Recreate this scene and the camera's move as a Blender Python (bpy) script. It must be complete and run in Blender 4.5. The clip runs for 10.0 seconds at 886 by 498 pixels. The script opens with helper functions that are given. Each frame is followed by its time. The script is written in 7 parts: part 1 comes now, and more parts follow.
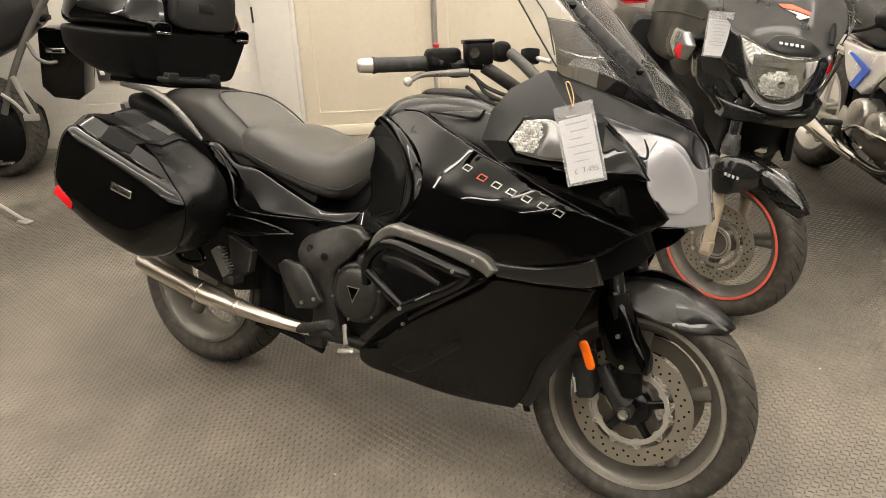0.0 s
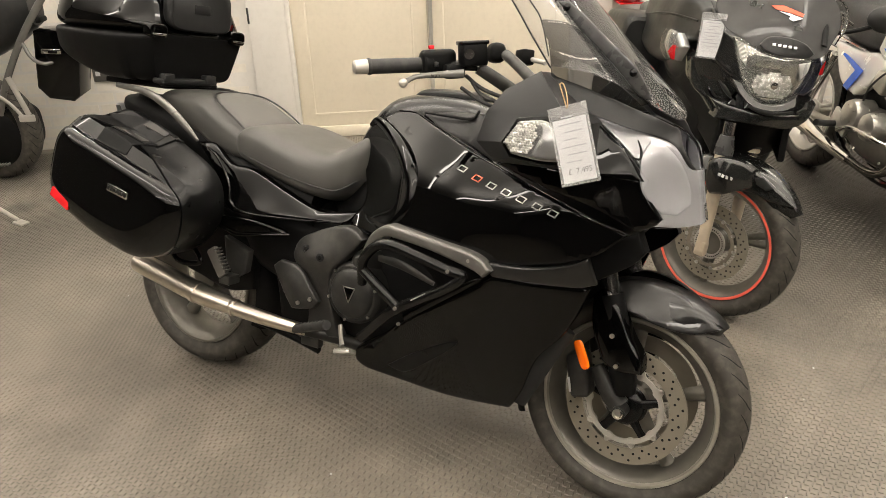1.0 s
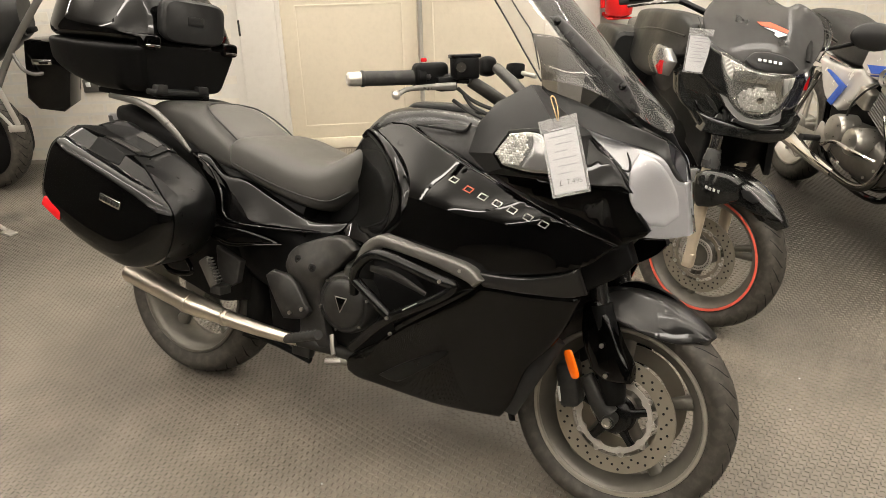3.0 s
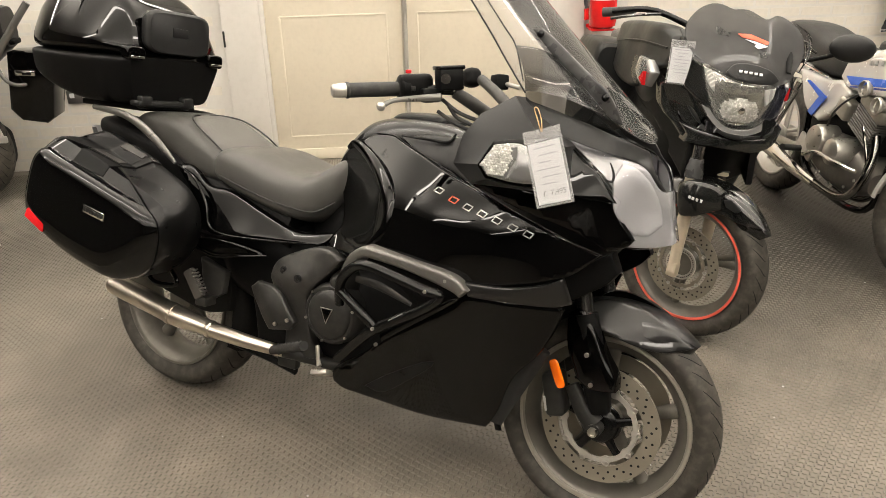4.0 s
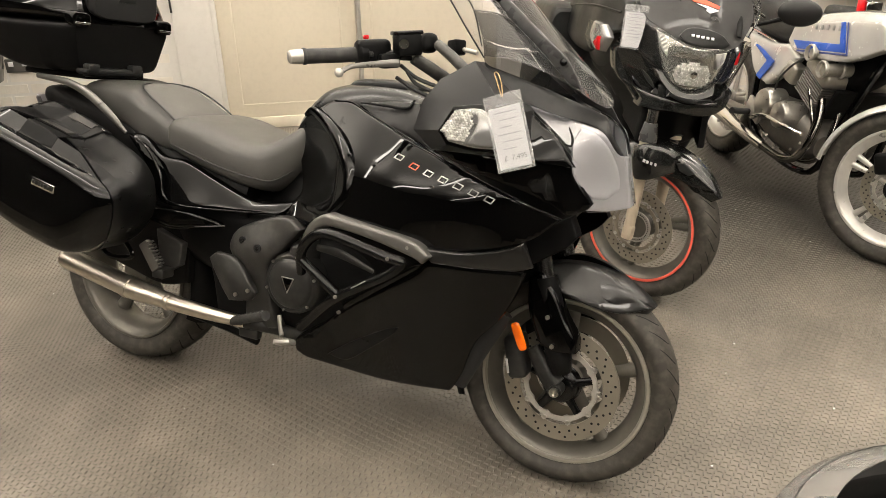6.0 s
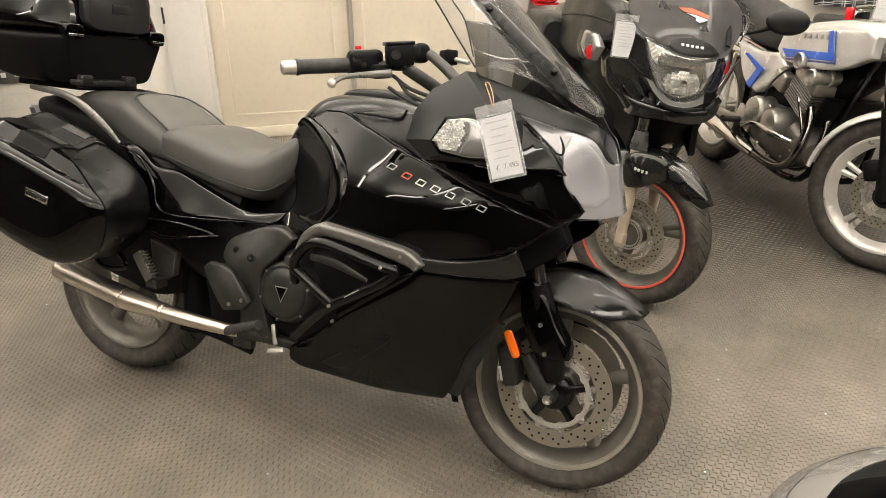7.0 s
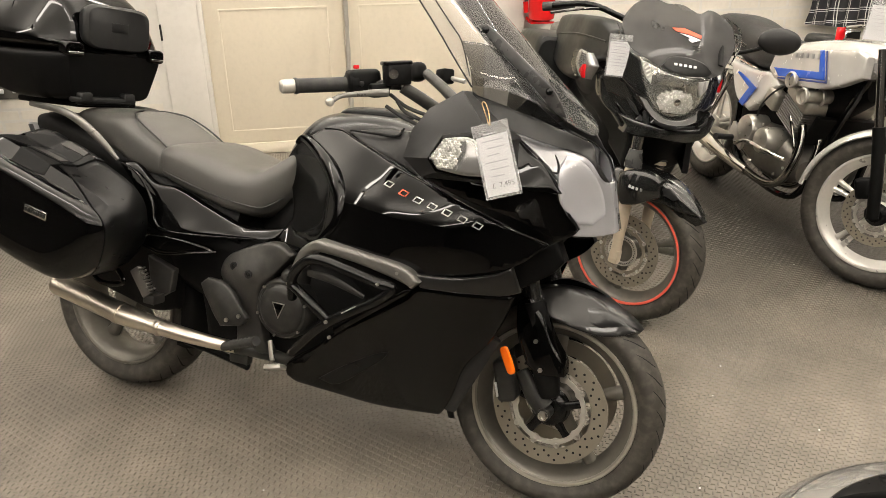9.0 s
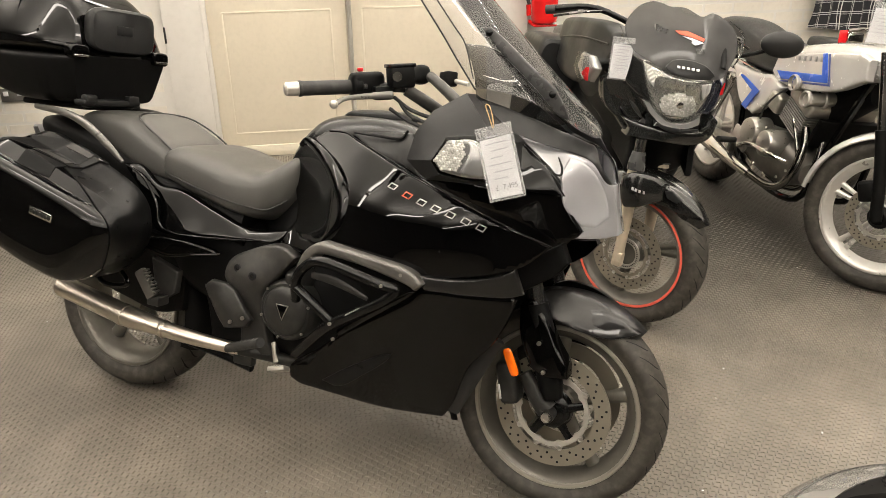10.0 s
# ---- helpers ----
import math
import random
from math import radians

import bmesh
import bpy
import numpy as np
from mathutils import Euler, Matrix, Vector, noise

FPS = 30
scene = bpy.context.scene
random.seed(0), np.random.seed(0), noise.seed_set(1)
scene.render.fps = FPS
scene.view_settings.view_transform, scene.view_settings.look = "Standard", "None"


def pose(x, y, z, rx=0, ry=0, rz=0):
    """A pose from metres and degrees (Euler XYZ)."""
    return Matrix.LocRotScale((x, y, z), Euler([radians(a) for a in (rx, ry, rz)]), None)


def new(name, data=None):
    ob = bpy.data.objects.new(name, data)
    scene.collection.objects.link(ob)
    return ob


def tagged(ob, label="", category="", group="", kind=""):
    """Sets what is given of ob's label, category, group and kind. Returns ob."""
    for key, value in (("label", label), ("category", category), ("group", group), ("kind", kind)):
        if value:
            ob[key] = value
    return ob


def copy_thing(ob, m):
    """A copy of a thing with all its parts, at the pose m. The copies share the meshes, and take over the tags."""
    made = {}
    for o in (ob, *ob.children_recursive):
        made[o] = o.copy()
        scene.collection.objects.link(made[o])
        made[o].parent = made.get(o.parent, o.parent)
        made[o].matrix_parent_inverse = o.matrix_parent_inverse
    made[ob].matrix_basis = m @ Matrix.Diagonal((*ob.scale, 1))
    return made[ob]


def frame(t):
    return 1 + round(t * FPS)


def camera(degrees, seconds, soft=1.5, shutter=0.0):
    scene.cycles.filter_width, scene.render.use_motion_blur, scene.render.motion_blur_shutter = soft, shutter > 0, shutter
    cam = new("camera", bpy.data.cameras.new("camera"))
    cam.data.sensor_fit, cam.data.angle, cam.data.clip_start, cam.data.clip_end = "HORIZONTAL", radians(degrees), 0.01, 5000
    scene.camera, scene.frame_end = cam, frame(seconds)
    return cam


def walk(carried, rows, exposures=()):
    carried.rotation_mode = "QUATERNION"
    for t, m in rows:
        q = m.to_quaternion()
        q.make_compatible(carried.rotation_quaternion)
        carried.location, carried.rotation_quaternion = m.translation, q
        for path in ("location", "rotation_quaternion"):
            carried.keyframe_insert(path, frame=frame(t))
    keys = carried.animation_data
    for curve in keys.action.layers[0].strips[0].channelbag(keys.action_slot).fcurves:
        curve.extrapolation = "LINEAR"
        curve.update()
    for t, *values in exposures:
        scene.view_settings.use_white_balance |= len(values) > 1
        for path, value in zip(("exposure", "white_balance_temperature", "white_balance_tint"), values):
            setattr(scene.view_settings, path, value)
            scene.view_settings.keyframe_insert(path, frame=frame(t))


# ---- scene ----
import mathutils.geometry as geometry
from mathutils.bvhtree import BVHTree

# camera
cam = camera(59.66, 10.0, soft=0.25)
walk(cam, [
    (0.0, pose(1.989, -1.623, 1.562, 64.48, 2.11, 30.43)),
    (0.5, pose(1.990, -1.623, 1.564, 64.45, 2.06, 30.31)),
    (1.0, pose(1.996, -1.630, 1.565, 64.53, 2.04, 30.15)),
    (1.5, pose(1.996, -1.636, 1.566, 64.54, 1.86, 29.94)),
    (2.0, pose(1.995, -1.638, 1.565, 64.76, 1.74, 29.78)),
    (2.5, pose(1.996, -1.649, 1.567, 64.98, 1.59, 29.69)),
    (4.0, pose(2.004, -1.655, 1.571, 66.18, 1.33, 28.42)),
    (4.5, pose(1.989, -1.667, 1.578, 65.38, 1.12, 27.68)),
    (5.0, pose(1.988, -1.668, 1.571, 64.50, 0.98, 26.65)),
    (5.5, pose(1.989, -1.667, 1.572, 63.87, 0.91, 25.60)),
    (6.0, pose(1.992, -1.671, 1.571, 63.74, 0.89, 24.90)),
    (7.5, pose(2.000, -1.682, 1.581, 64.74, 0.93, 24.29)),
    (8.0, pose(1.996, -1.685, 1.584, 64.98, 0.88, 24.31)),
    (8.5, pose(1.997, -1.691, 1.584, 65.25, 0.77, 24.20)),
    (9.0, pose(2.002, -1.694, 1.587, 65.50, 0.74, 24.07)),
    (9.5, pose(2.002, -1.694, 1.587, 65.62, 0.73, 24.09)),
    (10.0, pose(2.002, -1.700, 1.588, 65.70, 0.76, 24.26)),
], [(0.0, 0.0), (10.0, 0.0)])

# room frame: u runs along the back wall, v from the room into that wall
WALL_ORIGIN = Vector((-1.289, 2.425, 0))
U = Vector((0.829, 0.5593, 0)).normalized()
V = Vector((-U.y, U.x, 0))
ROOM = Matrix(((U.x, V.x, 0, WALL_ORIGIN.x), (U.y, V.y, 0, WALL_ORIGIN.y), (0, 0, 1, 0), (0, 0, 0, 1)))
CEIL = 3.1

# light: the room's fluorescent battens and a dim sky outside
world = bpy.data.worlds.new("world")
scene.world = world
world.use_nodes = True
world.node_tree.nodes["Background"].inputs[0].default_value = (0.5, 0.55, 0.6, 1)
world.node_tree.nodes["Background"].inputs[1].default_value = 0.05
TUBES = [(u, v) for v in (-1.0, -2.7, -4.4, -6.1) for u in (-2.6, -0.8, 1.0, 2.8, 4.6)]
for u, v in TUBES:
    for size_y, watts, drop, turn in ((0.09, 11.0, 0.70, 0), (0.09, 32.0, 0.58, 180)):
        lamp = bpy.data.lights.new("tube_light", "AREA")
        lamp.shape, lamp.size, lamp.size_y, lamp.energy, lamp.color = "RECTANGLE", 1.45, size_y, watts, (1.0, 0.925, 0.825)
        ob = new("tube_light", lamp)
        ob.matrix_world = ROOM @ pose(u, v, CEIL - drop, turn)


# ---- materials ----
def material(name, colour, rough=0.5, metal=0.0, coat=0.0, vary=0.15, scale=12.0, bump=0.0, bump_scale=200.0, rough_vary=0.08, spec=0.5, trans=0.0, ior=1.45, emit=None, dust=0.0):
    m = bpy.data.materials.new(name)
    m.use_nodes = True
    nt = m.node_tree
    b = nt.nodes["Principled BSDF"]
    b.inputs["Metallic"].default_value = metal
    b.inputs["Coat Weight"].default_value = coat
    b.inputs["Coat Roughness"].default_value = 0.03
    b.inputs["Specular IOR Level"].default_value = spec
    b.inputs["Transmission Weight"].default_value = trans
    b.inputs["IOR"].default_value = ior
    co = nt.nodes.new("ShaderNodeTexCoord")
    n1 = nt.nodes.new("ShaderNodeTexNoise")
    n1.inputs["Scale"].default_value, n1.inputs["Detail"].default_value = scale, 6
    nt.links.new(co.outputs["Object"], n1.inputs["Vector"])
    ramp = nt.nodes.new("ShaderNodeMix")
    ramp.data_type = "RGBA"
    c = Vector(colour)
    ramp.inputs["A"].default_value = (*(c * (1 - vary)), 1)
    ramp.inputs["B"].default_value = (*(c * (1 + vary)), 1)
    nt.links.new(n1.outputs["Fac"], ramp.inputs["Factor"])
    out = ramp.outputs["Result"]
    if dust:
        n3 = nt.nodes.new("ShaderNodeTexNoise")
        n3.inputs["Scale"].default_value, n3.inputs["Detail"].default_value = 35, 8
        nt.links.new(co.outputs["Object"], n3.inputs["Vector"])
        mr = nt.nodes.new("ShaderNodeMapRange")
        mr.inputs[1].default_value, mr.inputs[2].default_value, mr.inputs[3].default_value, mr.inputs[4].default_value = 0.45, 0.75, 0.0, dust
        nt.links.new(n3.outputs["Fac"], mr.inputs[0])
        dm = nt.nodes.new("ShaderNodeMix")
        dm.data_type = "RGBA"
        dm.inputs["B"].default_value = (0.25, 0.23, 0.19, 1)
        nt.links.new(mr.outputs[0], dm.inputs["Factor"])
        nt.links.new(out, dm.inputs["A"])
        out = dm.outputs["Result"]
    nt.links.new(out, b.inputs["Base Color"])
    n2 = nt.nodes.new("ShaderNodeTexNoise")
    n2.inputs["Scale"].default_value, n2.inputs["Detail"].default_value = scale * 2.3, 4
    nt.links.new(co.outputs["Object"], n2.inputs["Vector"])
    mr = nt.nodes.new("ShaderNodeMapRange")
    mr.inputs[3].default_value, mr.inputs[4].default_value = max(0.0, rough - rough_vary), min(1, rough + rough_vary)
    nt.links.new(n2.outputs["Fac"], mr.inputs[0])
    nt.links.new(mr.outputs[0], b.inputs["Roughness"])
    if bump:
        n4 = nt.nodes.new("ShaderNodeTexNoise")
        n4.inputs["Scale"].default_value, n4.inputs["Detail"].default_value = bump_scale, 3
        nt.links.new(co.outputs["Object"], n4.inputs["Vector"])
        bp = nt.nodes.new("ShaderNodeBump")
        bp.inputs["Strength"].default_value, bp.inputs["Distance"].default_value = bump, 0.001 if bump_scale > 50 else 0.01
        nt.links.new(n4.outputs["Fac"], bp.inputs["Height"])
        nt.links.new(bp.outputs["Normal"], b.inputs["Normal"])
    if emit:
        b.inputs["Emission Color"].default_value = (*emit[:3], 1)
        b.inputs["Emission Strength"].default_value = emit[3]
    return m


GLOSS = material("gloss_black_paint", (0.0012, 0.0012, 0.0012), 0.035, rough_vary=0.02, vary=0.1, spec=0.38)
FLAKE = material("dark_grey_metallic_paint", (0.013, 0.0125, 0.012), 0.3, metal=0.3, coat=0.4, vary=0.05, rough_vary=0.04, bump=0.05, bump_scale=900)
MATT = material("black_plastic", (0.003, 0.003, 0.003), 0.5, bump=0.2, bump_scale=900, dust=0.008, spec=0.15)
SATIN = material("dark_grey_plastic", (0.013, 0.013, 0.013), 0.36, bump=0.06, bump_scale=700, dust=0.02, spec=0.35)
COVERP = material("semi_gloss_black_plastic", (0.006, 0.006, 0.006), 0.2, bump=0.05, bump_scale=900, spec=0.5)
CASEP = material("black_case_plastic", (0.004, 0.004, 0.004), 0.3, bump=0.1, bump_scale=900, dust=0.006, spec=0.25)
CAST = material("cast_dark_grey_metal", (0.024, 0.0235, 0.022), 0.42, metal=0.3, bump=0.3, bump_scale=400, dust=0.06)
RUBBER = material("tyre_rubber", (0.038, 0.034, 0.028), 0.6, bump=0.3, bump_scale=300, dust=0.2, scale=40)
GRIP = material("grip_rubber", (0.02, 0.02, 0.02), 0.6, bump=0.4, bump_scale=500, dust=0.1)
VINYL = material("seat_vinyl", (0.064, 0.062, 0.057), 0.45, bump=0.6, bump_scale=420, rough_vary=0.06)
VINYL2 = material("seat_vinyl_inlay", (0.088, 0.085, 0.078), 0.5, bump=0.9, bump_scale=700, rough_vary=0.06)
VINYL_SIDE = material("dark_seat_vinyl", (0.05, 0.0485, 0.0445), 0.46, bump=0.5, bump_scale=420, rough_vary=0.05)
ALLOY = material("grey_wheel_alloy", (0.140, 0.131, 0.112), 0.36, metal=0.35, dust=0.2)
LIP = material("worn_rim_lip", (0.34, 0.32, 0.275), 0.34, metal=0.45, dust=0.2)
SILVER = material("silver_metal", (0.5, 0.48, 0.44), 0.32, metal=0.55, bump=0.1, dust=0.1)
CHROME = material("chrome", (0.75, 0.73, 0.7), 0.1, metal=1.0, rough_vary=0.06)
STEEL = material("brushed_steel", (0.66, 0.6, 0.52), 0.34, metal=1.0, vary=0.12, rough_vary=0.04)
TRIM = material("grey_anodised_trim", (0.15, 0.144, 0.132), 0.3, metal=0.5, vary=0.04, rough_vary=0.03)
BARBLACK = material("satin_black_enamel", (0.004, 0.004, 0.004), 0.2, bump=0.05, spec=0.35, dust=0.01)
POLISH = material("polished_rim", (0.72, 0.7, 0.66), 0.3, metal=0.45, dust=0.1)
GRAB = material("silver_grey_rail", (0.15, 0.145, 0.135), 0.3, metal=0.5, dust=0.05)
STRIPG = material("grey_screen_strip", (0.045, 0.045, 0.045), 0.28, spec=0.4)
MIRR = material("mirror_plastic", (0.014, 0.014, 0.014), 0.45, bump=0.15, bump_scale=700, spec=0.4)
DISC = material("brake_disc_steel", (0.27, 0.243, 0.196), 0.38, metal=0.5, dust=0.4)
BOLT = material("bolt_steel", (0.55, 0.53, 0.5), 0.3, metal=1.0)
RED = material("red_reflector", (0.75, 0.015, 0.02), 0.12, coat=1.0)
ORANGE = material("orange_reflector", (0.95, 0.16, 0.005), 0.2, coat=0.6)



VINYL_BLACK = material("black_vinyl", (0.02, 0.02, 0.02), 0.45, bump=0.5, bump_scale=400)
CAST_LIGHT = material("dull_alloy", (0.4, 0.38, 0.34), 0.42, metal=0.75, bump=0.4, bump_scale=300, dust=0.35)
GROOVE = material("tread_groove", (0.006, 0.006, 0.006), 0.9)
FRAMEG = material("grey_cast_frame", (0.033, 0.032, 0.03), 0.4, metal=0.25, bump=0.3, bump_scale=500, dust=0.08)
LAMP = material("headlamp_reflector", (0.55, 0.545, 0.54), 0.28, metal=0.3, vary=0.05)
LAMPPALE = material("pale_lamp_housing", (0.53, 0.53, 0.56), 0.2, metal=0.2, vary=0.06, scale=8)
LAMPGREY = material("grey_lamp_housing", (0.45, 0.45, 0.475), 0.16, metal=0.3, vary=0.08, scale=8)
LAMPDARK = material("headlamp_inner_housing", (0.4, 0.4, 0.4), 0.2, metal=0.7, vary=0.05)
MIRROR = material("bright_lamp_mirror", (0.66, 0.65, 0.62), 0.26, metal=0.45, vary=0.2, scale=70)
DARKCHROME = material("dark_chrome", (0.16, 0.155, 0.15), 0.16, metal=0.9)


def thin_sheet(name, tint, haze=0.0, haze_colour=(0.5, 0.5, 0.5), rough=0.03, ior=1.45):
    """A thin clear plastic sheet: tinted see-through, a little surface haze, gloss by Fresnel."""
    m = bpy.data.materials.new(name)
    m.use_nodes = True
    nt = m.node_tree
    nt.nodes.remove(nt.nodes["Principled BSDF"])
    clear = nt.nodes.new("ShaderNodeBsdfTransparent")
    clear.inputs["Color"].default_value = (*tint, 1)
    dull = nt.nodes.new("ShaderNodeBsdfDiffuse")
    dull.inputs["Color"].default_value = (*haze_colour, 1)
    gloss = nt.nodes.new("ShaderNodeBsdfGlossy")
    gloss.inputs["Roughness"].default_value = rough
    co = nt.nodes.new("ShaderNodeTexCoord")
    nz = nt.nodes.new("ShaderNodeTexNoise")
    nz.inputs["Scale"].default_value, nz.inputs["Detail"].default_value = 9, 8
    nt.links.new(co.outputs["Object"], nz.inputs["Vector"])
    mr = nt.nodes.new("ShaderNodeMapRange")
    mr.inputs[3].default_value, mr.inputs[4].default_value = haze * 0.6, haze * 1.4
    nt.links.new(nz.outputs["Fac"], mr.inputs[0])
    a, b = nt.nodes.new("ShaderNodeMixShader"), nt.nodes.new("ShaderNodeMixShader")
    nt.links.new(mr.outputs[0], a.inputs[0])
    nt.links.new(clear.outputs[0], a.inputs[1])
    nt.links.new(dull.outputs[0], a.inputs[2])
    fr = nt.nodes.new("ShaderNodeFresnel")
    fr.inputs["IOR"].default_value = ior
    nt.links.new(fr.outputs[0], b.inputs[0])
    nt.links.new(a.outputs[0], b.inputs[1])
    nt.links.new(gloss.outputs[0], b.inputs[2])
    nt.links.new(b.outputs[0], nt.nodes["Material Output"].inputs[0])
    return m


CLEARSCREEN = thin_sheet("clear_screen_plastic", (0.93, 0.93, 0.93), 0.12, (0.5, 0.49, 0.48), 0.06, 1.16)
GLASS = thin_sheet("clear_plastic", (0.97, 0.97, 0.96), 0.01, ior=1.22)
SMOKE = thin_sheet("smoked_plastic", (0.27, 0.27, 0.27), 0.05, (0.2, 0.2, 0.2), ior=1.5)
SMOKE_DARK = thin_sheet("grey_smoked_plastic", (0.25, 0.25, 0.25), 0.6, (0.08, 0.079, 0.078), ior=1.2)
SLEEVE = thin_sheet("clear_sleeve", (0.95, 0.95, 0.95), 0.22, (0.85, 0.85, 0.85), 0.08, 1.25)


def ribbed(m, scale, strength):
    """Adds fine parallel prisms to a lamp material."""
    nt = m.node_tree
    co = nt.nodes.new("ShaderNodeTexCoord")
    wv = nt.nodes.new("ShaderNodeTexWave")
    wv.inputs["Scale"].default_value = scale
    wv.inputs["Distortion"].default_value = 0.6
    nt.links.new(co.outputs["Object"], wv.inputs["Vector"])
    bp = nt.nodes.new("ShaderNodeBump")
    bp.inputs["Strength"].default_value, bp.inputs["Distance"].default_value = strength, 0.004
    nt.links.new(wv.outputs["Fac"], bp.inputs["Height"])
    nt.links.new(bp.outputs["Normal"], nt.nodes["Principled BSDF"].inputs["Normal"])
    return m


def faceted(m, scale, depth):
    """Gives a reflector many small pillow facets."""
    nt = m.node_tree
    co = nt.nodes.new("ShaderNodeTexCoord")
    vo = nt.nodes.new("ShaderNodeTexVoronoi")
    vo.inputs["Scale"].default_value = scale
    nt.links.new(co.outputs["Object"], vo.inputs["Vector"])
    bp = nt.nodes.new("ShaderNodeBump")
    bp.inputs["Strength"].default_value, bp.inputs["Distance"].default_value = 1.0, depth
    nt.links.new(vo.outputs["Distance"], bp.inputs["Height"])
    nt.links.new(bp.outputs["Normal"], nt.nodes["Principled BSDF"].inputs["Normal"])
    return m



PAPER = material("white_card", (0.68, 0.68, 0.69), 0.6, vary=0.03)
INK = material("black_ink", (0.2, 0.2, 0.2), 0.6)
GREYINK = material("grey_ink", (0.44, 0.44, 0.46), 0.6)
WHITEP = material("white_lettering", (0.7, 0.7, 0.7), 0.3, metal=0.4)
DIMP = material("silver_lettering", (0.4, 0.4, 0.38), 0.3, metal=0.4)
REDP = material("red_lettering", (0.75, 0.12, 0.06), 0.3)


# ---- mesh helpers ----
def part(name, bm, mat, parent=None, label="", smooth=True, angle=35):
    bmesh.ops.recalc_face_normals(bm, faces=bm.faces)
    if smooth:
        for f in bm.faces:
            f.smooth = True
        lim = radians(angle)
        for e in bm.edges:
            if len(e.link_faces) == 2 and e.calc_face_angle(0) > lim:
                e.smooth = False
    me = bpy.data.meshes.new(name)
    bm.to_mesh(me)
    bm.free()
    me.materials.append(mat)
    ob = new(name, me)
    ob.parent = parent
    if label:
        ob["label"] = label
    return ob


def thing(name, m, label, category, group=""):
    ob = new(name)
    ob.empty_display_size = 0.1
    ob.matrix_world = m
    return tagged(ob, label, category, group)


def catmull(pts, steps=6, closed=False):
    pts = [Vector(p) for p in pts]
    n, out = len(pts), []
    for i in range(n if closed else n - 1):
        a, b = pts[i], pts[(i + 1) % n]
        p = pts[(i - 1) % n] if closed or i else a * 2 - b
        q = pts[(i + 2) % n] if closed or i + 2 < n else b * 2 - a
        for k in range(steps):
            t = k / steps
            out.append(0.5 * ((2 * a) + (b - p) * t + (2 * p - 5 * a + 4 * b - q) * t * t + (3 * a - p - 3 * b + q) * t ** 3))
    if not closed:
        out.append(pts[-1])
    return out


def outline(pts, steps=6, corner=48):
    """A closed smooth line through pts that keeps sharp corners."""
    pts = [Vector(p) for p in pts]
    n = len(pts)
    sharp = []
    for i in range(n):
        a, b = pts[i] - pts[i - 1], pts[(i + 1) % n] - pts[i]
        a, b = Vector((a.x, a.z)), Vector((b.x, b.z))
        if a.length > 1e-6 and b.length > 1e-6 and a.angle(b) > radians(corner):
            sharp.append(i)
    if not sharp:
        return catmull(pts, steps, True)
    out = []
    for k, i in enumerate(sharp):
        j = sharp[(k + 1) % len(sharp)]
        if j <= i:
            j += n
        out += catmull([pts[q % n] for q in range(i, j + 1)], steps)[:-1]
    return out


def spline_surface(ctrl, smooth=3e-3):
    """Thin-plate y(x, z) through the control points."""
    c = np.array([(p[0], p[2]) for p in ctrl])
    v = np.array([p[1] for p in ctrl])

    def kernel(a, b):
        r = np.linalg.norm(a[:, None] - b[None], axis=2) + 1e-9
        return r * r * np.log(r)
    n = len(c)
    A = np.zeros((n + 3, n + 3))
    A[:n, :n] = kernel(c, c) + np.eye(n) * smooth
    A[:n, n], A[:n, n + 1:] = 1, c
    A[n, :n], A[n + 1:, :n] = 1, c.T
    w = np.linalg.solve(A, np.append(v, (0, 0, 0)))
    return lambda p: kernel(p, c) @ w[:n] + w[n] + p @ w[n + 1:]


def inside(poly, p):
    x, z = p[:, 0], p[:, 1]
    ok = np.zeros(len(p), bool)
    a, b = poly, np.roll(poly, -1, axis=0)
    for (x0, z0), (x1, z1) in zip(a, b):
        if z0 != z1:
            ok ^= ((z0 > z) != (z1 > z)) & (x < (x1 - x0) * (z - z0) / (z1 - z0) + x0)
    return ok


def edge_distance(poly, p):
    a, b = poly, np.roll(poly, -1, axis=0)
    d = b - a
    t = np.clip(((p[:, None] - a) * d).sum(2) / (d * d).sum(1).clip(1e-12), 0, 1)
    return np.linalg.norm(p[:, None] - (a + t[..., None] * d), axis=2).min(1)


SURF = {}


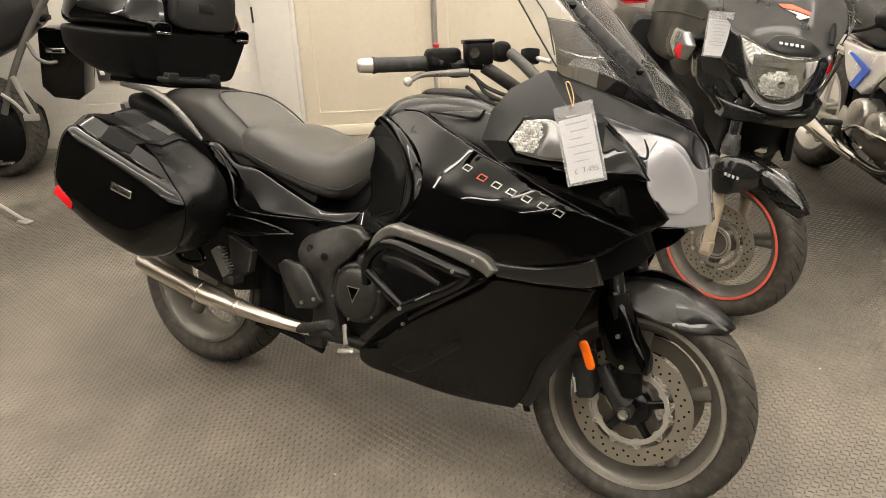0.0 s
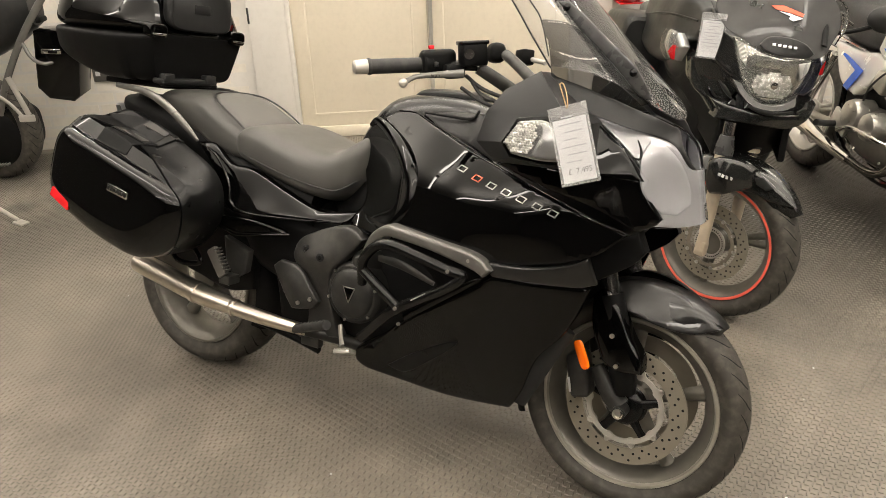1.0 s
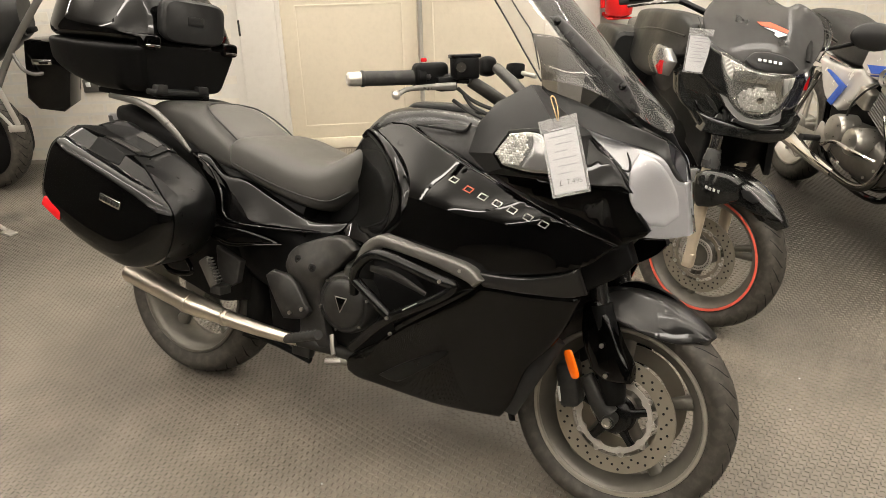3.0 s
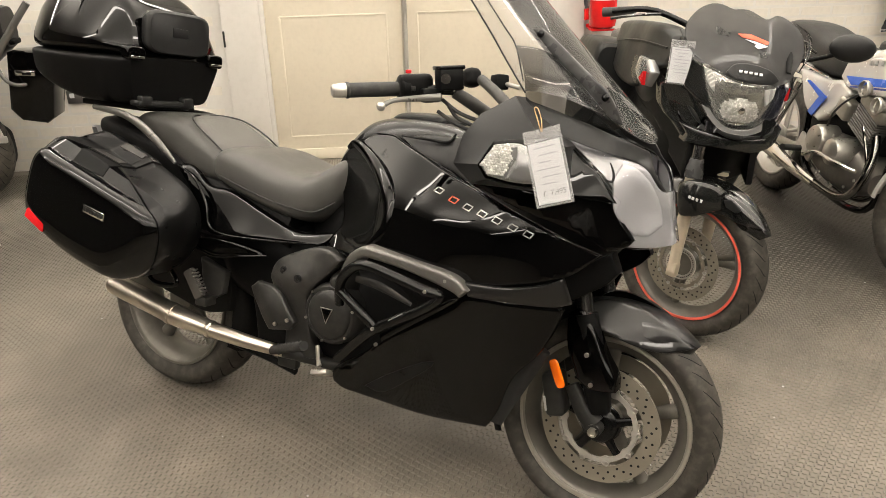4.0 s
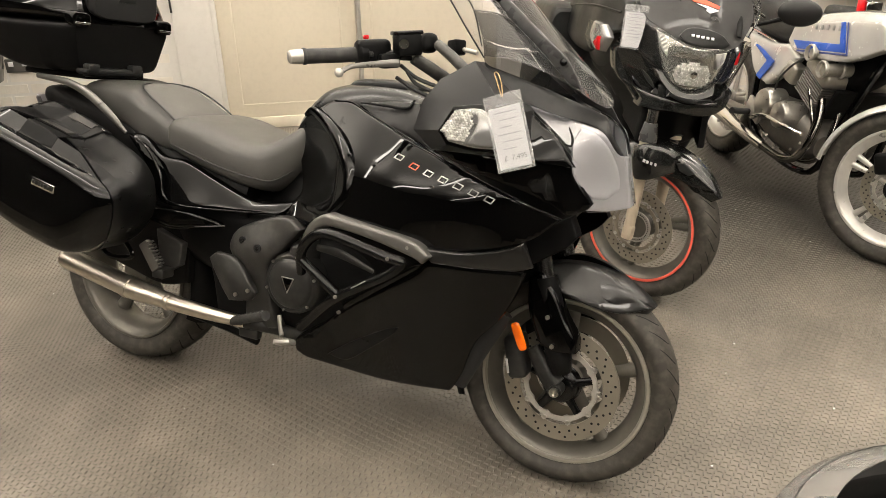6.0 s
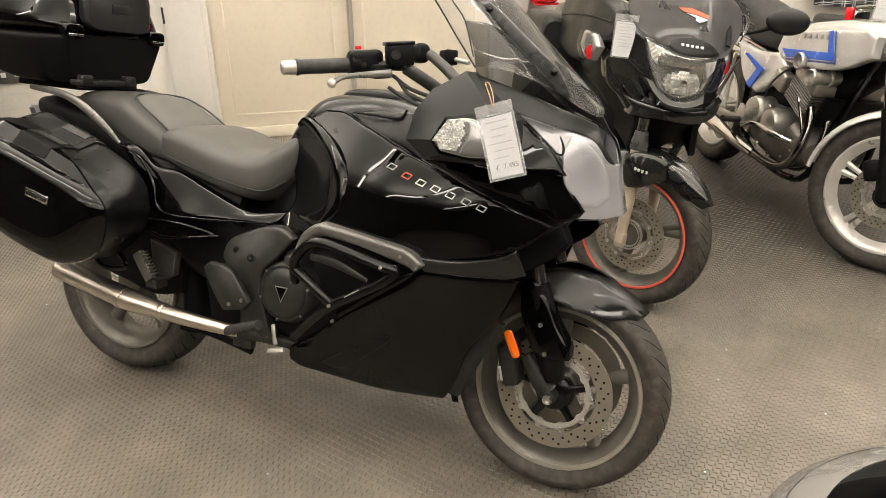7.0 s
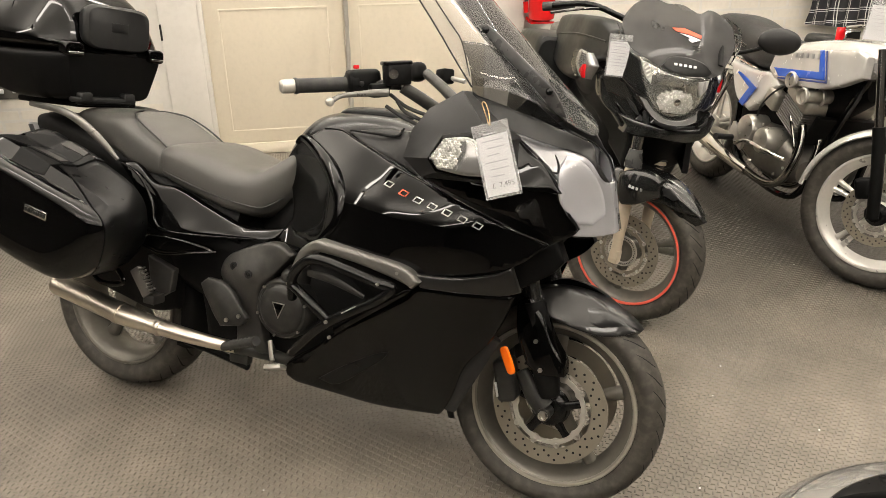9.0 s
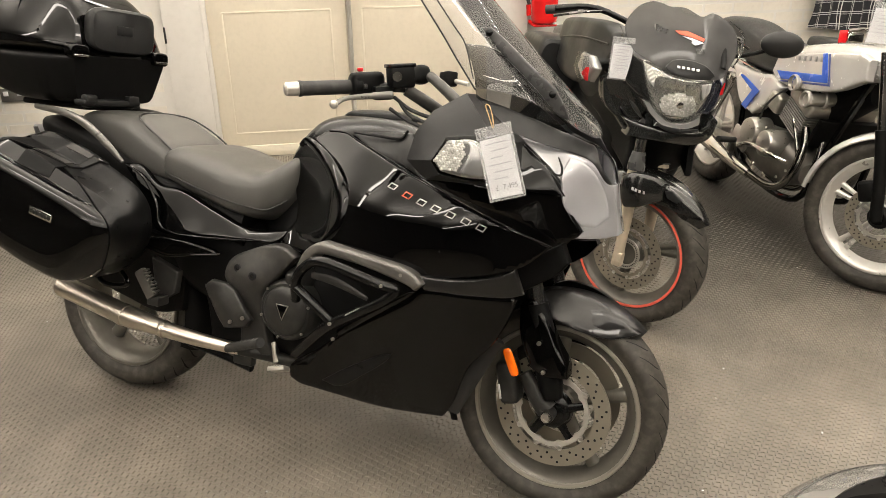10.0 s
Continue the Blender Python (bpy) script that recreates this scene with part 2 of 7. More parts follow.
def panel(name, pts, mat, parent, label="", thick=0.012, lip=0.005, step=0.018, bulge=(), mirror=True, steps=6, shift=0.0, corner=38, front=False, smooth=3e-3):
    """A body panel facing sideways (or forwards): a rounded sheet inside a smooth outline; its mirror image on the other side."""
    if front:
        pts, bulge, mirror = [(p[1], -p[0], p[2]) for p in pts], [(p[1], -p[0], p[2]) for p in bulge], False
    ctrl = [tuple(p) for p in pts] + [tuple(b) for b in bulge]
    f = spline_surface(ctrl, smooth)
    SURF[name] = f
    loop = outline(pts, steps, corner)
    poly = np.array([(p.x, p.z) for p in loop])
    keep = [0]
    for i in range(1, len(poly)):
        if np.linalg.norm(poly[i] - poly[keep[-1]]) > 0.002 and np.linalg.norm(poly[i] - poly[0]) > 0.002:
            keep.append(i)
    poly = poly[keep]
    gap = max(0.004, lip)
    fine = []
    for p_, q_ in zip(poly, np.roll(poly, -1, axis=0)):
        k = max(1, int(round(np.linalg.norm(q_ - p_) / gap)))
        fine += [p_ + (q_ - p_) * i / k for i in range(k)]
    poly = np.array(fine)
    lo, hi = poly.min(0), poly.max(0)
    gx, gz = np.meshgrid(np.arange(lo[0], hi[0], step), np.arange(lo[1], hi[1], step))
    grid = np.stack([gx.ravel() + (np.arange(gx.size) // gx.shape[1] % 2) * step / 2, gz.ravel()], 1)
    grid = grid[inside(poly, grid)]
    if len(grid):
        grid = grid[edge_distance(poly, grid) > lip * 1.3]
    area = 0.5 * np.sum(poly[:, 0] * np.roll(poly[:, 1], -1) - np.roll(poly[:, 0], -1) * poly[:, 1])
    tang = np.roll(poly, -1, axis=0) - np.roll(poly, 1, axis=0)
    norm = np.stack([-tang[:, 1], tang[:, 0]], 1) * (1 if area > 0 else -1)
    norm /= np.linalg.norm(norm, axis=1)[:, None].clip(1e-9)
    rings = []
    for q in (0.3, 1.0):
        r = poly + norm * lip * q
        ok = inside(poly, r)
        if ok.any():
            r = r[ok]
            rings.append(r[edge_distance(poly, r) > lip * q * 0.8])
    allp = np.concatenate([poly] + rings + [grid])
    n = len(poly)
    res = geometry.delaunay_2d_cdt([Vector(p) for p in allp], [(i, (i + 1) % n) for i in range(n)], [], 1, 1e-5)
    vs = np.array([tuple(v) for v in res[0]])
    d = edge_distance(poly, vs)
    y = f(vs)
    sgn = -1 if np.mean(y) < 0 or front else 1
    drop = np.where(d < lip, lip * (1 - np.sqrt(np.clip(1 - (1 - d / lip) ** 2, 0, 1))), 0)
    y = y - sgn * drop + sgn * shift
    made = []
    for flip in ((1, -1) if mirror else (1,)):
        bm = bmesh.new()
        bv = [bm.verts.new((-b, a, c) if front else (a, flip * b, c)) for (a, c), b in zip(vs, y)]
        for tri in res[2]:
            if len(set(tri)) > 2:
                try:
                    bm.faces.new([bv[i] for i in tri])
                except ValueError:
                    pass
        edges = [e for e in bm.edges if len(e.link_faces) == 1]
        ext = bmesh.ops.extrude_edge_only(bm, edges=edges)["geom"]
        bmesh.ops.translate(bm, verts=[g for g in ext if isinstance(g, bmesh.types.BMVert)], vec=(-thick, 0, 0) if front else (0, -flip * sgn * thick, 0))
        bmesh.ops.delete(bm, geom=[v for v in bm.verts if not v.link_faces], context="VERTS")
        made.append(part(name, bm, mat, parent, label, angle=50))
    return made[0]


def facets(name, pts, mat, parent, cell=0.016, tilt=0.004, shift=0.0, front=False, seed=1, bow=0.0, label=""):
    """A mosaic of small tilted mirror facets inside an outline, as in a lamp."""
    rng = random.Random(seed)
    if front:
        pts = [(p[1], -p[0], p[2]) for p in pts]
    f = spline_surface(pts, 3e-3)
    poly = np.array([(p[0], p[2]) for p in pts])
    lo, hi = poly.min(0), poly.max(0)
    mid = (lo + hi) / 2
    bm = bmesh.new()
    z, row = lo[1], 0
    while z < hi[1]:
        x = lo[0] - (cell * 0.6 if row % 2 else 0)
        while x < hi[0]:
            q = [(x, z), (x + cell * 1.3, z), (x + cell * 1.3, z + cell), (x, z + cell)]
            c = np.array([(x + cell * 0.65, z + cell / 2)])
            if inside(poly, c)[0] and edge_distance(poly, c)[0] > cell * 0.5:
                vs = []
                ax, az = rng.uniform(-tilt, tilt), rng.uniform(-tilt, tilt)
                for i, (a, b) in enumerate(q):
                    y = float(f(np.array([(a, b)]))[0]) - shift + ax * (1 if i in (1, 2) else -1) + az * (1 if i > 1 else -1)
                    y += bow * (1 - min(1.0, ((a - mid[0]) / (hi[0] - lo[0])) ** 2 * 4 + ((b - mid[1]) / (hi[1] - lo[1])) ** 2 * 4))
                    vs.append(bm.verts.new((-y, a, b) if front else (a, y, b)))
                top = bm.verts.new(sum((v.co for v in vs), Vector()) / 4 + Vector((cell * 0.09, 0, 0) if front else (0, -cell * 0.09, 0)))
                for i in range(4):
                    bm.faces.new((vs[i], vs[(i + 1) % 4], top))
            x += cell * 1.3
        z += cell
        row += 1
    return part(name, bm, mat, parent, label, smooth=False)


def loft(rings, cap=True, bm=None, closed=True):
    bm = bm or bmesh.new()
    rows = [[bm.verts.new(p) for p in r] for r in rings]
    n = len(rows[0])
    for a, b in zip(rows, rows[1:]):
        for i in range(n if closed else n - 1):
            j = (i + 1) % n
            bm.faces.new((a[i], a[j], b[j], b[i]))
    if cap and closed:
        bm.faces.new(rows[0][::-1])
        bm.faces.new(rows[-1])
    return bm


def body(rows, around=28, steps=4):
    """A loft along x: rows of (x, half width, low z, high z, power), symmetric about y = 0."""
    data = [np.array(r, float) for r in rows]
    pts = []
    n = len(data)
    for i in range(n - 1):
        a, b = data[i], data[i + 1]
        p, q = data[max(i - 1, 0)], data[min(i + 2, n - 1)]
        for k in range(steps):
            t = k / steps
            pts.append(0.5 * (2 * a + (b - p) * t + (2 * p - 5 * a + 4 * b - q) * t * t + (3 * a - p - 3 * b + q) * t ** 3))
    pts.append(data[-1])
    rings = []
    for x, w, lo, hi, e in pts:
        ring = []
        for k in range(around):
            a = 2 * math.pi * k / around
            c, s = math.cos(a), math.sin(a)
            ring.append((x, w * math.copysign(abs(c) ** (2 / e), c), (lo + hi) / 2 + (hi - lo) / 2 * math.copysign(abs(s) ** (2 / e), s)))
        rings.append(ring)
    return loft(rings)


def tube(pts, r, seg=10, steps=6, bm=None, flat=1.0, up=(0, 1, 0), smooth=True):
    """A swept tube; r is one radius or one for each point; flat squashes it along up."""
    line = catmull(pts, steps) if smooth else [Vector(p) for p in pts]
    if isinstance(r, (int, float)):
        rad = [r] * len(line)
    else:
        rad = [c.x for c in catmull([(q, 0, 0) for q in r], steps if smooth else 1)]
    rings = []
    for i, p in enumerate(line):
        d = (line[min(i + 1, len(line) - 1)] - line[max(i - 1, 0)]).normalized()
        a = d.cross(Vector(up))
        if a.length < 1e-3:
            a = d.cross(Vector((1, 0, 0.1)))
        a.normalize()
        b = d.cross(a)
        rings.append([p + (a * math.cos(2 * math.pi * k / seg) + b * math.sin(2 * math.pi * k / seg) * flat) * rad[min(i, len(rad) - 1)] for k in range(seg)])
    return loft(rings, bm=bm)


def lathe(profile, seg=48, centre=(0, 0, 0), axis="y", bm=None, closed=False):
    """A ring turned about an axis: profile rows of (radius, height along the axis)."""
    rows = []
    for k in range(seg):
        a = 2 * math.pi * k / seg
        c, s = math.cos(a), math.sin(a)
        row = []
        for r, h in profile:
            p = {"y": (r * c, h, r * s), "z": (r * c, r * s, h), "x": (h, r * c, r * s)}[axis]
            row.append(Vector(p) + Vector(centre))
        rows.append(row)
    bm = bm or bmesh.new()
    vs = [[bm.verts.new(p) for p in r] for r in rows]
    n = len(profile)
    for k in range(seg):
        a, b = vs[k], vs[(k + 1) % seg]
        for i in range(n if closed else n - 1):
            j = (i + 1) % n
            try:
                bm.faces.new((a[i], a[j], b[j], b[i]))
            except ValueError:
                pass
    bmesh.ops.remove_doubles(bm, verts=bm.verts, dist=1e-5)
    return bm


def box(size, m=None, bevel=0.004, bm=None, seg=2):
    bm2 = bmesh.new()
    bmesh.ops.create_cube(bm2, size=1, matrix=Matrix.Diagonal((*size, 1)))
    if bevel:
        bmesh.ops.bevel(bm2, geom=list(bm2.edges), offset=bevel, segments=seg, affect="EDGES", profile=0.5)
    if m is not None:
        bmesh.ops.transform(bm2, matrix=m, verts=bm2.verts)
    if bm is None:
        return bm2
    add(bm, bm2)
    return bm


def add(bm, other):
    """Joins another bmesh into bm."""
    me = bpy.data.meshes.new("tmp")
    other.to_mesh(me)
    other.free()
    bm.from_mesh(me)
    bpy.data.meshes.remove(me)
    return bm


def ball(r, c, bm=None, squash=(1, 1, 1), sub=2):
    bm = bm or bmesh.new()
    bmesh.ops.create_icosphere(bm, subdivisions=sub, radius=r, matrix=Matrix.Translation(c) @ Matrix.Diagonal((*squash, 1)))
    return bm


def rod(a, b, r, seg=12, bm=None, r2=None):
    a, b = Vector(a), Vector(b)
    d = b - a
    bm = bm or bmesh.new()
    m = Matrix.Translation((a + b) / 2) @ d.to_track_quat("Z", "Y").to_matrix().to_4x4()
    bmesh.ops.create_cone(bm, cap_ends=True, segments=seg, radius1=r, radius2=r if r2 is None else r2, depth=d.length, matrix=m)
    return bm


def plate(pts, y0, y1, bevel=0.003, closed_smooth=False, steps=5):
    """A flat plate in the xz plane between y0 and y1 with bevelled edges."""
    loop = outline([(p[0], 0, p[1]) for p in pts], steps, 40) if closed_smooth else [Vector((p[0], 0, p[1])) for p in pts]
    bm = bmesh.new()
    vs = [bm.verts.new((p.x, y0, p.z)) for p in loop]
    f = bm.faces.new(vs)
    ext = bmesh.ops.extrude_face_region(bm, geom=[f])["geom"]
    bmesh.ops.translate(bm, verts=[g for g in ext if isinstance(g, bmesh.types.BMVert)], vec=(0, y1 - y0, 0))
    if bevel:
        es = [e for e in bm.edges if abs(e.verts[0].co.y - e.verts[1].co.y) < 1e-6]
        bmesh.ops.bevel(bm, geom=es, offset=bevel, segments=2, affect="EDGES", profile=0.5)
    return bm


# ---- structure ----
def quad_wall(name, m, size, mat, label="", category="wall"):
    ob = part(name, box(size, bevel=0), mat, None, smooth=False)
    ob.matrix_world = m
    return tagged(ob, label, category, kind="structure")


def wall_paint(name, colour):
    m = material(name, colour, 0.55, vary=0.06, scale=3, bump=0.5, bump_scale=60, dust=0.08)
    return m


FLOOR = material("grey_rubber_mat", (0.188, 0.166, 0.134), 0.42, vary=0.28, scale=2.2, bump=0.3, bump_scale=250, rough_vary=0.15, dust=0.3)
# bars darker than the mat: the shade of their relief is in the colour
BARS = material("shade_toned_tread_rubber", (0.14, 0.124, 0.1), 0.38, vary=0.3, scale=3, dust=0.3)
CREAM = wall_paint("cream_door_paint", (0.655, 0.595, 0.48))
WHITE = wall_paint("white_wall_paint", (0.645, 0.622, 0.577))
CEILM = wall_paint("ceiling_paint", (0.84, 0.82, 0.79))
# near-black, for unseen walls that glossy panels reflect
DARKW = wall_paint("dark_reflection_wall", (0.035, 0.033, 0.03))

def stained_and_shaded(m, spots):
    """Adds pools of dirt and painted-in shade to a floor material: (x, y, reach, strength) in the object's plane."""
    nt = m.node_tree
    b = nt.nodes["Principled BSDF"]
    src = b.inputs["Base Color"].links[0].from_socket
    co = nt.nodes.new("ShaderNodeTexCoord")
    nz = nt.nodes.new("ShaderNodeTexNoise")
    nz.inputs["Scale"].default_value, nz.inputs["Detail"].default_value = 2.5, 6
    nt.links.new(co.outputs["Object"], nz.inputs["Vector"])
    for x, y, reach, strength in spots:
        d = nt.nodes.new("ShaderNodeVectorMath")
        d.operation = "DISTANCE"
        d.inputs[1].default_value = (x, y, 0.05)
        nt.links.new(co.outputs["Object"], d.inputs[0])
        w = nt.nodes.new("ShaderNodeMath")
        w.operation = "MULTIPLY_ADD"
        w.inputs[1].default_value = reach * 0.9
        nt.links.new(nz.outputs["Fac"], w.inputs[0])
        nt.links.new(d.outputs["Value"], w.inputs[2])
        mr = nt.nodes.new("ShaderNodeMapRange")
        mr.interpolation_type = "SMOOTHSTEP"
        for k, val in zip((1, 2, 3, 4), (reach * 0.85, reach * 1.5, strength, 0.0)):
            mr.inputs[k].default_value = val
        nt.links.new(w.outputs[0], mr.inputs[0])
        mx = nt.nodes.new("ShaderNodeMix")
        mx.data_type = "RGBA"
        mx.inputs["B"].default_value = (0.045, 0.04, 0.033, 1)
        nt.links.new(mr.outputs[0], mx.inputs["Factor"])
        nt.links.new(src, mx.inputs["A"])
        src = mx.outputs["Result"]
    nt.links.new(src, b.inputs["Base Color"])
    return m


def mottled(m, offset):
    """Multiplies broad worn and dirty patches into a floor colour."""
    nt = m.node_tree
    b = nt.nodes["Principled BSDF"]
    src = b.inputs["Base Color"].links[0].from_socket
    co = nt.nodes.new("ShaderNodeTexCoord")
    mp = nt.nodes.new("ShaderNodeMapping")
    mp.inputs["Location"].default_value = offset
    nt.links.new(co.outputs["Object"], mp.inputs["Vector"])
    for scale, low, high in ((1.1, 0.72, 1.07), (5.5, 0.86, 1.08)):
        nz = nt.nodes.new("ShaderNodeTexNoise")
        nz.inputs["Scale"].default_value, nz.inputs["Detail"].default_value, nz.inputs["Roughness"].default_value = scale, 7, 0.6
        nt.links.new(mp.outputs[0], nz.inputs["Vector"])
        mr = nt.nodes.new("ShaderNodeMapRange")
        mr.inputs[1].default_value, mr.inputs[2].default_value, mr.inputs[3].default_value, mr.inputs[4].default_value = 0.38, 0.62, low, high
        nt.links.new(nz.outputs["Fac"], mr.inputs[0])
        mx = nt.nodes.new("ShaderNodeVectorMath")
        mx.operation = "SCALE"
        nt.links.new(src, mx.inputs[0])
        nt.links.new(mr.outputs[0], mx.inputs["Scale"])
        src = mx.outputs[0]
    nt.links.new(src, b.inputs["Base Color"])
    return m


mottled(FLOOR, (1, -4, 0))
mottled(BARS, (0, 0, 0))
# pools by the parked bikes: dirt, with the bikes' shade painted into the colour
stained_and_shaded(FLOOR, [(1.85, 2.55, 1.35, 0.8), (1.55, 1.75, 0.7, 0.5), (-2.2, 2.75, 0.7, 0.6), (-3.1, 3.6, 0.6, 0.6), (-2.68, 2.95, 0.12, 0.7), (0.9, 1.25, 0.25, 0.3)])
stained_and_shaded(BARS, [(2.85, -1.45, 1.35, 0.8), (2.55, -2.25, 0.7, 0.5), (-1.2, -1.25, 0.7, 0.6), (-2.1, -0.4, 0.6, 0.6), (-1.68, -1.05, 0.12, 0.7), (1.9, -2.75, 0.25, 0.3)])
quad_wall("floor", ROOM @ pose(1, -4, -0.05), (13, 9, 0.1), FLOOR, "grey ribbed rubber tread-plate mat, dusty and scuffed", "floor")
quad_wall("wall_north", ROOM @ pose(1, 0.1 + 0.05, CEIL / 2), (13, 0.2, CEIL), WHITE, "white painted masonry wall")
# south, west and east walls are unseen, added to close the room with dark reflections
quad_wall("wall_south", ROOM @ pose(1, -8.4, CEIL / 2), (13, 0.2, CEIL), DARKW, "unseen near-black wall, added to darken reflections")
quad_wall("wall_west", ROOM @ pose(-5.4, -4, CEIL / 2), (0.2, 9, CEIL), DARKW, "unseen near-black wall, added to darken reflections")
quad_wall("wall_east", ROOM @ pose(7.4, -4, CEIL / 2), (0.2, 9, CEIL), DARKW, "unseen near-black wall, added to darken reflections")
quad_wall("ceiling", ROOM @ pose(1, -4, CEIL + 0.05), (13, 9, 0.1), CEILM, "white painted ceiling", "ceiling")


# ---- touring motorcycle ----
LEAN = Matrix.Translation((0, 0, 0.005)) @ pose(0, 0, 0, -14.17)
tour = thing("touring_motorcycle", LEAN, "glossy black touring motorcycle with panniers and top box, on its stand", "motorcycle")


def wheel(name, centre, parent, tyre_r, tyre_w, rim_r, rim_w, rim_mat, spokes=5, spoke_w=0.035, tyre_label="", twin=False, stripe=None, lip_mat=None):
    c = Vector(centre)
    # rim barrel with flanges
    prof = [(rim_r, -rim_w), (rim_r, -rim_w + 0.006), (rim_r - 0.012, -rim_w + 0.012), (rim_r - 0.022, -rim_w + 0.03), (rim_r - 0.03, 0), (rim_r - 0.022, rim_w - 0.03), (rim_r - 0.012, rim_w - 0.012), (rim_r, rim_w - 0.006), (rim_r, rim_w), (rim_r - 0.008, rim_w), (rim_r - 0.018, rim_w - 0.008), (rim_r - 0.034, rim_w - 0.03), (rim_r - 0.042, 0), (rim_r - 0.034, -rim_w + 0.03), (rim_r - 0.018, -rim_w + 0.008), (rim_r - 0.008, -rim_w)]
    bm = lathe(prof, 64, c, closed=True)
    # hub
    lathe([(0.0, -0.05), (0.05, -0.05), (0.055, -0.03), (0.04, 0), (0.055, 0.03), (0.05, 0.05), (0.0, 0.05)], 32, c, bm=bm)
    spoke_lines = []
    for k in range(spokes):
        a = 2 * math.pi * k / spokes + 0.35
        for off in ((-0.16, 0.16) if twin else (0,)):
            d0, d1 = Vector((math.cos(a + off * 1.2), 0, math.sin(a + off * 1.2))), Vector((math.cos(a + off * 0.6), 0, math.sin(a + off * 0.6)))
            p = [c + d0 * 0.04, c + d1 * (rim_r * 0.5), c + d1 * (rim_r - 0.036)]
            spoke_lines.append(p)
    ob = part(name, bm, rim_mat, parent)
    for side in (-1, 1):
        part("rim_lip", lathe([(rim_r + 0.004, side * (rim_w + 0.001)), (rim_r + 0.002, side * (rim_w + 0.005)), (rim_r - 0.006, side * (rim_w + 0.005)), (rim_r - 0.011, side * (rim_w - 0.003))], 72, c), lip_mat or rim_mat, ob)
    for p in spoke_lines:
        part("spoke", tube(p, [spoke_w * 0.75, spoke_w * 0.5, spoke_w * 0.7], 12, 4, None, 0.8), rim_mat, ob)
    # tyre: crowned tread and sidewalls
    w, h = tyre_w / 2, tyre_r - rim_r
    prof = []
    for k in range(25):
        t = -1 + 2 * k / 24
        ang = t * math.radians(118)
        y = w * math.sin(ang) / math.sin(math.radians(90)) if abs(ang) < math.pi / 2 else math.copysign(w - (abs(ang) - math.pi / 2) * (w - rim_w + 0.006) / math.radians(28), ang)
        if abs(ang) < math.pi / 2:
            r = rim_r + h * 0.42 + h * 0.58 * math.cos(ang) ** 0.8
        else:
            r = rim_r + h * 0.42 * (1 - (abs(ang) - math.pi / 2) / math.radians(28)) - 0.004
        prof.append((r, y))
    ty = part("tyre", lathe(prof, 96, c), RUBBER, ob, tyre_label)
    # sipes cut as dark recessed strips just over the tread
    bm = bmesh.new()
    n = 34
    for k in range(n):
        for side in (-1, 1):
            a0 = 2 * math.pi * (k + (0.5 if side > 0 else 0)) / n
            line = []
            for q in range(7):
                s = q / 6
                yy = side * w * (0.12 + 0.74 * s)
                ang = math.asin(abs(yy) / w)
                rr = rim_r + h * 0.42 + h * 0.58 * math.cos(ang) ** 0.8 + 0.0006
                aa = a0 + 0.20 * s ** 1.5
                line.append((rr, aa, yy))
            prev = None
            for q, (rr, aa, yy) in enumerate(line):
                ww = 0.004 * (1 - abs(q - 3) / 4.5) / rr
                pair = [bm.verts.new(c + Vector((rr * math.cos(aa + s_ * ww), yy, rr * math.sin(aa + s_ * ww)))) for s_ in (-1, 1)]
                if prev:
                    bm.faces.new((prev[0], prev[1], pair[1], pair[0]))
                prev = pair
    tagged(part("tread_pattern", bm, GROOVE, ty), kind="stuff")
    if stripe:
        part("rim_stripe", lathe([(rim_r + 0.003, -rim_w - 0.0058), (rim_r - 0.006, -rim_w - 0.0062), (rim_r - 0.0075, -rim_w - 0.004)], 72, c), stripe, ob)
    return ob



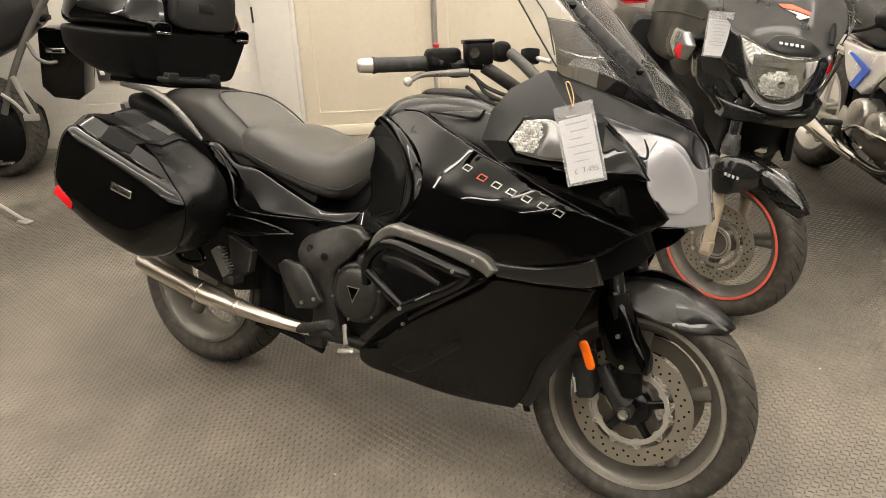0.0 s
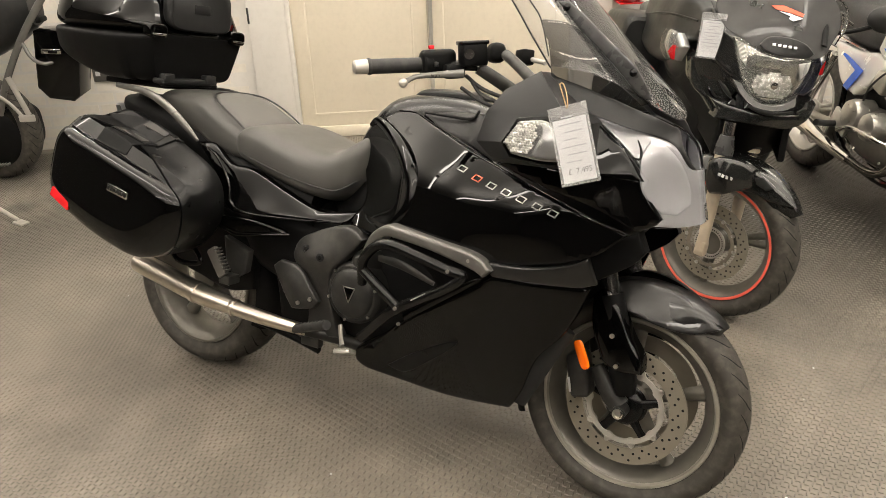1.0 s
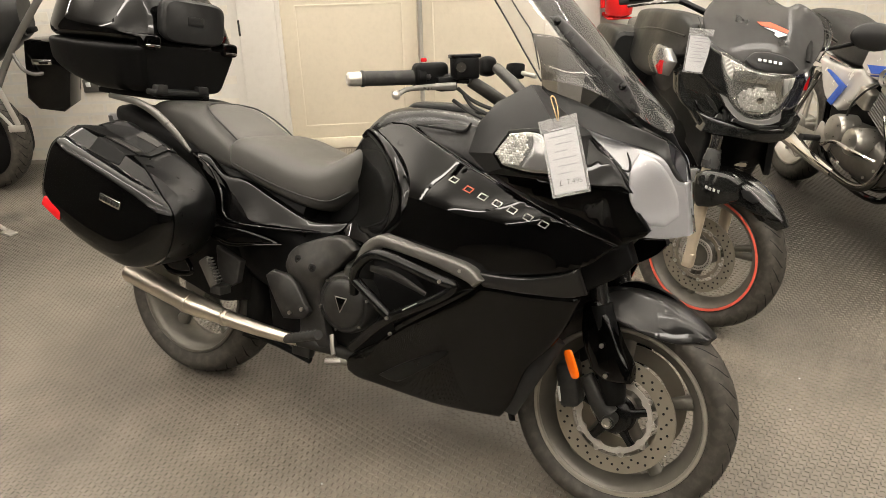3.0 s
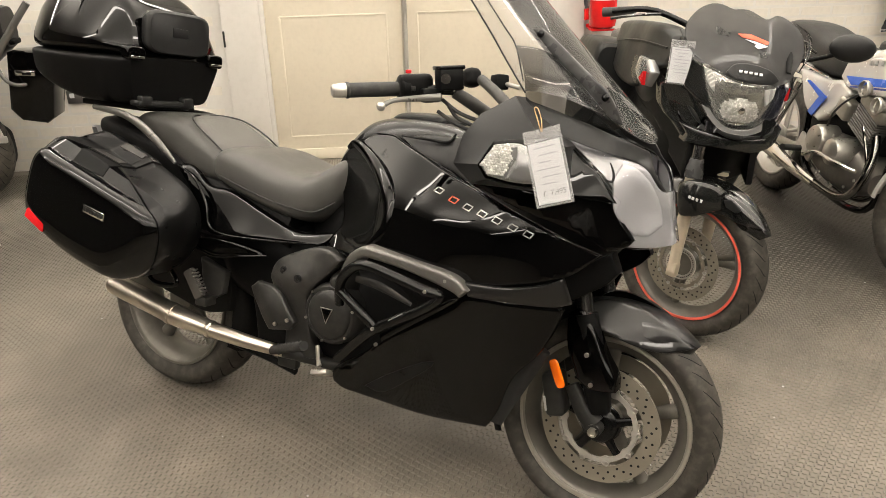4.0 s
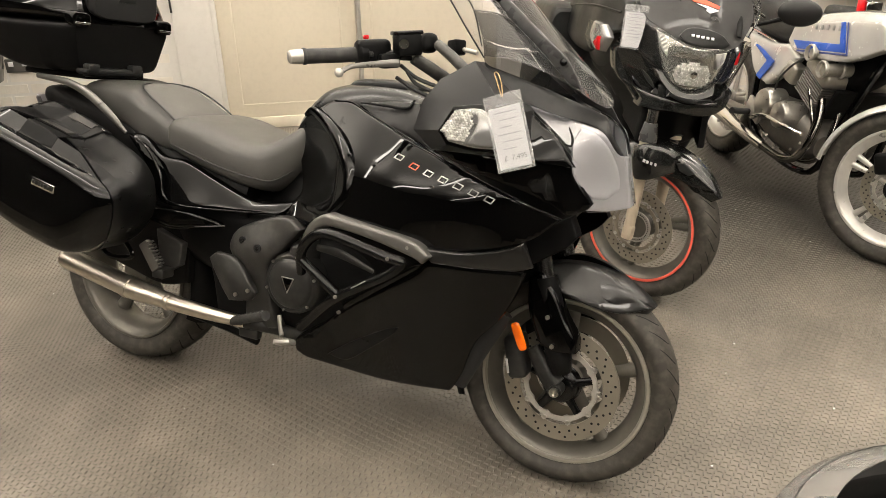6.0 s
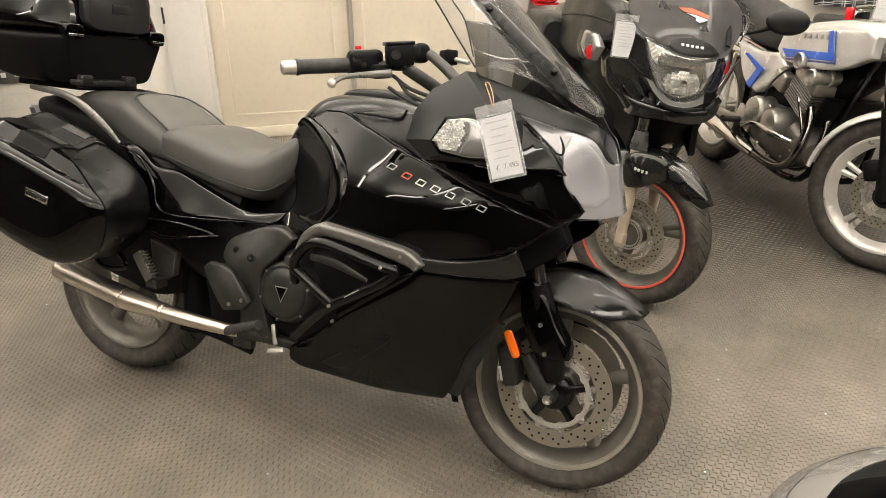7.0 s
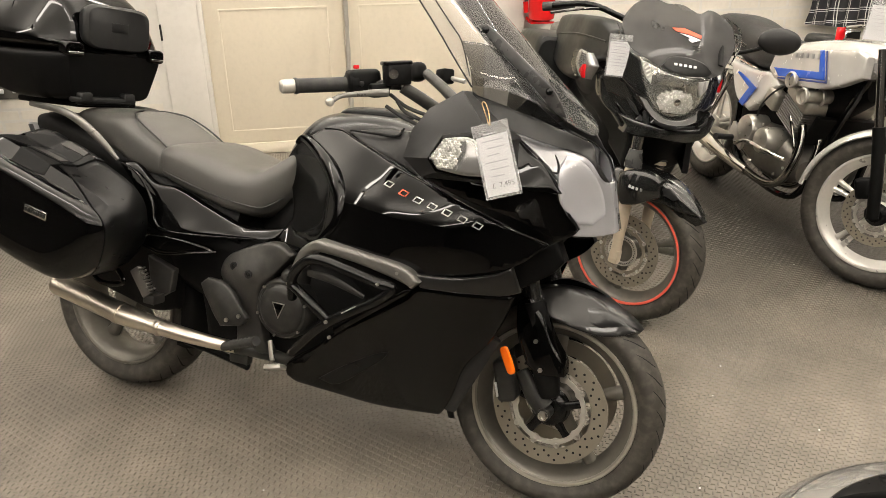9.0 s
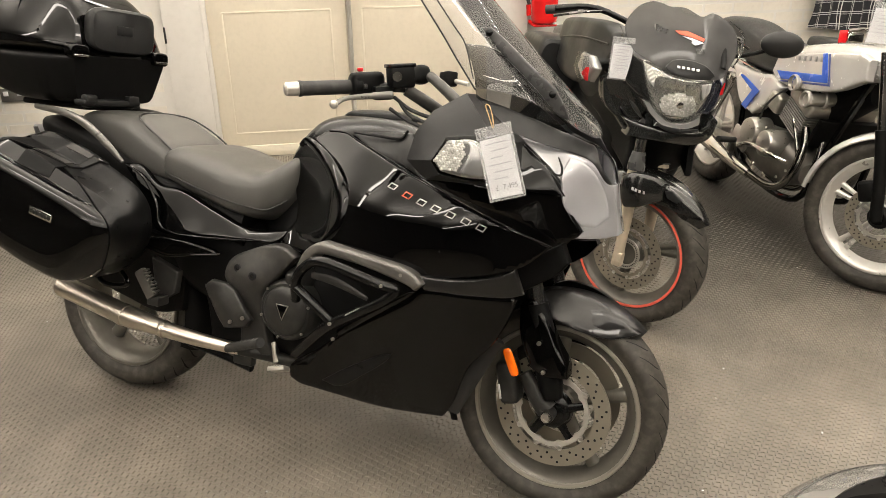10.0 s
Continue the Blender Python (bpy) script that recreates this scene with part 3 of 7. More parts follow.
def brake_disc(centre, parent, r=0.16, side=-1, holes=True, carrier=SILVER):
    """A drilled rotor on a bolted carrier."""
    c = Vector(centre)
    bm = lathe([(r, -0.0025), (r, 0.0025), (r * 0.72, 0.0025), (r * 0.72, -0.0025)], 72, c, closed=True)
    ob = part("brake_disc", bm, DISC, parent)
    bm = bmesh.new()
    for k in range(60):
        a = 2 * math.pi * k / 60
        rr = r * (0.78 + 0.15 * ((k * 2) % 5) / 4)
        rod(c + Vector((rr * math.cos(a), side * 0.0022, rr * math.sin(a))), c + Vector((rr * math.cos(a), side * 0.0032, rr * math.sin(a))), 0.0035, 8, bm)
    tagged(part("drilling", bm, GROOVE, ob), kind="stuff")
    # carrier with lugs
    bm = bmesh.new()
    n = 120
    prof = []
    inner, outer = [], []
    for k in range(n):
        a = 2 * math.pi * k / n
        lug = max(0, math.cos(a * 10)) ** 3
        ro, ri = r * (0.64 + 0.075 * lug), r * (0.56 - 0.03 * max(0, math.cos(a * 10)) ** 2)
        for lst, rr in ((outer, ro), (inner, ri)):
            lst.append([bm.verts.new(c + Vector((rr * math.cos(a), side * h, rr * math.sin(a)))) for h in (0.001, 0.0065)])
    for k in range(n):
        j = (k + 1) % n
        bm.faces.new((outer[k][1], outer[j][1], inner[j][1], inner[k][1]))
        bm.faces.new((outer[k][0], outer[j][0], outer[j][1], outer[k][1]))
        bm.faces.new((inner[k][1], inner[j][1], inner[j][0], inner[k][0]))
    part("disc_carrier", bm, carrier, ob)
    for k in range(10):
        a = 2 * math.pi * k / 10
        p = c + Vector((r * 0.665 * math.cos(a), side * 0.006, r * 0.665 * math.sin(a)))
        bm = lathe([(0.0075, -0.002), (0.0075, 0.002), (0.0045, 0.0028), (0.004, 0.001), (0, 0.001)] if side > 0 else [(0.0075, 0.002), (0.0075, -0.002), (0.0045, -0.0028), (0.004, -0.001), (0, -0.001)], 14, p)
        part("disc_bobbin", bm, BOLT, ob)
    return ob


def bolt(p, parent, r=0.006, axis=(0, -1, 0), mat=None):
    p, d = Vector(p), Vector(axis).normalized()
    bm = rod(p - d * 0.002, p + d * 0.004, r, 12)
    rod(p + d * 0.004, p + d * 0.0045, r * 0.5, 6, bm)
    return part("bolt", bm, mat or BOLT, parent)


FW = Vector((1.542, 0, 0.30))
fw = wheel("front_wheel", FW, tour, 0.300, 0.122, 0.231, 0.046, ALLOY, 5, 0.032, twin=False, lip_mat=LIP)
for s in (-1, 1):
    brake_disc(FW + Vector((0, s * 0.066, 0)), fw, 0.16, s)
part("axle", rod(FW + Vector((0, -0.128, 0)), FW + Vector((0, 0.128, 0)), 0.018, 20), CAST, fw)
part("axle_nut", lathe([(0.013, -0.13), (0.013, -0.136), (0.008, -0.137), (0.008, -0.131), (0, -0.131)], 24, FW), BOLT, fw)
part("hub_cover", lathe([(0, -0.085), (0.03, -0.085), (0.045, -0.078), (0.052, -0.066), (0.055, -0.05)], 28, FW), BARBLACK, fw)
for k in range(5):
    a = 2 * math.pi * k / 5 + 0.35
    d = Vector((math.cos(a), 0, math.sin(a)))
    part("hub_arm", tube([FW + d * 0.035 + Vector((0, -0.066, 0)), FW + d * 0.07 + Vector((0, -0.066, 0)), FW + d * 0.1 + Vector((0, -0.062, 0))], [0.016, 0.011, 0.013], 10, 3, flat=0.6), BARBLACK, fw)
RW = Vector((0, 0, 0.32))
rw = wheel("rear_wheel", RW, tour, 0.316, 0.176, 0.231, 0.074, ALLOY, 5, 0.04)

# body panels
panel("side_fairing", [(0.764, -0.115, 0.961), (0.814, -0.120, 0.988), (0.877, -0.135, 0.988), (0.927, -0.155, 0.974), (1.055, -0.210, 0.938), (1.189, -0.265, 0.900), (1.326, -0.310, 0.858), (1.450, -0.320, 0.819), (1.544, -0.285, 0.788), (1.471, -0.290, 0.725), (1.346, -0.305, 0.682), (1.225, -0.310, 0.666), (1.177, -0.310, 0.675), (1.040, -0.310, 0.693), (0.915, -0.295, 0.695), (0.963, -0.285, 0.761), (0.967, -0.275, 0.827), (0.887, -0.220, 0.895)], GLOSS, tour, "glossy black side fairing", bulge=[(1.048, -0.305, 0.822), (1.120, -0.318, 0.828), (1.221, -0.330, 0.810), (1.286, -0.335, 0.781), (1.018, -0.265, 0.888), (0.943, -0.205, 0.934), (1.094, -0.285, 0.899), (1.021, -0.305, 0.760), (1.213, -0.325, 0.725), (1.358, -0.330, 0.767)], smooth=0.025, corner=50, lip=0.004, step=0.011)
for s in (1, -1):
    part("knee_rim", tube([(x, s * y, z) for x, y, z in [(0.722, -0.125, 0.938), (0.758, -0.137, 0.952), (0.856, -0.200, 0.917), (0.934, -0.252, 0.860), (0.969, -0.275, 0.811), (0.967, -0.288, 0.758), (0.925, -0.295, 0.706)]], [0.005, 0.012, 0.018, 0.021, 0.02, 0.016, 0.008], 18, 8, flat=0.55), GLOSS, tour)
    part("panel_edge", tube([(x, s * y, z) for x, y, z in [(0.138, -0.200, 0.813), (0.218, -0.215, 0.784), (0.288, -0.235, 0.716), (0.310, -0.245, 0.659), (0.358, -0.248, 0.637), (0.470, -0.244, 0.640), (0.609, -0.229, 0.650), (0.702, -0.204, 0.656)]], [0.002, 0.004, 0.005, 0.004, 0.0035, 0.0035, 0.003, 0.002], 10, 6), GLOSS, tour)
    part("panel_edge", tube([(x, s * y, z) for x, y, z in [(0.272, -0.262, 0.585), (0.351, -0.262, 0.568), (0.443, -0.252, 0.582), (0.534, -0.232, 0.597)]], 0.0035, 8, 6), GLOSS, tour)
    part("fairing_edge", tube([(x, s * y, z) for x, y, z in [(0.815, -0.122, 0.988), (0.879, -0.137, 0.988), (0.928, -0.157, 0.974), (1.056, -0.212, 0.938), (1.190, -0.267, 0.900), (1.327, -0.312, 0.858), (1.451, -0.322, 0.819), (1.545, -0.287, 0.789)]], [0.002, 0.003, 0.0035, 0.0035, 0.0035, 0.0035, 0.003, 0.002], 10, 6), GLOSS, tour)
    part("pocket_gap", tube([(x, s * y, z) for x, y, z in [(0.909, -0.142, 0.991), (1.001, -0.167, 0.992), (1.078, -0.192, 0.993), (1.094, -0.182, 1.015)]], [0.002, 0.004, 0.004, 0.003], 10, 5), GROOVE, tour)
panel("dash_side", [(0.896, -0.130, 0.987), (1.003, -0.140, 1.003), (1.117, -0.200, 1.009), (1.140, -0.240, 0.960), (1.189, -0.262, 0.900), (1.119, -0.235, 0.924), (0.985, -0.175, 0.954)], SATIN, tour, shift=-0.002, lip=0.004)
panel("knee_panel", [(0.660, -0.090, 0.876), (0.696, -0.100, 0.921), (0.743, -0.120, 0.949), (0.846, -0.190, 0.914), (0.923, -0.240, 0.858), (0.959, -0.262, 0.812), (0.965, -0.275, 0.765), (0.935, -0.285, 0.716), (0.836, -0.250, 0.651), (0.681, -0.200, 0.657), (0.738, -0.160, 0.709), (0.734, -0.130, 0.750), (0.688, -0.090, 0.833)], GLOSS, tour, bulge=[(0.845, -0.200, 0.798), (0.791, -0.150, 0.858), (0.863, -0.220, 0.739)], smooth=0.02, step=0.012, corner=60)
panel("cheek_panel", [(1.222, -0.330, 0.906), (1.191, -0.330, 0.954), (1.254, -0.360, 0.938), (1.380, -0.360, 0.917), (1.479, -0.330, 0.914), (1.551, -0.250, 0.906), (1.558, -0.245, 0.878), (1.589, -0.215, 0.818), (1.578, -0.220, 0.803), (1.543, -0.285, 0.789), (1.453, -0.335, 0.838), (1.337, -0.340, 0.869)], GLOSS, tour, shift=-0.03, smooth=0.02)
panel("nose_cowl", [(1.287, -0.330, 1.067), (1.314, -0.280, 1.120), (1.411, -0.260, 1.092), (1.513, -0.190, 1.052), (1.556, -0.090, 1.028), (1.571, -0.005, 1.014), (1.620, -0.005, 0.927), (1.609, -0.110, 0.935), (1.580, -0.160, 0.981), (1.536, -0.200, 1.005), (1.479, -0.235, 1.022), (1.413, -0.262, 1.041), (1.365, -0.330, 1.041), (1.307, -0.335, 1.034)], SATIN, tour, "matt dark grey front cowl", step=0.014, thick=0.006)
panel("cowl_side", [(1.292, -0.345, 1.027), (1.367, -0.335, 1.040), (1.413, -0.262, 1.039), (1.464, -0.280, 0.998), (1.508, -0.272, 0.967), (1.553, -0.255, 0.907), (1.478, -0.325, 0.914), (1.384, -0.340, 0.929), (1.291, -0.345, 0.926)], GLOSS, tour, thick=0.006)
panel("lower_fairing", [(1.238, -0.318, 0.634), (1.355, -0.312, 0.640), (1.442, -0.285, 0.644), (1.468, -0.270, 0.641), (1.444, -0.265, 0.571), (1.409, -0.262, 0.504), (1.352, -0.262, 0.431), (1.322, -0.255, 0.337), (1.292, -0.250, 0.281), (1.118, -0.255, 0.265), (0.971, -0.250, 0.264), (0.896, -0.245, 0.263), (0.836, -0.238, 0.262), (0.798, -0.232, 0.272), (0.788, -0.228, 0.292), (0.800, -0.230, 0.316), (0.838, -0.236, 0.346), (0.905, -0.248, 0.392), (0.968, -0.270, 0.446), (1.084, -0.300, 0.522), (1.196, -0.315, 0.600)], GLOSS, tour, "glossy black lower fairing", lip=0.008)
panel("winglet", [(1.184, -0.315, 0.679), (1.234, -0.320, 0.670), (1.341, -0.325, 0.679), (1.425, -0.315, 0.700), (1.465, -0.295, 0.721), (1.487, -0.280, 0.659), (1.444, -0.290, 0.646), (1.357, -0.318, 0.642), (1.243, -0.325, 0.636)], FLAKE, tour, shift=0.006)
panel("frame_plate", [(0.538, -0.220, 0.534), (0.568, -0.225, 0.589), (0.640, -0.232, 0.628), (0.712, -0.240, 0.654), (0.767, -0.245, 0.655), (0.807, -0.250, 0.633), (0.757, -0.250, 0.576), (0.706, -0.245, 0.518), (0.696, -0.235, 0.446), (0.706, -0.225, 0.368), (0.727, -0.220, 0.319), (0.657, -0.215, 0.304), (0.603, -0.215, 0.313), (0.600, -0.215, 0.403), (0.580, -0.215, 0.475), (0.550, -0.218, 0.512)], FRAMEG, tour, thick=0.03, lip=0.007, step=0.012, smooth=0.0008, bulge=[(0.59, -0.250, 0.525), (0.629, -0.265, 0.533), (0.690, -0.27, 0.543), (0.63, -0.230, 0.47), (0.66, -0.222, 0.40)])
panel("heel_guard", [(0.491, -0.250, 0.498), (0.517, -0.250, 0.519), (0.573, -0.255, 0.519), (0.615, -0.258, 0.497), (0.672, -0.260, 0.425), (0.653, -0.260, 0.400), (0.575, -0.258, 0.384), (0.527, -0.252, 0.443)], CAST, tour, corner=25, bulge=[(0.56, -0.272, 0.472), (0.61, -0.272, 0.425)], smooth=0.0008, step=0.01)

panel("side_panel", [(0.251, -0.250, 0.583), (0.290, -0.250, 0.615), (0.394, -0.250, 0.619), (0.493, -0.235, 0.607), (0.524, -0.220, 0.592), (0.432, -0.240, 0.578), (0.339, -0.250, 0.564)], GLOSS, tour, smooth=0.5, lip=0.006, shift=0.006, step=0.01, corner=70)
panel("tail_panel", [(0.104, -0.185, 0.816), (0.171, -0.185, 0.817), (0.251, -0.190, 0.767), (0.341, -0.190, 0.759), (0.456, -0.190, 0.721), (0.602, -0.180, 0.678), (0.734, -0.180, 0.691), (0.702, -0.200, 0.657), (0.609, -0.225, 0.651), (0.461, -0.240, 0.643), (0.330, -0.240, 0.628), (0.267, -0.235, 0.656), (0.205, -0.215, 0.737)], GLOSS, tour, smooth=0.006, step=0.012, lip=0.006, corner=50)
panel("footrest_hanger", [(0.237, -0.200, 0.534), (0.345, -0.200, 0.503), (0.341, -0.210, 0.434), (0.292, -0.210, 0.405), (0.251, -0.200, 0.451)], FRAMEG, tour, thick=0.02, corner=18)
panel("rear_guard", [(-0.106, -0.130, 0.427), (0.026, -0.140, 0.533), (0.216, -0.150, 0.559), (0.329, -0.150, 0.496), (0.315, -0.140, 0.358), (0.204, -0.140, 0.334), (0.076, -0.130, 0.353), (-0.035, -0.130, 0.380)], MATT, tour, thick=0.02, corner=60)
panel("hugger", [(0.14, -0.13, 0.60), (0.386, -0.15, 0.560), (0.505, -0.155, 0.486), (0.570, -0.155, 0.354), (0.564, -0.155, 0.268), (0.45, -0.15, 0.27), (0.40, -0.13, 0.42), (0.33, -0.11, 0.52), (0.2, -0.11, 0.56)], MATT, tour, thick=0.02)
panel("screen_deflector", [(1.276, -0.290, 1.240), (1.329, -0.270, 1.237), (1.372, -0.255, 1.218), (1.447, -0.235, 1.151), (1.510, -0.200, 1.090), (1.529, -0.170, 1.079), (1.498, -0.190, 1.066), (1.432, -0.240, 1.084), (1.317, -0.285, 1.118), (1.304, -0.290, 1.181)], SMOKE, tour, "smoked wind deflector", thick=0.003, lip=0.003, mirror=False)


def mirror_housing(s):
    """A faceted housing that carries the indicator."""
    p = [Vector((x, s * -y, z)) for x, y, z in [(1.203, -0.400, 0.961), (1.226, -0.410, 1.028), (1.261, -0.400, 1.079), (1.318, -0.350, 1.125), (1.412, -0.435, 1.050), (1.324, -0.450, 1.034), (1.294, -0.462, 0.972), (1.315, -0.460, 0.942), (1.438, -0.450, 0.934), (1.262, -0.420, 0.923), (1.455, -0.360, 1.026), (1.469, -0.360, 0.922)]]
    back = [p[k] + Vector((-0.02, -s * 0.12, 0.0)) for k in (0, 1, 2, 3, 10, 11, 9)]
    bm = bmesh.new()
    v = [bm.verts.new(q) for q in p + back]
    for f in ((0, 1, 5), (1, 2, 5), (0, 5, 6), (0, 6, 7, 9), (2, 3, 5), (3, 4, 5), (5, 4, 8, 7, 6), (4, 3, 10), (4, 10, 11, 8), (9, 7, 8, 11)):
        bm.faces.new([v[k] for k in f])
    ring = (0, 1, 2, 3, 10, 11, 9)
    for k in range(7):
        j = (k + 1) % 7
        bm.faces.new((v[ring[k]], v[ring[j]], v[12 + j], v[12 + k]))
    bmesh.ops.bevel(bm, geom=[e for e in bm.edges if len(e.link_faces) == 2 and e.calc_face_angle(0) > 0.5], offset=0.004, segments=2, affect="EDGES", profile=0.5)
    return part("mirror", bm, MIRR, tour, "dark grey mirror housing", angle=42)


for s in (-1, 1):
    mirror_housing(s)
panel("indicator_lens", [(1.304, -0.468, 0.973), (1.333, -0.466, 1.020), (1.386, -0.462, 1.027), (1.421, -0.456, 1.010), (1.433, -0.456, 0.946), (1.382, -0.468, 0.944), (1.323, -0.468, 0.951)], GLASS, tour, thick=0.004, lip=0.004, shift=0.008)
panel("indicator_bezel", [(1.294, -0.466, 0.971), (1.326, -0.464, 1.027), (1.397, -0.458, 1.037), (1.427, -0.453, 1.020), (1.440, -0.453, 0.936), (1.382, -0.466, 0.936), (1.317, -0.466, 0.943)], GLOSS, tour, thick=0.02, lip=0.003, shift=0.001)
panel("indicator_reflector", [(1.304, -0.468, 0.973), (1.333, -0.466, 1.020), (1.386, -0.462, 1.027), (1.421, -0.456, 1.010), (1.433, -0.456, 0.946), (1.382, -0.468, 0.944), (1.323, -0.468, 0.951)], LAMPDARK, tour, thick=0.01, lip=0.003, shift=0.003)
facets("indicator_facets", [(1.304, -0.468, 0.973), (1.333, -0.466, 1.020), (1.372, -0.463, 1.025), (1.380, -0.464, 0.992), (1.360, -0.467, 0.950), (1.323, -0.468, 0.951)], MIRROR, tour, 0.0052, 0.0006, 0.006)
panel("indicator_bowl", [(1.366, -0.470, 0.950), (1.384, -0.468, 0.992), (1.380, -0.465, 1.021), (1.392, -0.464, 1.021), (1.418, -0.460, 1.006), (1.428, -0.460, 0.951), (1.390, -0.470, 0.948)], LAMPDARK, tour, "mirrored indicator bowl", thick=0.008, lip=0.003, step=0.008, shift=0.003, bulge=[(1.402, -0.474, 0.982)])
part("indicator_bulb", ball(0.013, (1.385, -0.472, 0.982), squash=(1, 0.5, 1)), GLASS, tour)
panel("screen_strip", [(1.315, -0.265, 1.278), (1.335, -0.260, 1.282), (1.372, -0.250, 1.255), (1.438, -0.230, 1.199), (1.490, -0.210, 1.155), (1.514, -0.190, 1.115), (1.527, -0.165, 1.082), (1.500, -0.190, 1.095), (1.445, -0.230, 1.155), (1.365, -0.255, 1.226)], STRIPG, tour, "grey screen mounting strip", thick=0.006, lip=0.004, shift=0.026, mirror=False)

# headlamps
panel("headlamp_housing", [(1.412, -0.260, 1.040), (1.479, -0.235, 1.019), (1.536, -0.200, 1.003), (1.582, -0.165, 0.979), (1.610, -0.110, 0.932), (1.622, -0.030, 0.926), (1.636, -0.030, 0.869), (1.650, -0.050, 0.798), (1.620, -0.150, 0.796), (1.577, -0.215, 0.802), (1.588, -0.210, 0.817), (1.554, -0.240, 0.877), (1.556, -0.240, 0.909), (1.506, -0.265, 0.968)], LAMPGREY, tour, thick=0.03, lip=0.006, step=0.014, shift=-0.022)

facets("headlamp_tip_facets", [(1.431, -0.255, 1.032), (1.474, -0.235, 1.016), (1.520, -0.215, 0.998), (1.527, -0.240, 0.963), (1.500, -0.260, 0.982)], MIRROR, tour, 0.016, 0.004, -0.006)

panel("headlamp_lens", [(1.412, -0.260, 1.040), (1.479, -0.235, 1.019), (1.536, -0.200, 1.003), (1.582, -0.165, 0.979), (1.610, -0.110, 0.932), (1.622, -0.030, 0.926), (1.636, -0.030, 0.869), (1.650, -0.050, 0.798), (1.620, -0.150, 0.796), (1.577, -0.215, 0.802), (1.588, -0.210, 0.817), (1.554, -0.240, 0.877), (1.556, -0.240, 0.909), (1.506, -0.265, 0.968)], GLASS, tour, "clear headlamp lens", thick=0.004, lip=0.004, step=0.014)
def on(name, pts):
    """Points (x, z) laid on a named panel's surface."""
    return [(x, float(SURF[name](np.array([(x, z)]))[0]), z) for x, z in pts]


panel("reflector_bowl", on("headlamp_lens", [(1.538, 0.994), (1.566, 0.984), (1.590, 0.957), (1.606, 0.920), (1.618, 0.880), (1.625, 0.846), (1.608, 0.825), (1.584, 0.830), (1.560, 0.860), (1.545, 0.890), (1.538, 0.925), (1.532, 0.960)]), LAMPPALE, tour, "pale lamp reflector", thick=0.012, lip=0.012, step=0.010, shift=-0.007, smooth=1e-5)
for s in (1, -1):
    crease = [(x, s * (y - 0.002), z) for x, y, z in on("headlamp_lens", [(1.520, 0.995), (1.533, 0.972), (1.535, 0.955), (1.522, 0.958)])]
    part("reflector_seam", tube(crease, [0.0015, 0.003, 0.003, 0.0015], 8, 4), GROOVE, tour)

part("inner_frame", body([(0.55, 0.06, 0.45, 0.70, 3), (0.7, 0.14, 0.36, 0.80, 3), (0.95, 0.19, 0.30, 0.92, 3), (1.2, 0.22, 0.36, 0.92, 3), (1.38, 0.2, 0.60, 0.95, 3), (1.5, 0.14, 0.74, 0.95, 3), (1.56, 0.08, 0.82, 0.92, 2.5)]), MATT, tour)
part("tank_cover", body([(0.64, 0.05, 0.78, 0.90, 2.6), (0.67, 0.075, 0.78, 0.935, 3), (0.72, 0.10, 0.78, 0.988, 3.2), (0.78, 0.118, 0.78, 1.024, 3.4), (0.88, 0.132, 0.78, 1.040, 3.6), (1.0, 0.14, 0.80, 1.040, 3.6), (1.1, 0.15, 0.80, 1.018, 3.4), (1.16, 0.15, 0.82, 0.985, 3)], 40, 6), COVERP, tour, "satin black tank cover")
part("filler_hump", body([(0.80, 0.03, 1.01, 1.03, 3), (0.84, 0.055, 1.01, 1.050, 3.4), (0.92, 0.07, 1.01, 1.056, 4), (0.99, 0.07, 1.01, 1.054, 4), (1.03, 0.05, 1.01, 1.042, 3)], 32, 5), CASEP, tour)
part("rider_seat", body([(0.236, 0.11, 0.80, 0.845, 3), (0.244, 0.155, 0.785, 0.868, 3.6), (0.28, 0.182, 0.77, 0.887, 4), (0.36, 0.193, 0.745, 0.882, 4), (0.45, 0.195, 0.72, 0.860, 3.8), (0.53, 0.19, 0.70, 0.842, 3.6), (0.60, 0.174, 0.69, 0.848, 3.2), (0.66, 0.15, 0.71, 0.888, 2.8), (0.71, 0.12, 0.76, 0.922, 2.6), (0.73, 0.09, 0.8, 0.9, 2.4)], 48, 6), VINYL, tour, "dark grey vinyl rider seat")
part("pillion_seat", body([(-0.19, 0.08, 0.90, 0.95, 3), (-0.12, 0.125, 0.87, 0.965, 3.6), (0.0, 0.155, 0.84, 0.967, 4), (0.08, 0.168, 0.815, 0.960, 4), (0.13, 0.172, 0.79, 0.940, 4), (0.18, 0.174, 0.78, 0.914, 4), (0.23, 0.172, 0.77, 0.888, 4), (0.27, 0.16, 0.765, 0.860, 3.6), (0.30, 0.13, 0.76, 0.82, 3)], 48, 6), VINYL_SIDE, tour, "dark grey vinyl pillion seat")
part("pillion_inlay", body([(0.050, 0.05, 0.90, 0.9675, 4), (0.075, 0.09, 0.89, 0.9665, 5), (0.11, 0.118, 0.88, 0.9565, 5), (0.15, 0.132, 0.86, 0.937, 5), (0.19, 0.138, 0.84, 0.916, 5), (0.24, 0.138, 0.82, 0.890, 5), (0.28, 0.12, 0.80, 0.85, 4)], 48, 6), VINYL2, tour, "lighter grey inlay")
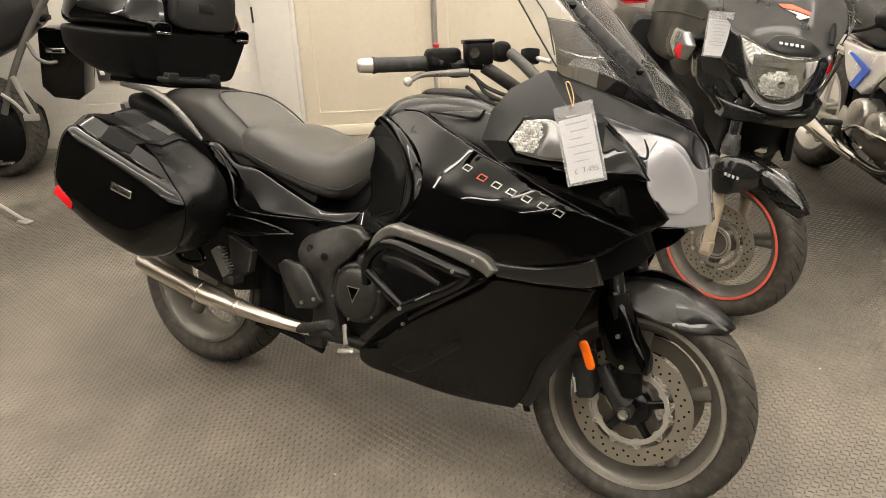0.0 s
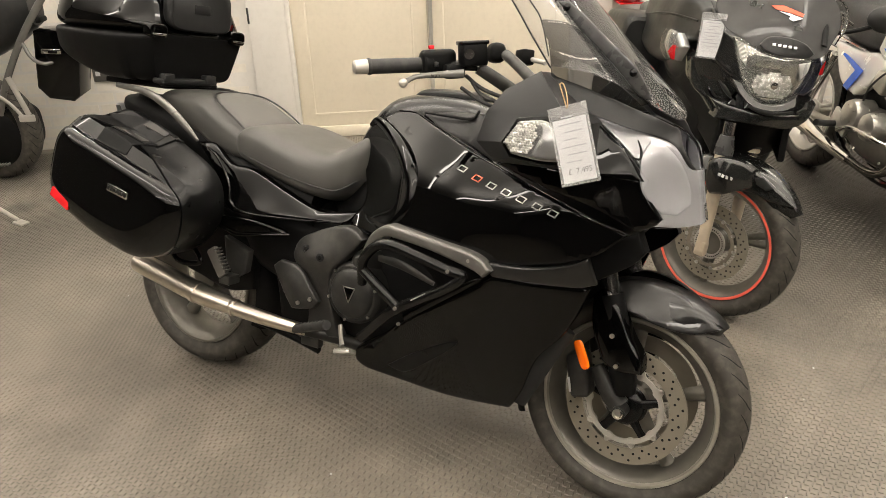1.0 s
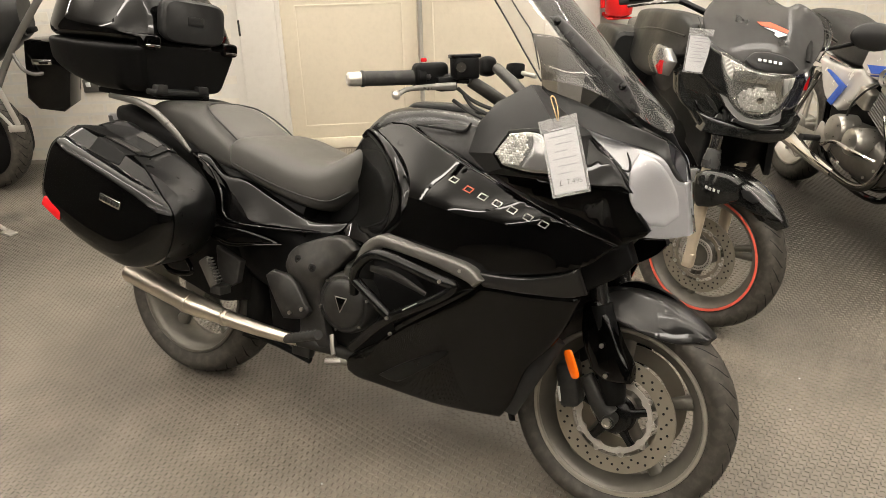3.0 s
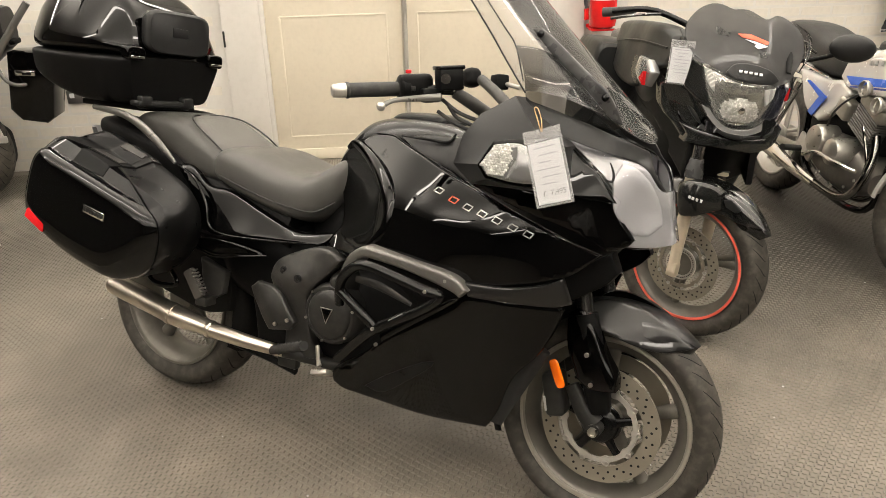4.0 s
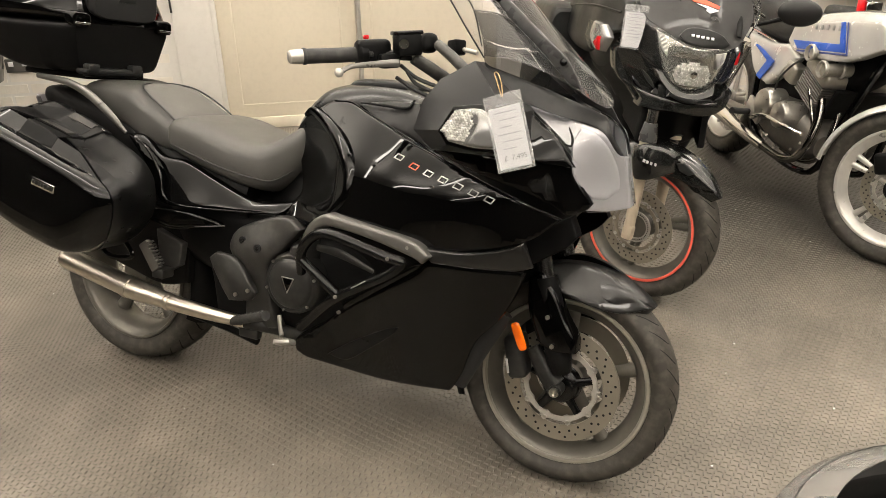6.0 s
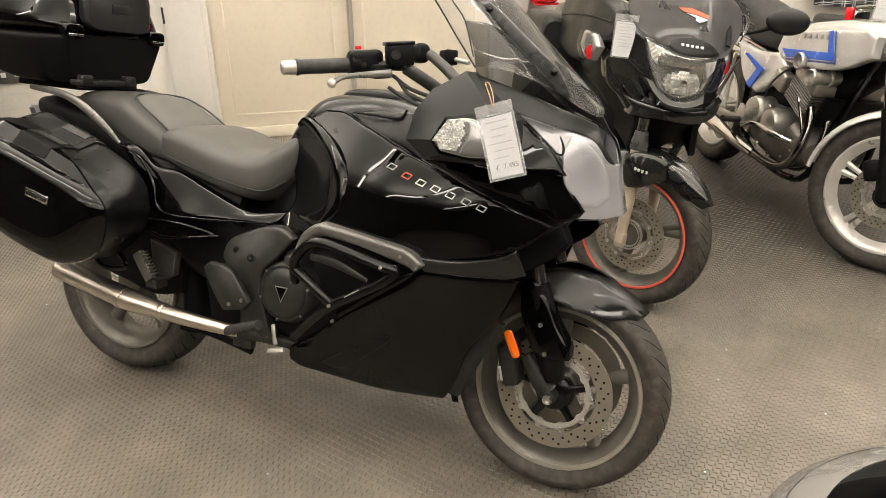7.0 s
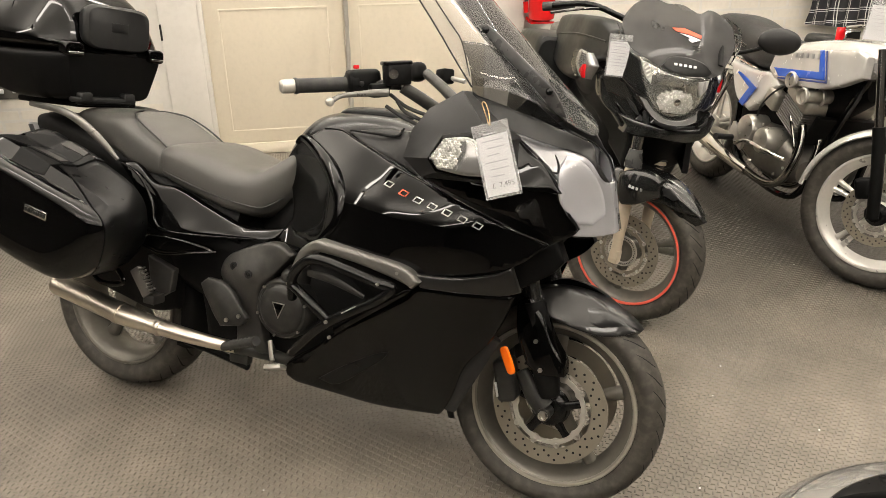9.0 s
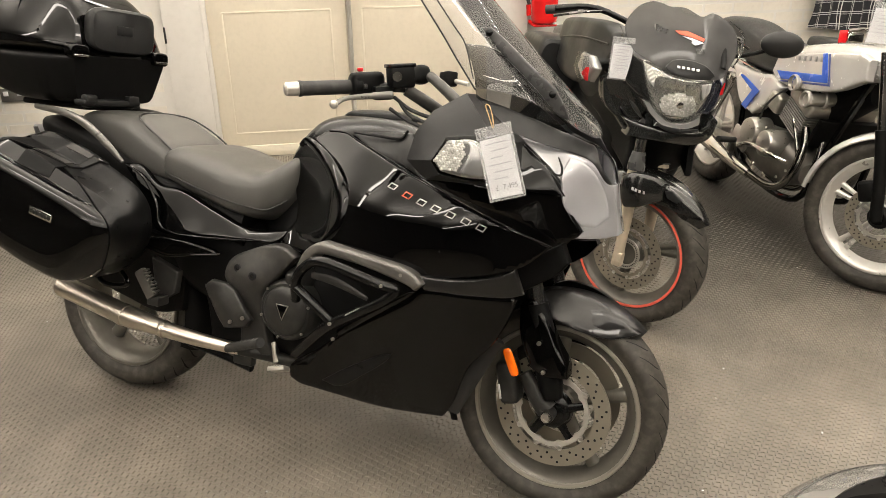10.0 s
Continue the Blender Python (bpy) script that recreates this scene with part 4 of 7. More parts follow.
for s in (-1, 1):
    part("seat_piping", tube([(0.246, s * 0.157, 0.81), (0.29, s * 0.182, 0.802), (0.38, s * 0.194, 0.782), (0.49, s * 0.193, 0.757), (0.58, s * 0.179, 0.741), (0.64, s * 0.158, 0.738), (0.69, s * 0.128, 0.77)], 0.0022, 8, 6), VINYL_BLACK, tour)
    part("inlay_seam", tube([(0.262, s * 0.139, 0.868), (0.21, s * 0.139, 0.902), (0.15, s * 0.133, 0.934), (0.10, s * 0.112, 0.957), (0.06, s * 0.065, 0.9665), (0.050, 0, 0.968)], 0.003, 8, 6), VINYL_BLACK, tour)
part("subframe", body([(0.20, 0.10, 0.46, 0.70, 3), (0.32, 0.16, 0.42, 0.70, 3), (0.5, 0.16, 0.36, 0.70, 3), (0.62, 0.14, 0.3, 0.66, 3)]), MATT, tour)
part("tail_unit", body([(-0.42, 0.05, 0.86, 0.92, 2.6), (-0.3, 0.1, 0.80, 0.93, 2.6), (0.0, 0.16, 0.72, 0.90, 3), (0.3, 0.17, 0.62, 0.80, 3), (0.55, 0.16, 0.58, 0.74, 3)]), MATT, tour)

# exhaust
part("silencer", tube([(0.205, -0.278, 0.356), (0.10, -0.281, 0.376), (0.02, -0.284, 0.391), (-0.045, -0.287, 0.403)], [0.0335, 0.034, 0.034, 0.0335], 32, 6), STEEL, tour, "polished steel silencer")
part("silencer_end", tube([(-0.043, -0.287, 0.4025), (-0.055, -0.2875, 0.405), (-0.062, -0.288, 0.4065)], [0.033, 0.031, 0.024], 28, 4), STEEL, tour)
part("silencer_band", tube([(0.196, -0.2785, 0.358), (0.205, -0.278, 0.356), (0.214, -0.2775, 0.354)], [0.0355, 0.036, 0.0355], 32, 2), STEEL, tour)
part("exhaust_cone", tube([(0.352, -0.263, 0.335), (0.30, -0.268, 0.343), (0.25, -0.273, 0.349), (0.209, -0.277, 0.355)], [0.0245, 0.029, 0.0335, 0.034], 32, 4), STEEL, tour)
part("pipe_clamp", tube([(0.344, -0.2635, 0.336), (0.352, -0.263, 0.335), (0.360, -0.2625, 0.334)], [0.0265, 0.028, 0.0265], 28, 2), STEEL, tour)
part("exhaust_pipe", tube([(0.615, -0.228, 0.317), (0.55, -0.24, 0.320), (0.46, -0.25, 0.325), (0.354, -0.263, 0.335)], [0.018, 0.019, 0.022, 0.0245], 28, 6), STEEL, tour)

part("link_pipe", tube([(0.82, -0.12, 0.27), (0.72, -0.18, 0.30), (0.61, -0.229, 0.3175)], 0.0185, 16, 5), CAST, tour)

# frame trim and crash bars
panel("fairing_trim", [(0.856, -0.320, 0.621), (0.884, -0.325, 0.675), (0.931, -0.330, 0.709), (0.970, -0.332, 0.710), (1.086, -0.335, 0.700), (1.200, -0.340, 0.685), (1.247, -0.340, 0.654), (1.224, -0.340, 0.632), (1.192, -0.338, 0.645), (1.072, -0.335, 0.669), (0.959, -0.330, 0.680), (0.925, -0.328, 0.673), (0.902, -0.325, 0.650), (0.881, -0.320, 0.621)], TRIM, tour, "silver grey fairing trim", thick=0.05, lip=0.009, step=0.010, shift=0.007)
panel("fairing_trim", [(1.222, -0.335, 0.630), (1.245, -0.335, 0.651), (1.203, -0.330, 0.610), (1.091, -0.315, 0.528), (0.987, -0.295, 0.452), (0.975, -0.295, 0.471), (1.089, -0.315, 0.551), (1.191, -0.330, 0.619)], GLOSS, tour, thick=0.05, lip=0.005)
for s in (1, -1):
    part("crash_bar", tube([(x, s * y, z) for x, y, z in [(0.870, -0.330, 0.542), (0.889, -0.360, 0.610), (0.931, -0.370, 0.658), (0.981, -0.375, 0.672), (1.065, -0.375, 0.658), (1.146, -0.375, 0.642), (1.185, -0.370, 0.633), (1.148, -0.370, 0.596), (1.070, -0.365, 0.549), (0.981, -0.350, 0.491), (0.856, -0.300, 0.376)]], 0.0135, 14, 6), BARBLACK, tour, "black tubular crash bar")
    part("crash_bar", tube([(x, s * y, z) for x, y, z in [(0.884, -0.350, 0.583), (0.947, -0.360, 0.550), (1.010, -0.355, 0.506)]], 0.0135, 14, 6), BARBLACK, tour)
    part("inner_bar", tube([(x, s * y, z) for x, y, z in [(0.891, -0.290, 0.607), (0.973, -0.300, 0.604), (1.071, -0.300, 0.575)]], [0.009, 0.012, 0.006], 10, 5, flat=0.4), FRAMEG, tour)

# engine
part("engine", body([(0.55, 0.10, 0.28, 0.5, 3), (0.68, 0.19, 0.28, 0.60, 3.5), (0.85, 0.2, 0.28, 0.64, 4), (1.05, 0.2, 0.28, 0.64, 4), (1.16, 0.16, 0.34, 0.6, 3)]), MATT, tour)
part("clutch_cover", lathe([(0, -0.268), (0.045, -0.267), (0.064, -0.263), (0.070, -0.258), (0.072, -0.254), (0.080, -0.254), (0.086, -0.249), (0.09, -0.235), (0.092, -0.15)], 48, (0.785, 0, 0.475)), CAST, tour, "dark cast clutch cover")
part("cover_lobe", body([(0.75, 0.20, 0.52, 0.585, 3), (0.775, 0.247, 0.52, 0.600, 4), (0.815, 0.25, 0.52, 0.605, 4), (0.84, 0.2, 0.52, 0.59, 3)], 32, 4), CAST, tour)

# forks and mudguard
for s in (-1, 1):
    part("fork_tube", tube([(1.535, s * 0.105, 0.40), (1.457, s * 0.105, 0.66), (1.36, s * 0.105, 0.98)], 0.024, 18, 2), DARKCHROME, tour)
    part("fork_slider", tube([(1.55, s * 0.108, 0.35), (1.535, s * 0.108, 0.40), (1.50, s * 0.108, 0.52), (1.475, s * 0.108, 0.60)], [0.026, 0.034, 0.034, 0.03], 18, 4), MATT, tour)
    part("caliper_bracket", tube([(1.462, s * 0.098, 0.40), (1.50, s * 0.1, 0.345), (1.535, s * 0.1, 0.31)], [0.02, 0.026, 0.03], 14, 4, flat=0.7), CAST, tour)
panel("fork_cover", [(1.434, -0.130, 0.593), (1.469, -0.130, 0.624), (1.506, -0.140, 0.578), (1.544, -0.145, 0.508), (1.580, -0.145, 0.456), (1.586, -0.145, 0.419), (1.526, -0.145, 0.411), (1.482, -0.145, 0.432), (1.446, -0.140, 0.511)], GLOSS, tour, thick=0.05, lip=0.012)


def mudguard(centre, r, a0, a1, half, drop, mat, parent, name="mudguard", n=24, m=9):
    c = Vector(centre)
    rings = []
    for k in range(n + 1):
        t = k / n
        a = radians(a0 + (a1 - a0) * t)
        w = half * (0.25 + 0.75 * min(1, t / 0.35) ** 0.55)
        row = []
        for j in range(m):
            s = -1 + 2 * j / (m - 1)
            rr = r - drop * abs(s) ** 3
            row.append(c + Vector((rr * math.cos(a), w * math.sin(s * 1.35) / math.sin(1.35), rr * math.sin(a))))
        for j in range(m):
            s = 1 - 2 * j / (m - 1)
            rr = r - 0.005 - drop * abs(s) ** 3
            row.append(c + Vector((rr * math.cos(a), (w - 0.004) * math.sin(s * 1.35) / math.sin(1.35), rr * math.sin(a))))
        rings.append(row)
    return part(name, loft(rings), mat, parent)


panel("mudguard_side", [(1.429, -0.085, 0.565), (1.461, -0.080, 0.608), (1.501, -0.075, 0.634), (1.552, -0.065, 0.639), (1.616, -0.055, 0.624), (1.682, -0.045, 0.588), (1.741, -0.025, 0.549), (1.708, -0.065, 0.538), (1.666, -0.085, 0.531), (1.597, -0.100, 0.541), (1.523, -0.105, 0.561), (1.477, -0.100, 0.566)], FLAKE, tour, "dark grey front mudguard", bulge=[(1.56, -0.092, 0.595), (1.62, -0.083, 0.58)], lip=0.004, step=0.011, thick=0.02, smooth=0.02)
mudguard(FW, 0.328, 50, 106, 0.082, 0.05, FLAKE, tour)
mudguard(FW, 0.325, 108, 200, 0.07, 0.03, MATT, tour)
mudguard(RW, 0.345, 175, -20, 0.105, 0.05, MATT, tour, "rear_hugger")

# handlebar
part("handlebar", tube([(0.90, -0.40, 1.1), (1.0, -0.30, 1.118), (1.11, -0.25, 1.125)], 0.012, 12, 4), BARBLACK, tour)
part("handlebar_riser", tube([(1.113, -0.250, 1.121), (1.153, -0.220, 1.096), (1.195, -0.170, 1.063)], [0.0155, 0.0165, 0.0165], 14, 4), FRAMEG, tour)
part("handlebar_riser", tube([(0.989, 0.160, 1.167), (1.066, 0.100, 1.133), (1.148, 0.040, 1.089)], [0.0155, 0.0165, 0.0165], 14, 4), FRAMEG, tour)
part("grip", rod((0.895, -0.405, 1.10), (0.985, -0.305, 1.116), 0.018, 20), GRIP, tour)
part("grip_flange", lathe([(0.02, 0.0), (0.026, 0.004), (0.026, 0.01), (0.02, 0.014)], 24, axis="x"), GRIP, tour).matrix_basis = Matrix.Translation((0.982, -0.308, 1.1155)) @ pose(0, 0, 0, 0, -8, 48)
c0, c1, c2 = [Vector(p) for p in [(0.936, 0.200, 1.171), (1.031, 0.200, 1.164), (1.108, 0.180, 1.153)]]
part("far_switch_gear", box((0.06, 0.05, 0.06), Matrix.Translation(c0) @ pose(0, 0, 0, 0, -5, -40), 0.02, seg=4), MATT, tour)
part("far_reservoir", box((0.055, 0.04, 0.045), Matrix.Translation(c1) @ pose(0, 0, 0, 0, -5, -40), 0.006), MATT, tour)
part("far_lever", rod(c1, c2, 0.007, 10), SILVER, tour)

# luggage
def patch(name, tree, quad, s, mat, parent, lift, n=22):
    """A thin pad that follows a surface, over a four-cornered plan."""
    a, b_, c, d_ = [Vector((x, s * y)) for x, y in quad]
    bm = bmesh.new()
    g = []
    for i in range(n + 1):
        row = []
        for j in range(n + 1):
            p = a.lerp(b_, i / n).lerp(d_.lerp(c, i / n), j / n)
            hit = tree.ray_cast(Vector((p.x, p.y, 1.2)), Vector((0, 0, -1)))[0]
            row.append(bm.verts.new((p.x, p.y, hit.z + lift)) if hit else None)
        g.append(row)
    for i in range(n):
        for j in range(n):
            q = (g[i][j], g[i + 1][j], g[i + 1][j + 1], g[i][j + 1])
            if None not in q:
                bm.faces.new(q)
    ext = bmesh.ops.extrude_face_region(bm, geom=list(bm.faces))["geom"]
    bmesh.ops.translate(bm, verts=[v for v in ext if isinstance(v, bmesh.types.BMVert)], vec=(0, 0, -0.006))
    return part(name, bm, mat, parent)


def pannier(s):
    base = [(-0.20, 0.62), (-0.205, 0.79), (-0.12, 0.895), (0.02, 0.858), (0.14, 0.812), (0.25, 0.758), (0.30, 0.69), (0.285, 0.58), (0.17, 0.485), (0.0, 0.51), (-0.12, 0.555)]
    mid = [(-0.245, 0.62), (-0.232, 0.785), (-0.165, 0.872), (-0.05, 0.852), (0.12, 0.795), (0.265, 0.742), (0.325, 0.69), (0.305, 0.585), (0.175, 0.485), (0.03, 0.495), (-0.13, 0.548)]
    out = [(-0.252, 0.632), (-0.235, 0.765), (-0.185, 0.84), (-0.10, 0.825), (0.1, 0.768), (0.255, 0.718), (0.325, 0.675), (0.30, 0.595), (0.175, 0.49), (0.04, 0.50), (-0.132, 0.556)]
    rows = []
    cx, cz = 0.04, 0.68
    for y, src, k in ((0.26, base, 0.97), (0.29, base, 1), (0.34, mid, 0.995), (0.385, mid, 1.0), (0.415, mid, 0.99), (0.438, out, 0.995), (0.456, out, 0.972), (0.469, out, 0.935), (0.478, out, 0.875), (0.484, out, 0.76), (0.487, out, 0.55), (0.488, out, 0.2)):
        rows.append(catmull([(cx + (x - cx) * k, s * y, cz + (z - cz) * k) for x, z in src], 8, True))
    bm = loft(rows)
    lid, top = bm.copy(), bm.copy()
    n = Vector((0.31, -s * 0.94, 0.126)).normalized()
    p0 = Vector((0.29, s * 0.44, 0.667))
    for b, out_, in_ in ((bm, False, True), (lid, True, False)):
        bmesh.ops.bisect_plane(b, geom=list(b.verts) + list(b.edges) + list(b.faces), plane_co=p0 + n * (0.002 if in_ else -0.002), plane_no=n, clear_outer=out_, clear_inner=in_)
        bmesh.ops.holes_fill(b, edges=[e for e in b.edges if len(e.link_faces) == 1])
    ob = part("pannier", bm, CASEP, tour, "black hard pannier")
    ld = part("pannier_lid", lid, GLOSS, ob, "glossy black pannier lid")
    tree = BVHTree.FromBMesh(top)
    patch("lid_pad", tree, [(-0.146, 0.425), (-0.119, 0.327), (0.013, 0.275), (-0.033, 0.379)], s, MATT, ob, 0.003)
    patch("lid_pad", tree, [(-0.057, 0.445), (-0.034, 0.394), (0.084, 0.365), (0.073, 0.435)], s, MATT, ob, 0.003)
    handle = patch("handle_plate", tree, [(-0.038, 0.401), (0.006, 0.262), (0.125, 0.262), (0.087, 0.376)], s, CASEP, ob, 0.006)
    patch("handle_slot", tree, [(-0.021, 0.394), (-0.014, 0.371), (0.074, 0.352), (0.074, 0.378)], s, FRAMEG, handle, 0.009)
    patch("handle_slot", tree, [(-0.001, 0.313), (0.005, 0.290), (0.090, 0.280), (0.088, 0.306)], s, FRAMEG, handle, 0.009)
    patch("handle_well", tree, [(-0.008, 0.366), (0.0, 0.318), (0.088, 0.311), (0.080, 0.348)], s, GROOVE, handle, 0.0075)
    part("case_bracket", tube([(0.030, s * 0.25, 0.500), (0.106, s * 0.27, 0.442), (0.194, s * 0.27, 0.447), (0.206, s * 0.27, 0.468), (0.133, s * 0.25, 0.510)], 0.009, 12, 5, flat=0.6), GLOSS, ob)
    part("pannier_lock", rod((0.099, s * 0.272, 0.81), (0.099, s * 0.27, 0.833), 0.011, 16), CHROME, ob)
    bd = part("pannier_badge", box((0.088, 0.006, 0.024), pose(0.10, s * 0.488, 0.682, 0, 11, 0), 0.003), CHROME, ob, "chrome badge")
    for k in range(7):
        part("badge_shape", box((0.007, 0.002, 0.012), pose(0.066 + k * 0.0115, s * 0.4915, 0.6888 - k * 0.0022, 0, 11, 0), 0.001), CAST, bd)
    part("rear_reflector", box((0.088, 0.012, 0.032), pose(-0.172, s * 0.4805, 0.618, 0, 27, s * -2), 0.004), RED, ob, "red reflector")
    return ob


for s in (-1, 1):
    pannier(s)
tb = part("top_box", body([(-0.655, 0.10, 1.10, 1.15, 4), (-0.62, 0.18, 1.065, 1.148, 6), (-0.5, 0.235, 1.02, 1.143, 8), (-0.35, 0.255, 0.985, 1.14, 9), (-0.2, 0.25, 0.982, 1.14, 9), (-0.125, 0.222, 0.985, 1.14, 9), (-0.095, 0.2, 0.99, 1.14, 9)], 48), MATT, tour, "black top box")
for v in tb.data.vertices:
    k = max(0.0, (1.14 - v.co.z) / 0.155)
    v.co.y *= 1 - 0.2 * k
    v.co.x += -0.03 * k if v.co.x > -0.2 else 0
lid = part("top_box_lid", body([(-0.65, 0.10, 1.145, 1.25, 3), (-0.615, 0.18, 1.142, 1.31, 5), (-0.5, 0.235, 1.138, 1.37, 6), (-0.35, 0.255, 1.135, 1.385, 6), (-0.2, 0.25, 1.135, 1.37, 6), (-0.13, 0.222, 1.135, 1.32, 6), (-0.105, 0.19, 1.135, 1.27, 5)], 64, 6), GLOSS, tb, "glossy black lid")
for v in lid.data.vertices:
    k = max(0.0, (v.co.z - 1.15) / 0.235)
    v.co.y *= 1 - 0.42 * k ** 1.3
    v.co.x -= 0.06 * k if v.co.x > -0.3 else 0
part("backrest_pad", body([(-0.12, 0.135, 1.165, 1.29, 5), (-0.095, 0.14, 1.155, 1.30, 5), (-0.083, 0.13, 1.16, 1.29, 5)], 40), SATIN, tb)
for y in (-0.185, 0.165):
    lt = part("latch", body([(-0.115, 0.034, 1.13, 1.175, 4), (-0.085, 0.036, 1.125, 1.172, 4), (-0.08, 0.03, 1.13, 1.165, 4)], 24), GLOSS, tb)
    bmesh_y = lt.data
    bmesh_y.transform(Matrix.Translation((0, y, 0)))
    part("latch_plate", box((0.006, 0.055, 0.008), pose(-0.078, y, 1.137), 0.002), CHROME, lt)
part("badge_shape", box((0.003, 0.07, 0.03), pose(-0.0825, 0, 1.23), 0.001), SATIN, tb)
part("clamp_bar", box((0.05, 0.24, 0.018), pose(-0.095, -0.06, 0.99), 0.006), SATIN, tb)
for y in (-0.15, 0.03):
    part("clamp_tab", box((0.03, 0.045, 0.03), pose(-0.082, y, 1.0), 0.006), SATIN, tb)

# windscreen: a clear curved sheet
def screen(parent, base_c, base_s, top_c, top_s, mat, name="windscreen", n=14, m=24, thick=0.003):
    rings = []
    for layer in (0, 1):
        for k in range(n + 1):
            t = k / n if layer == 0 else 1 - k / n
            c = Vector(base_c).lerp(Vector(top_c), t) - Vector((thick * layer, 0, 0))
            e = Vector(base_s).lerp(Vector(top_s), t) - Vector((thick * layer, 0, 0))
            row = []
            for j in range(m + 1):
                f = -math.pi / 2 + math.pi * j / m
                row.append((e.x + (c.x - e.x) * math.cos(f) ** 0.8 if abs(f) < 1.57 else e.x, -e.y * math.sin(f), c.z + (e.z - c.z) * math.sin(f) ** 2))
            rings.append(row)
    ob = part(name, loft(rings, cap=False, closed=False), mat, parent, "clear touring windscreen")
    ob.visible_shadow = False
    return ob


ws = screen(tour, (1.56, 0, 1.04), (1.312, -0.28, 1.139), (1.06, 0, 1.54), (1.03, -0.215, 1.45), CLEARSCREEN)
for s in (1, -1):
    part("screen_edge", tube([(x, s * y, z) for x, y, z in [(1.312, -0.280, 1.135), (1.248, -0.265, 1.207), (1.187, -0.250, 1.278)]] + [(1.03, s * -0.215, 1.45)], 0.0022, 6, 3), SATIN, ws)
part("screen_edge", tube([(1.30, -0.27, 1.16), (1.268, -0.262, 1.24), (1.225, -0.245, 1.285), (1.1, -0.22, 1.42)], 0.0018, 6, 3), SATIN, ws)

# grab rails and rack
for s in (1, -1):
    part("grab_rail", tube([(x, s * y, z) for x, y, z in [(0.116, -0.200, 0.820), (0.052, -0.205, 0.872), (-0.039, -0.205, 0.925), (-0.134, -0.200, 0.952), (-0.303, -0.170, 0.960)]], [0.006, 0.0125, 0.014, 0.012, 0.009], 12, 6, flat=0.7), GRAB, tour, "silver grey grab rail")
part("luggage_rack", box((0.30, 0.24, 0.02), pose(-0.28, 0, 0.972), 0.006), MATT, tour)
part("rack_clamp", box((0.05, 0.20, 0.03), pose(-0.125, -0.03, 0.985), 0.008), SATIN, tour)

# controls
part("brake_lever", tube([(0.984, -0.380, 1.070), (1.006, -0.360, 1.087), (1.058, -0.330, 1.098), (1.102, -0.300, 1.105)], [0.008, 0.006, 0.008, 0.01], 10, 5, flat=0.6), GRAB, tour)
part("lever_tip", ball(0.0115, [(0.984, -0.380, 1.070), (1.006, -0.360, 1.087), (1.058, -0.330, 1.098), (1.102, -0.300, 1.105)][0]), SILVER, tour)
part("bar_end", lathe([(0.0, -0.019), (0.012, -0.018), (0.0165, -0.014), (0.0175, 0.004), (0.0175, 0.016), (0.014, 0.019)], 28, axis="x"), SILVER, tour, "silver bar end weight").matrix_basis = Matrix.Translation((0.884, -0.417, 1.098)) @ pose(0, 0, 0, 0, -8, 48)
part("bar_end_ring", lathe([(0.0195, -0.004), (0.0205, 0.0), (0.0195, 0.004)], 28, axis="x"), GRIP, tour).matrix_basis = Matrix.Translation((0.898, -0.402, 1.1005)) @ pose(0, 0, 0, 0, -8, 48)
part("switch_gear", box((0.085, 0.05, 0.062), pose(1.02, -0.285, 1.125, 0, -8, 48), 0.014, seg=3), MATT, tour)
part("throttle_clamp", lathe([(0.03, -0.012), (0.033, -0.008), (0.033, 0.008), (0.03, 0.012)], 24, axis="x"), MATT, tour).matrix_basis = Matrix.Translation((0.998, -0.302, 1.119)) @ pose(0, 0, 0, 0, -8, 48)
part("switch_button", box((0.012, 0.01, 0.012), pose(1.03, -0.312, 1.12, 0, -8, 48), 0.003), CAST, tour)
part("stop_switch", box((0.014, 0.014, 0.01), pose(1.005, -0.30, 1.160, 0, -8, 48), 0.003), RED, tour)
part("brake_perch", box((0.05, 0.04, 0.035), pose(1.065, -0.285, 1.108, 0, -8, 48), 0.008), MATT, tour)
part("reservoir_cap", box((0.068, 0.054, 0.01), pose(1.101, -0.27, 1.178, 0, -8, 48), 0.003), BARBLACK, tour)
part("brake_reservoir", box((0.062, 0.048, 0.052), pose(1.105, -0.27, 1.15, 0, -8, 48), 0.006), MATT, tour)
part("sight_glass", rod((1.108, -0.295, 1.15), (1.112, -0.301, 1.15), 0.012, 20), CHROME, tour)
for k, (dz, dx) in enumerate(((0.0, 0.0), (-0.015, 0.02), (-0.03, -0.01))):
    part("cable", tube([(1.08 + dx, -0.25, 1.10 + dz), (1.13, -0.24, 1.07 + dz), (1.2, -0.2, 1.05 + dz), (1.26, -0.12, 1.04)], 0.005, 8, 5), GRIP, tour)
# feet: pedal, rests
part("brake_pedal", tube([(0.748, -0.248, 0.372), (0.762, -0.262, 0.345), (0.778, -0.275, 0.325)], [0.008, 0.007, 0.009], 10, 5, flat=0.6), CAST_LIGHT, tour)
pad = part("pedal_pad", box((0.058, 0.034, 0.012), pose(0.795, -0.285, 0.312, -25, -15, 0), 0.003), SILVER, tour)
for k in range(6):
    part("pad_tooth", box((0.004, 0.030, 0.004), pose(0.772 + k * 0.0092, -0.287, 0.3135 + k * 0.0025, -25, -15, 0), 0.001), SILVER, pad)
part("footrest", tube([(0.579, -0.240, 0.316), (0.761, -0.330, 0.396)], 0.014, 12, 2), GRIP, tour)
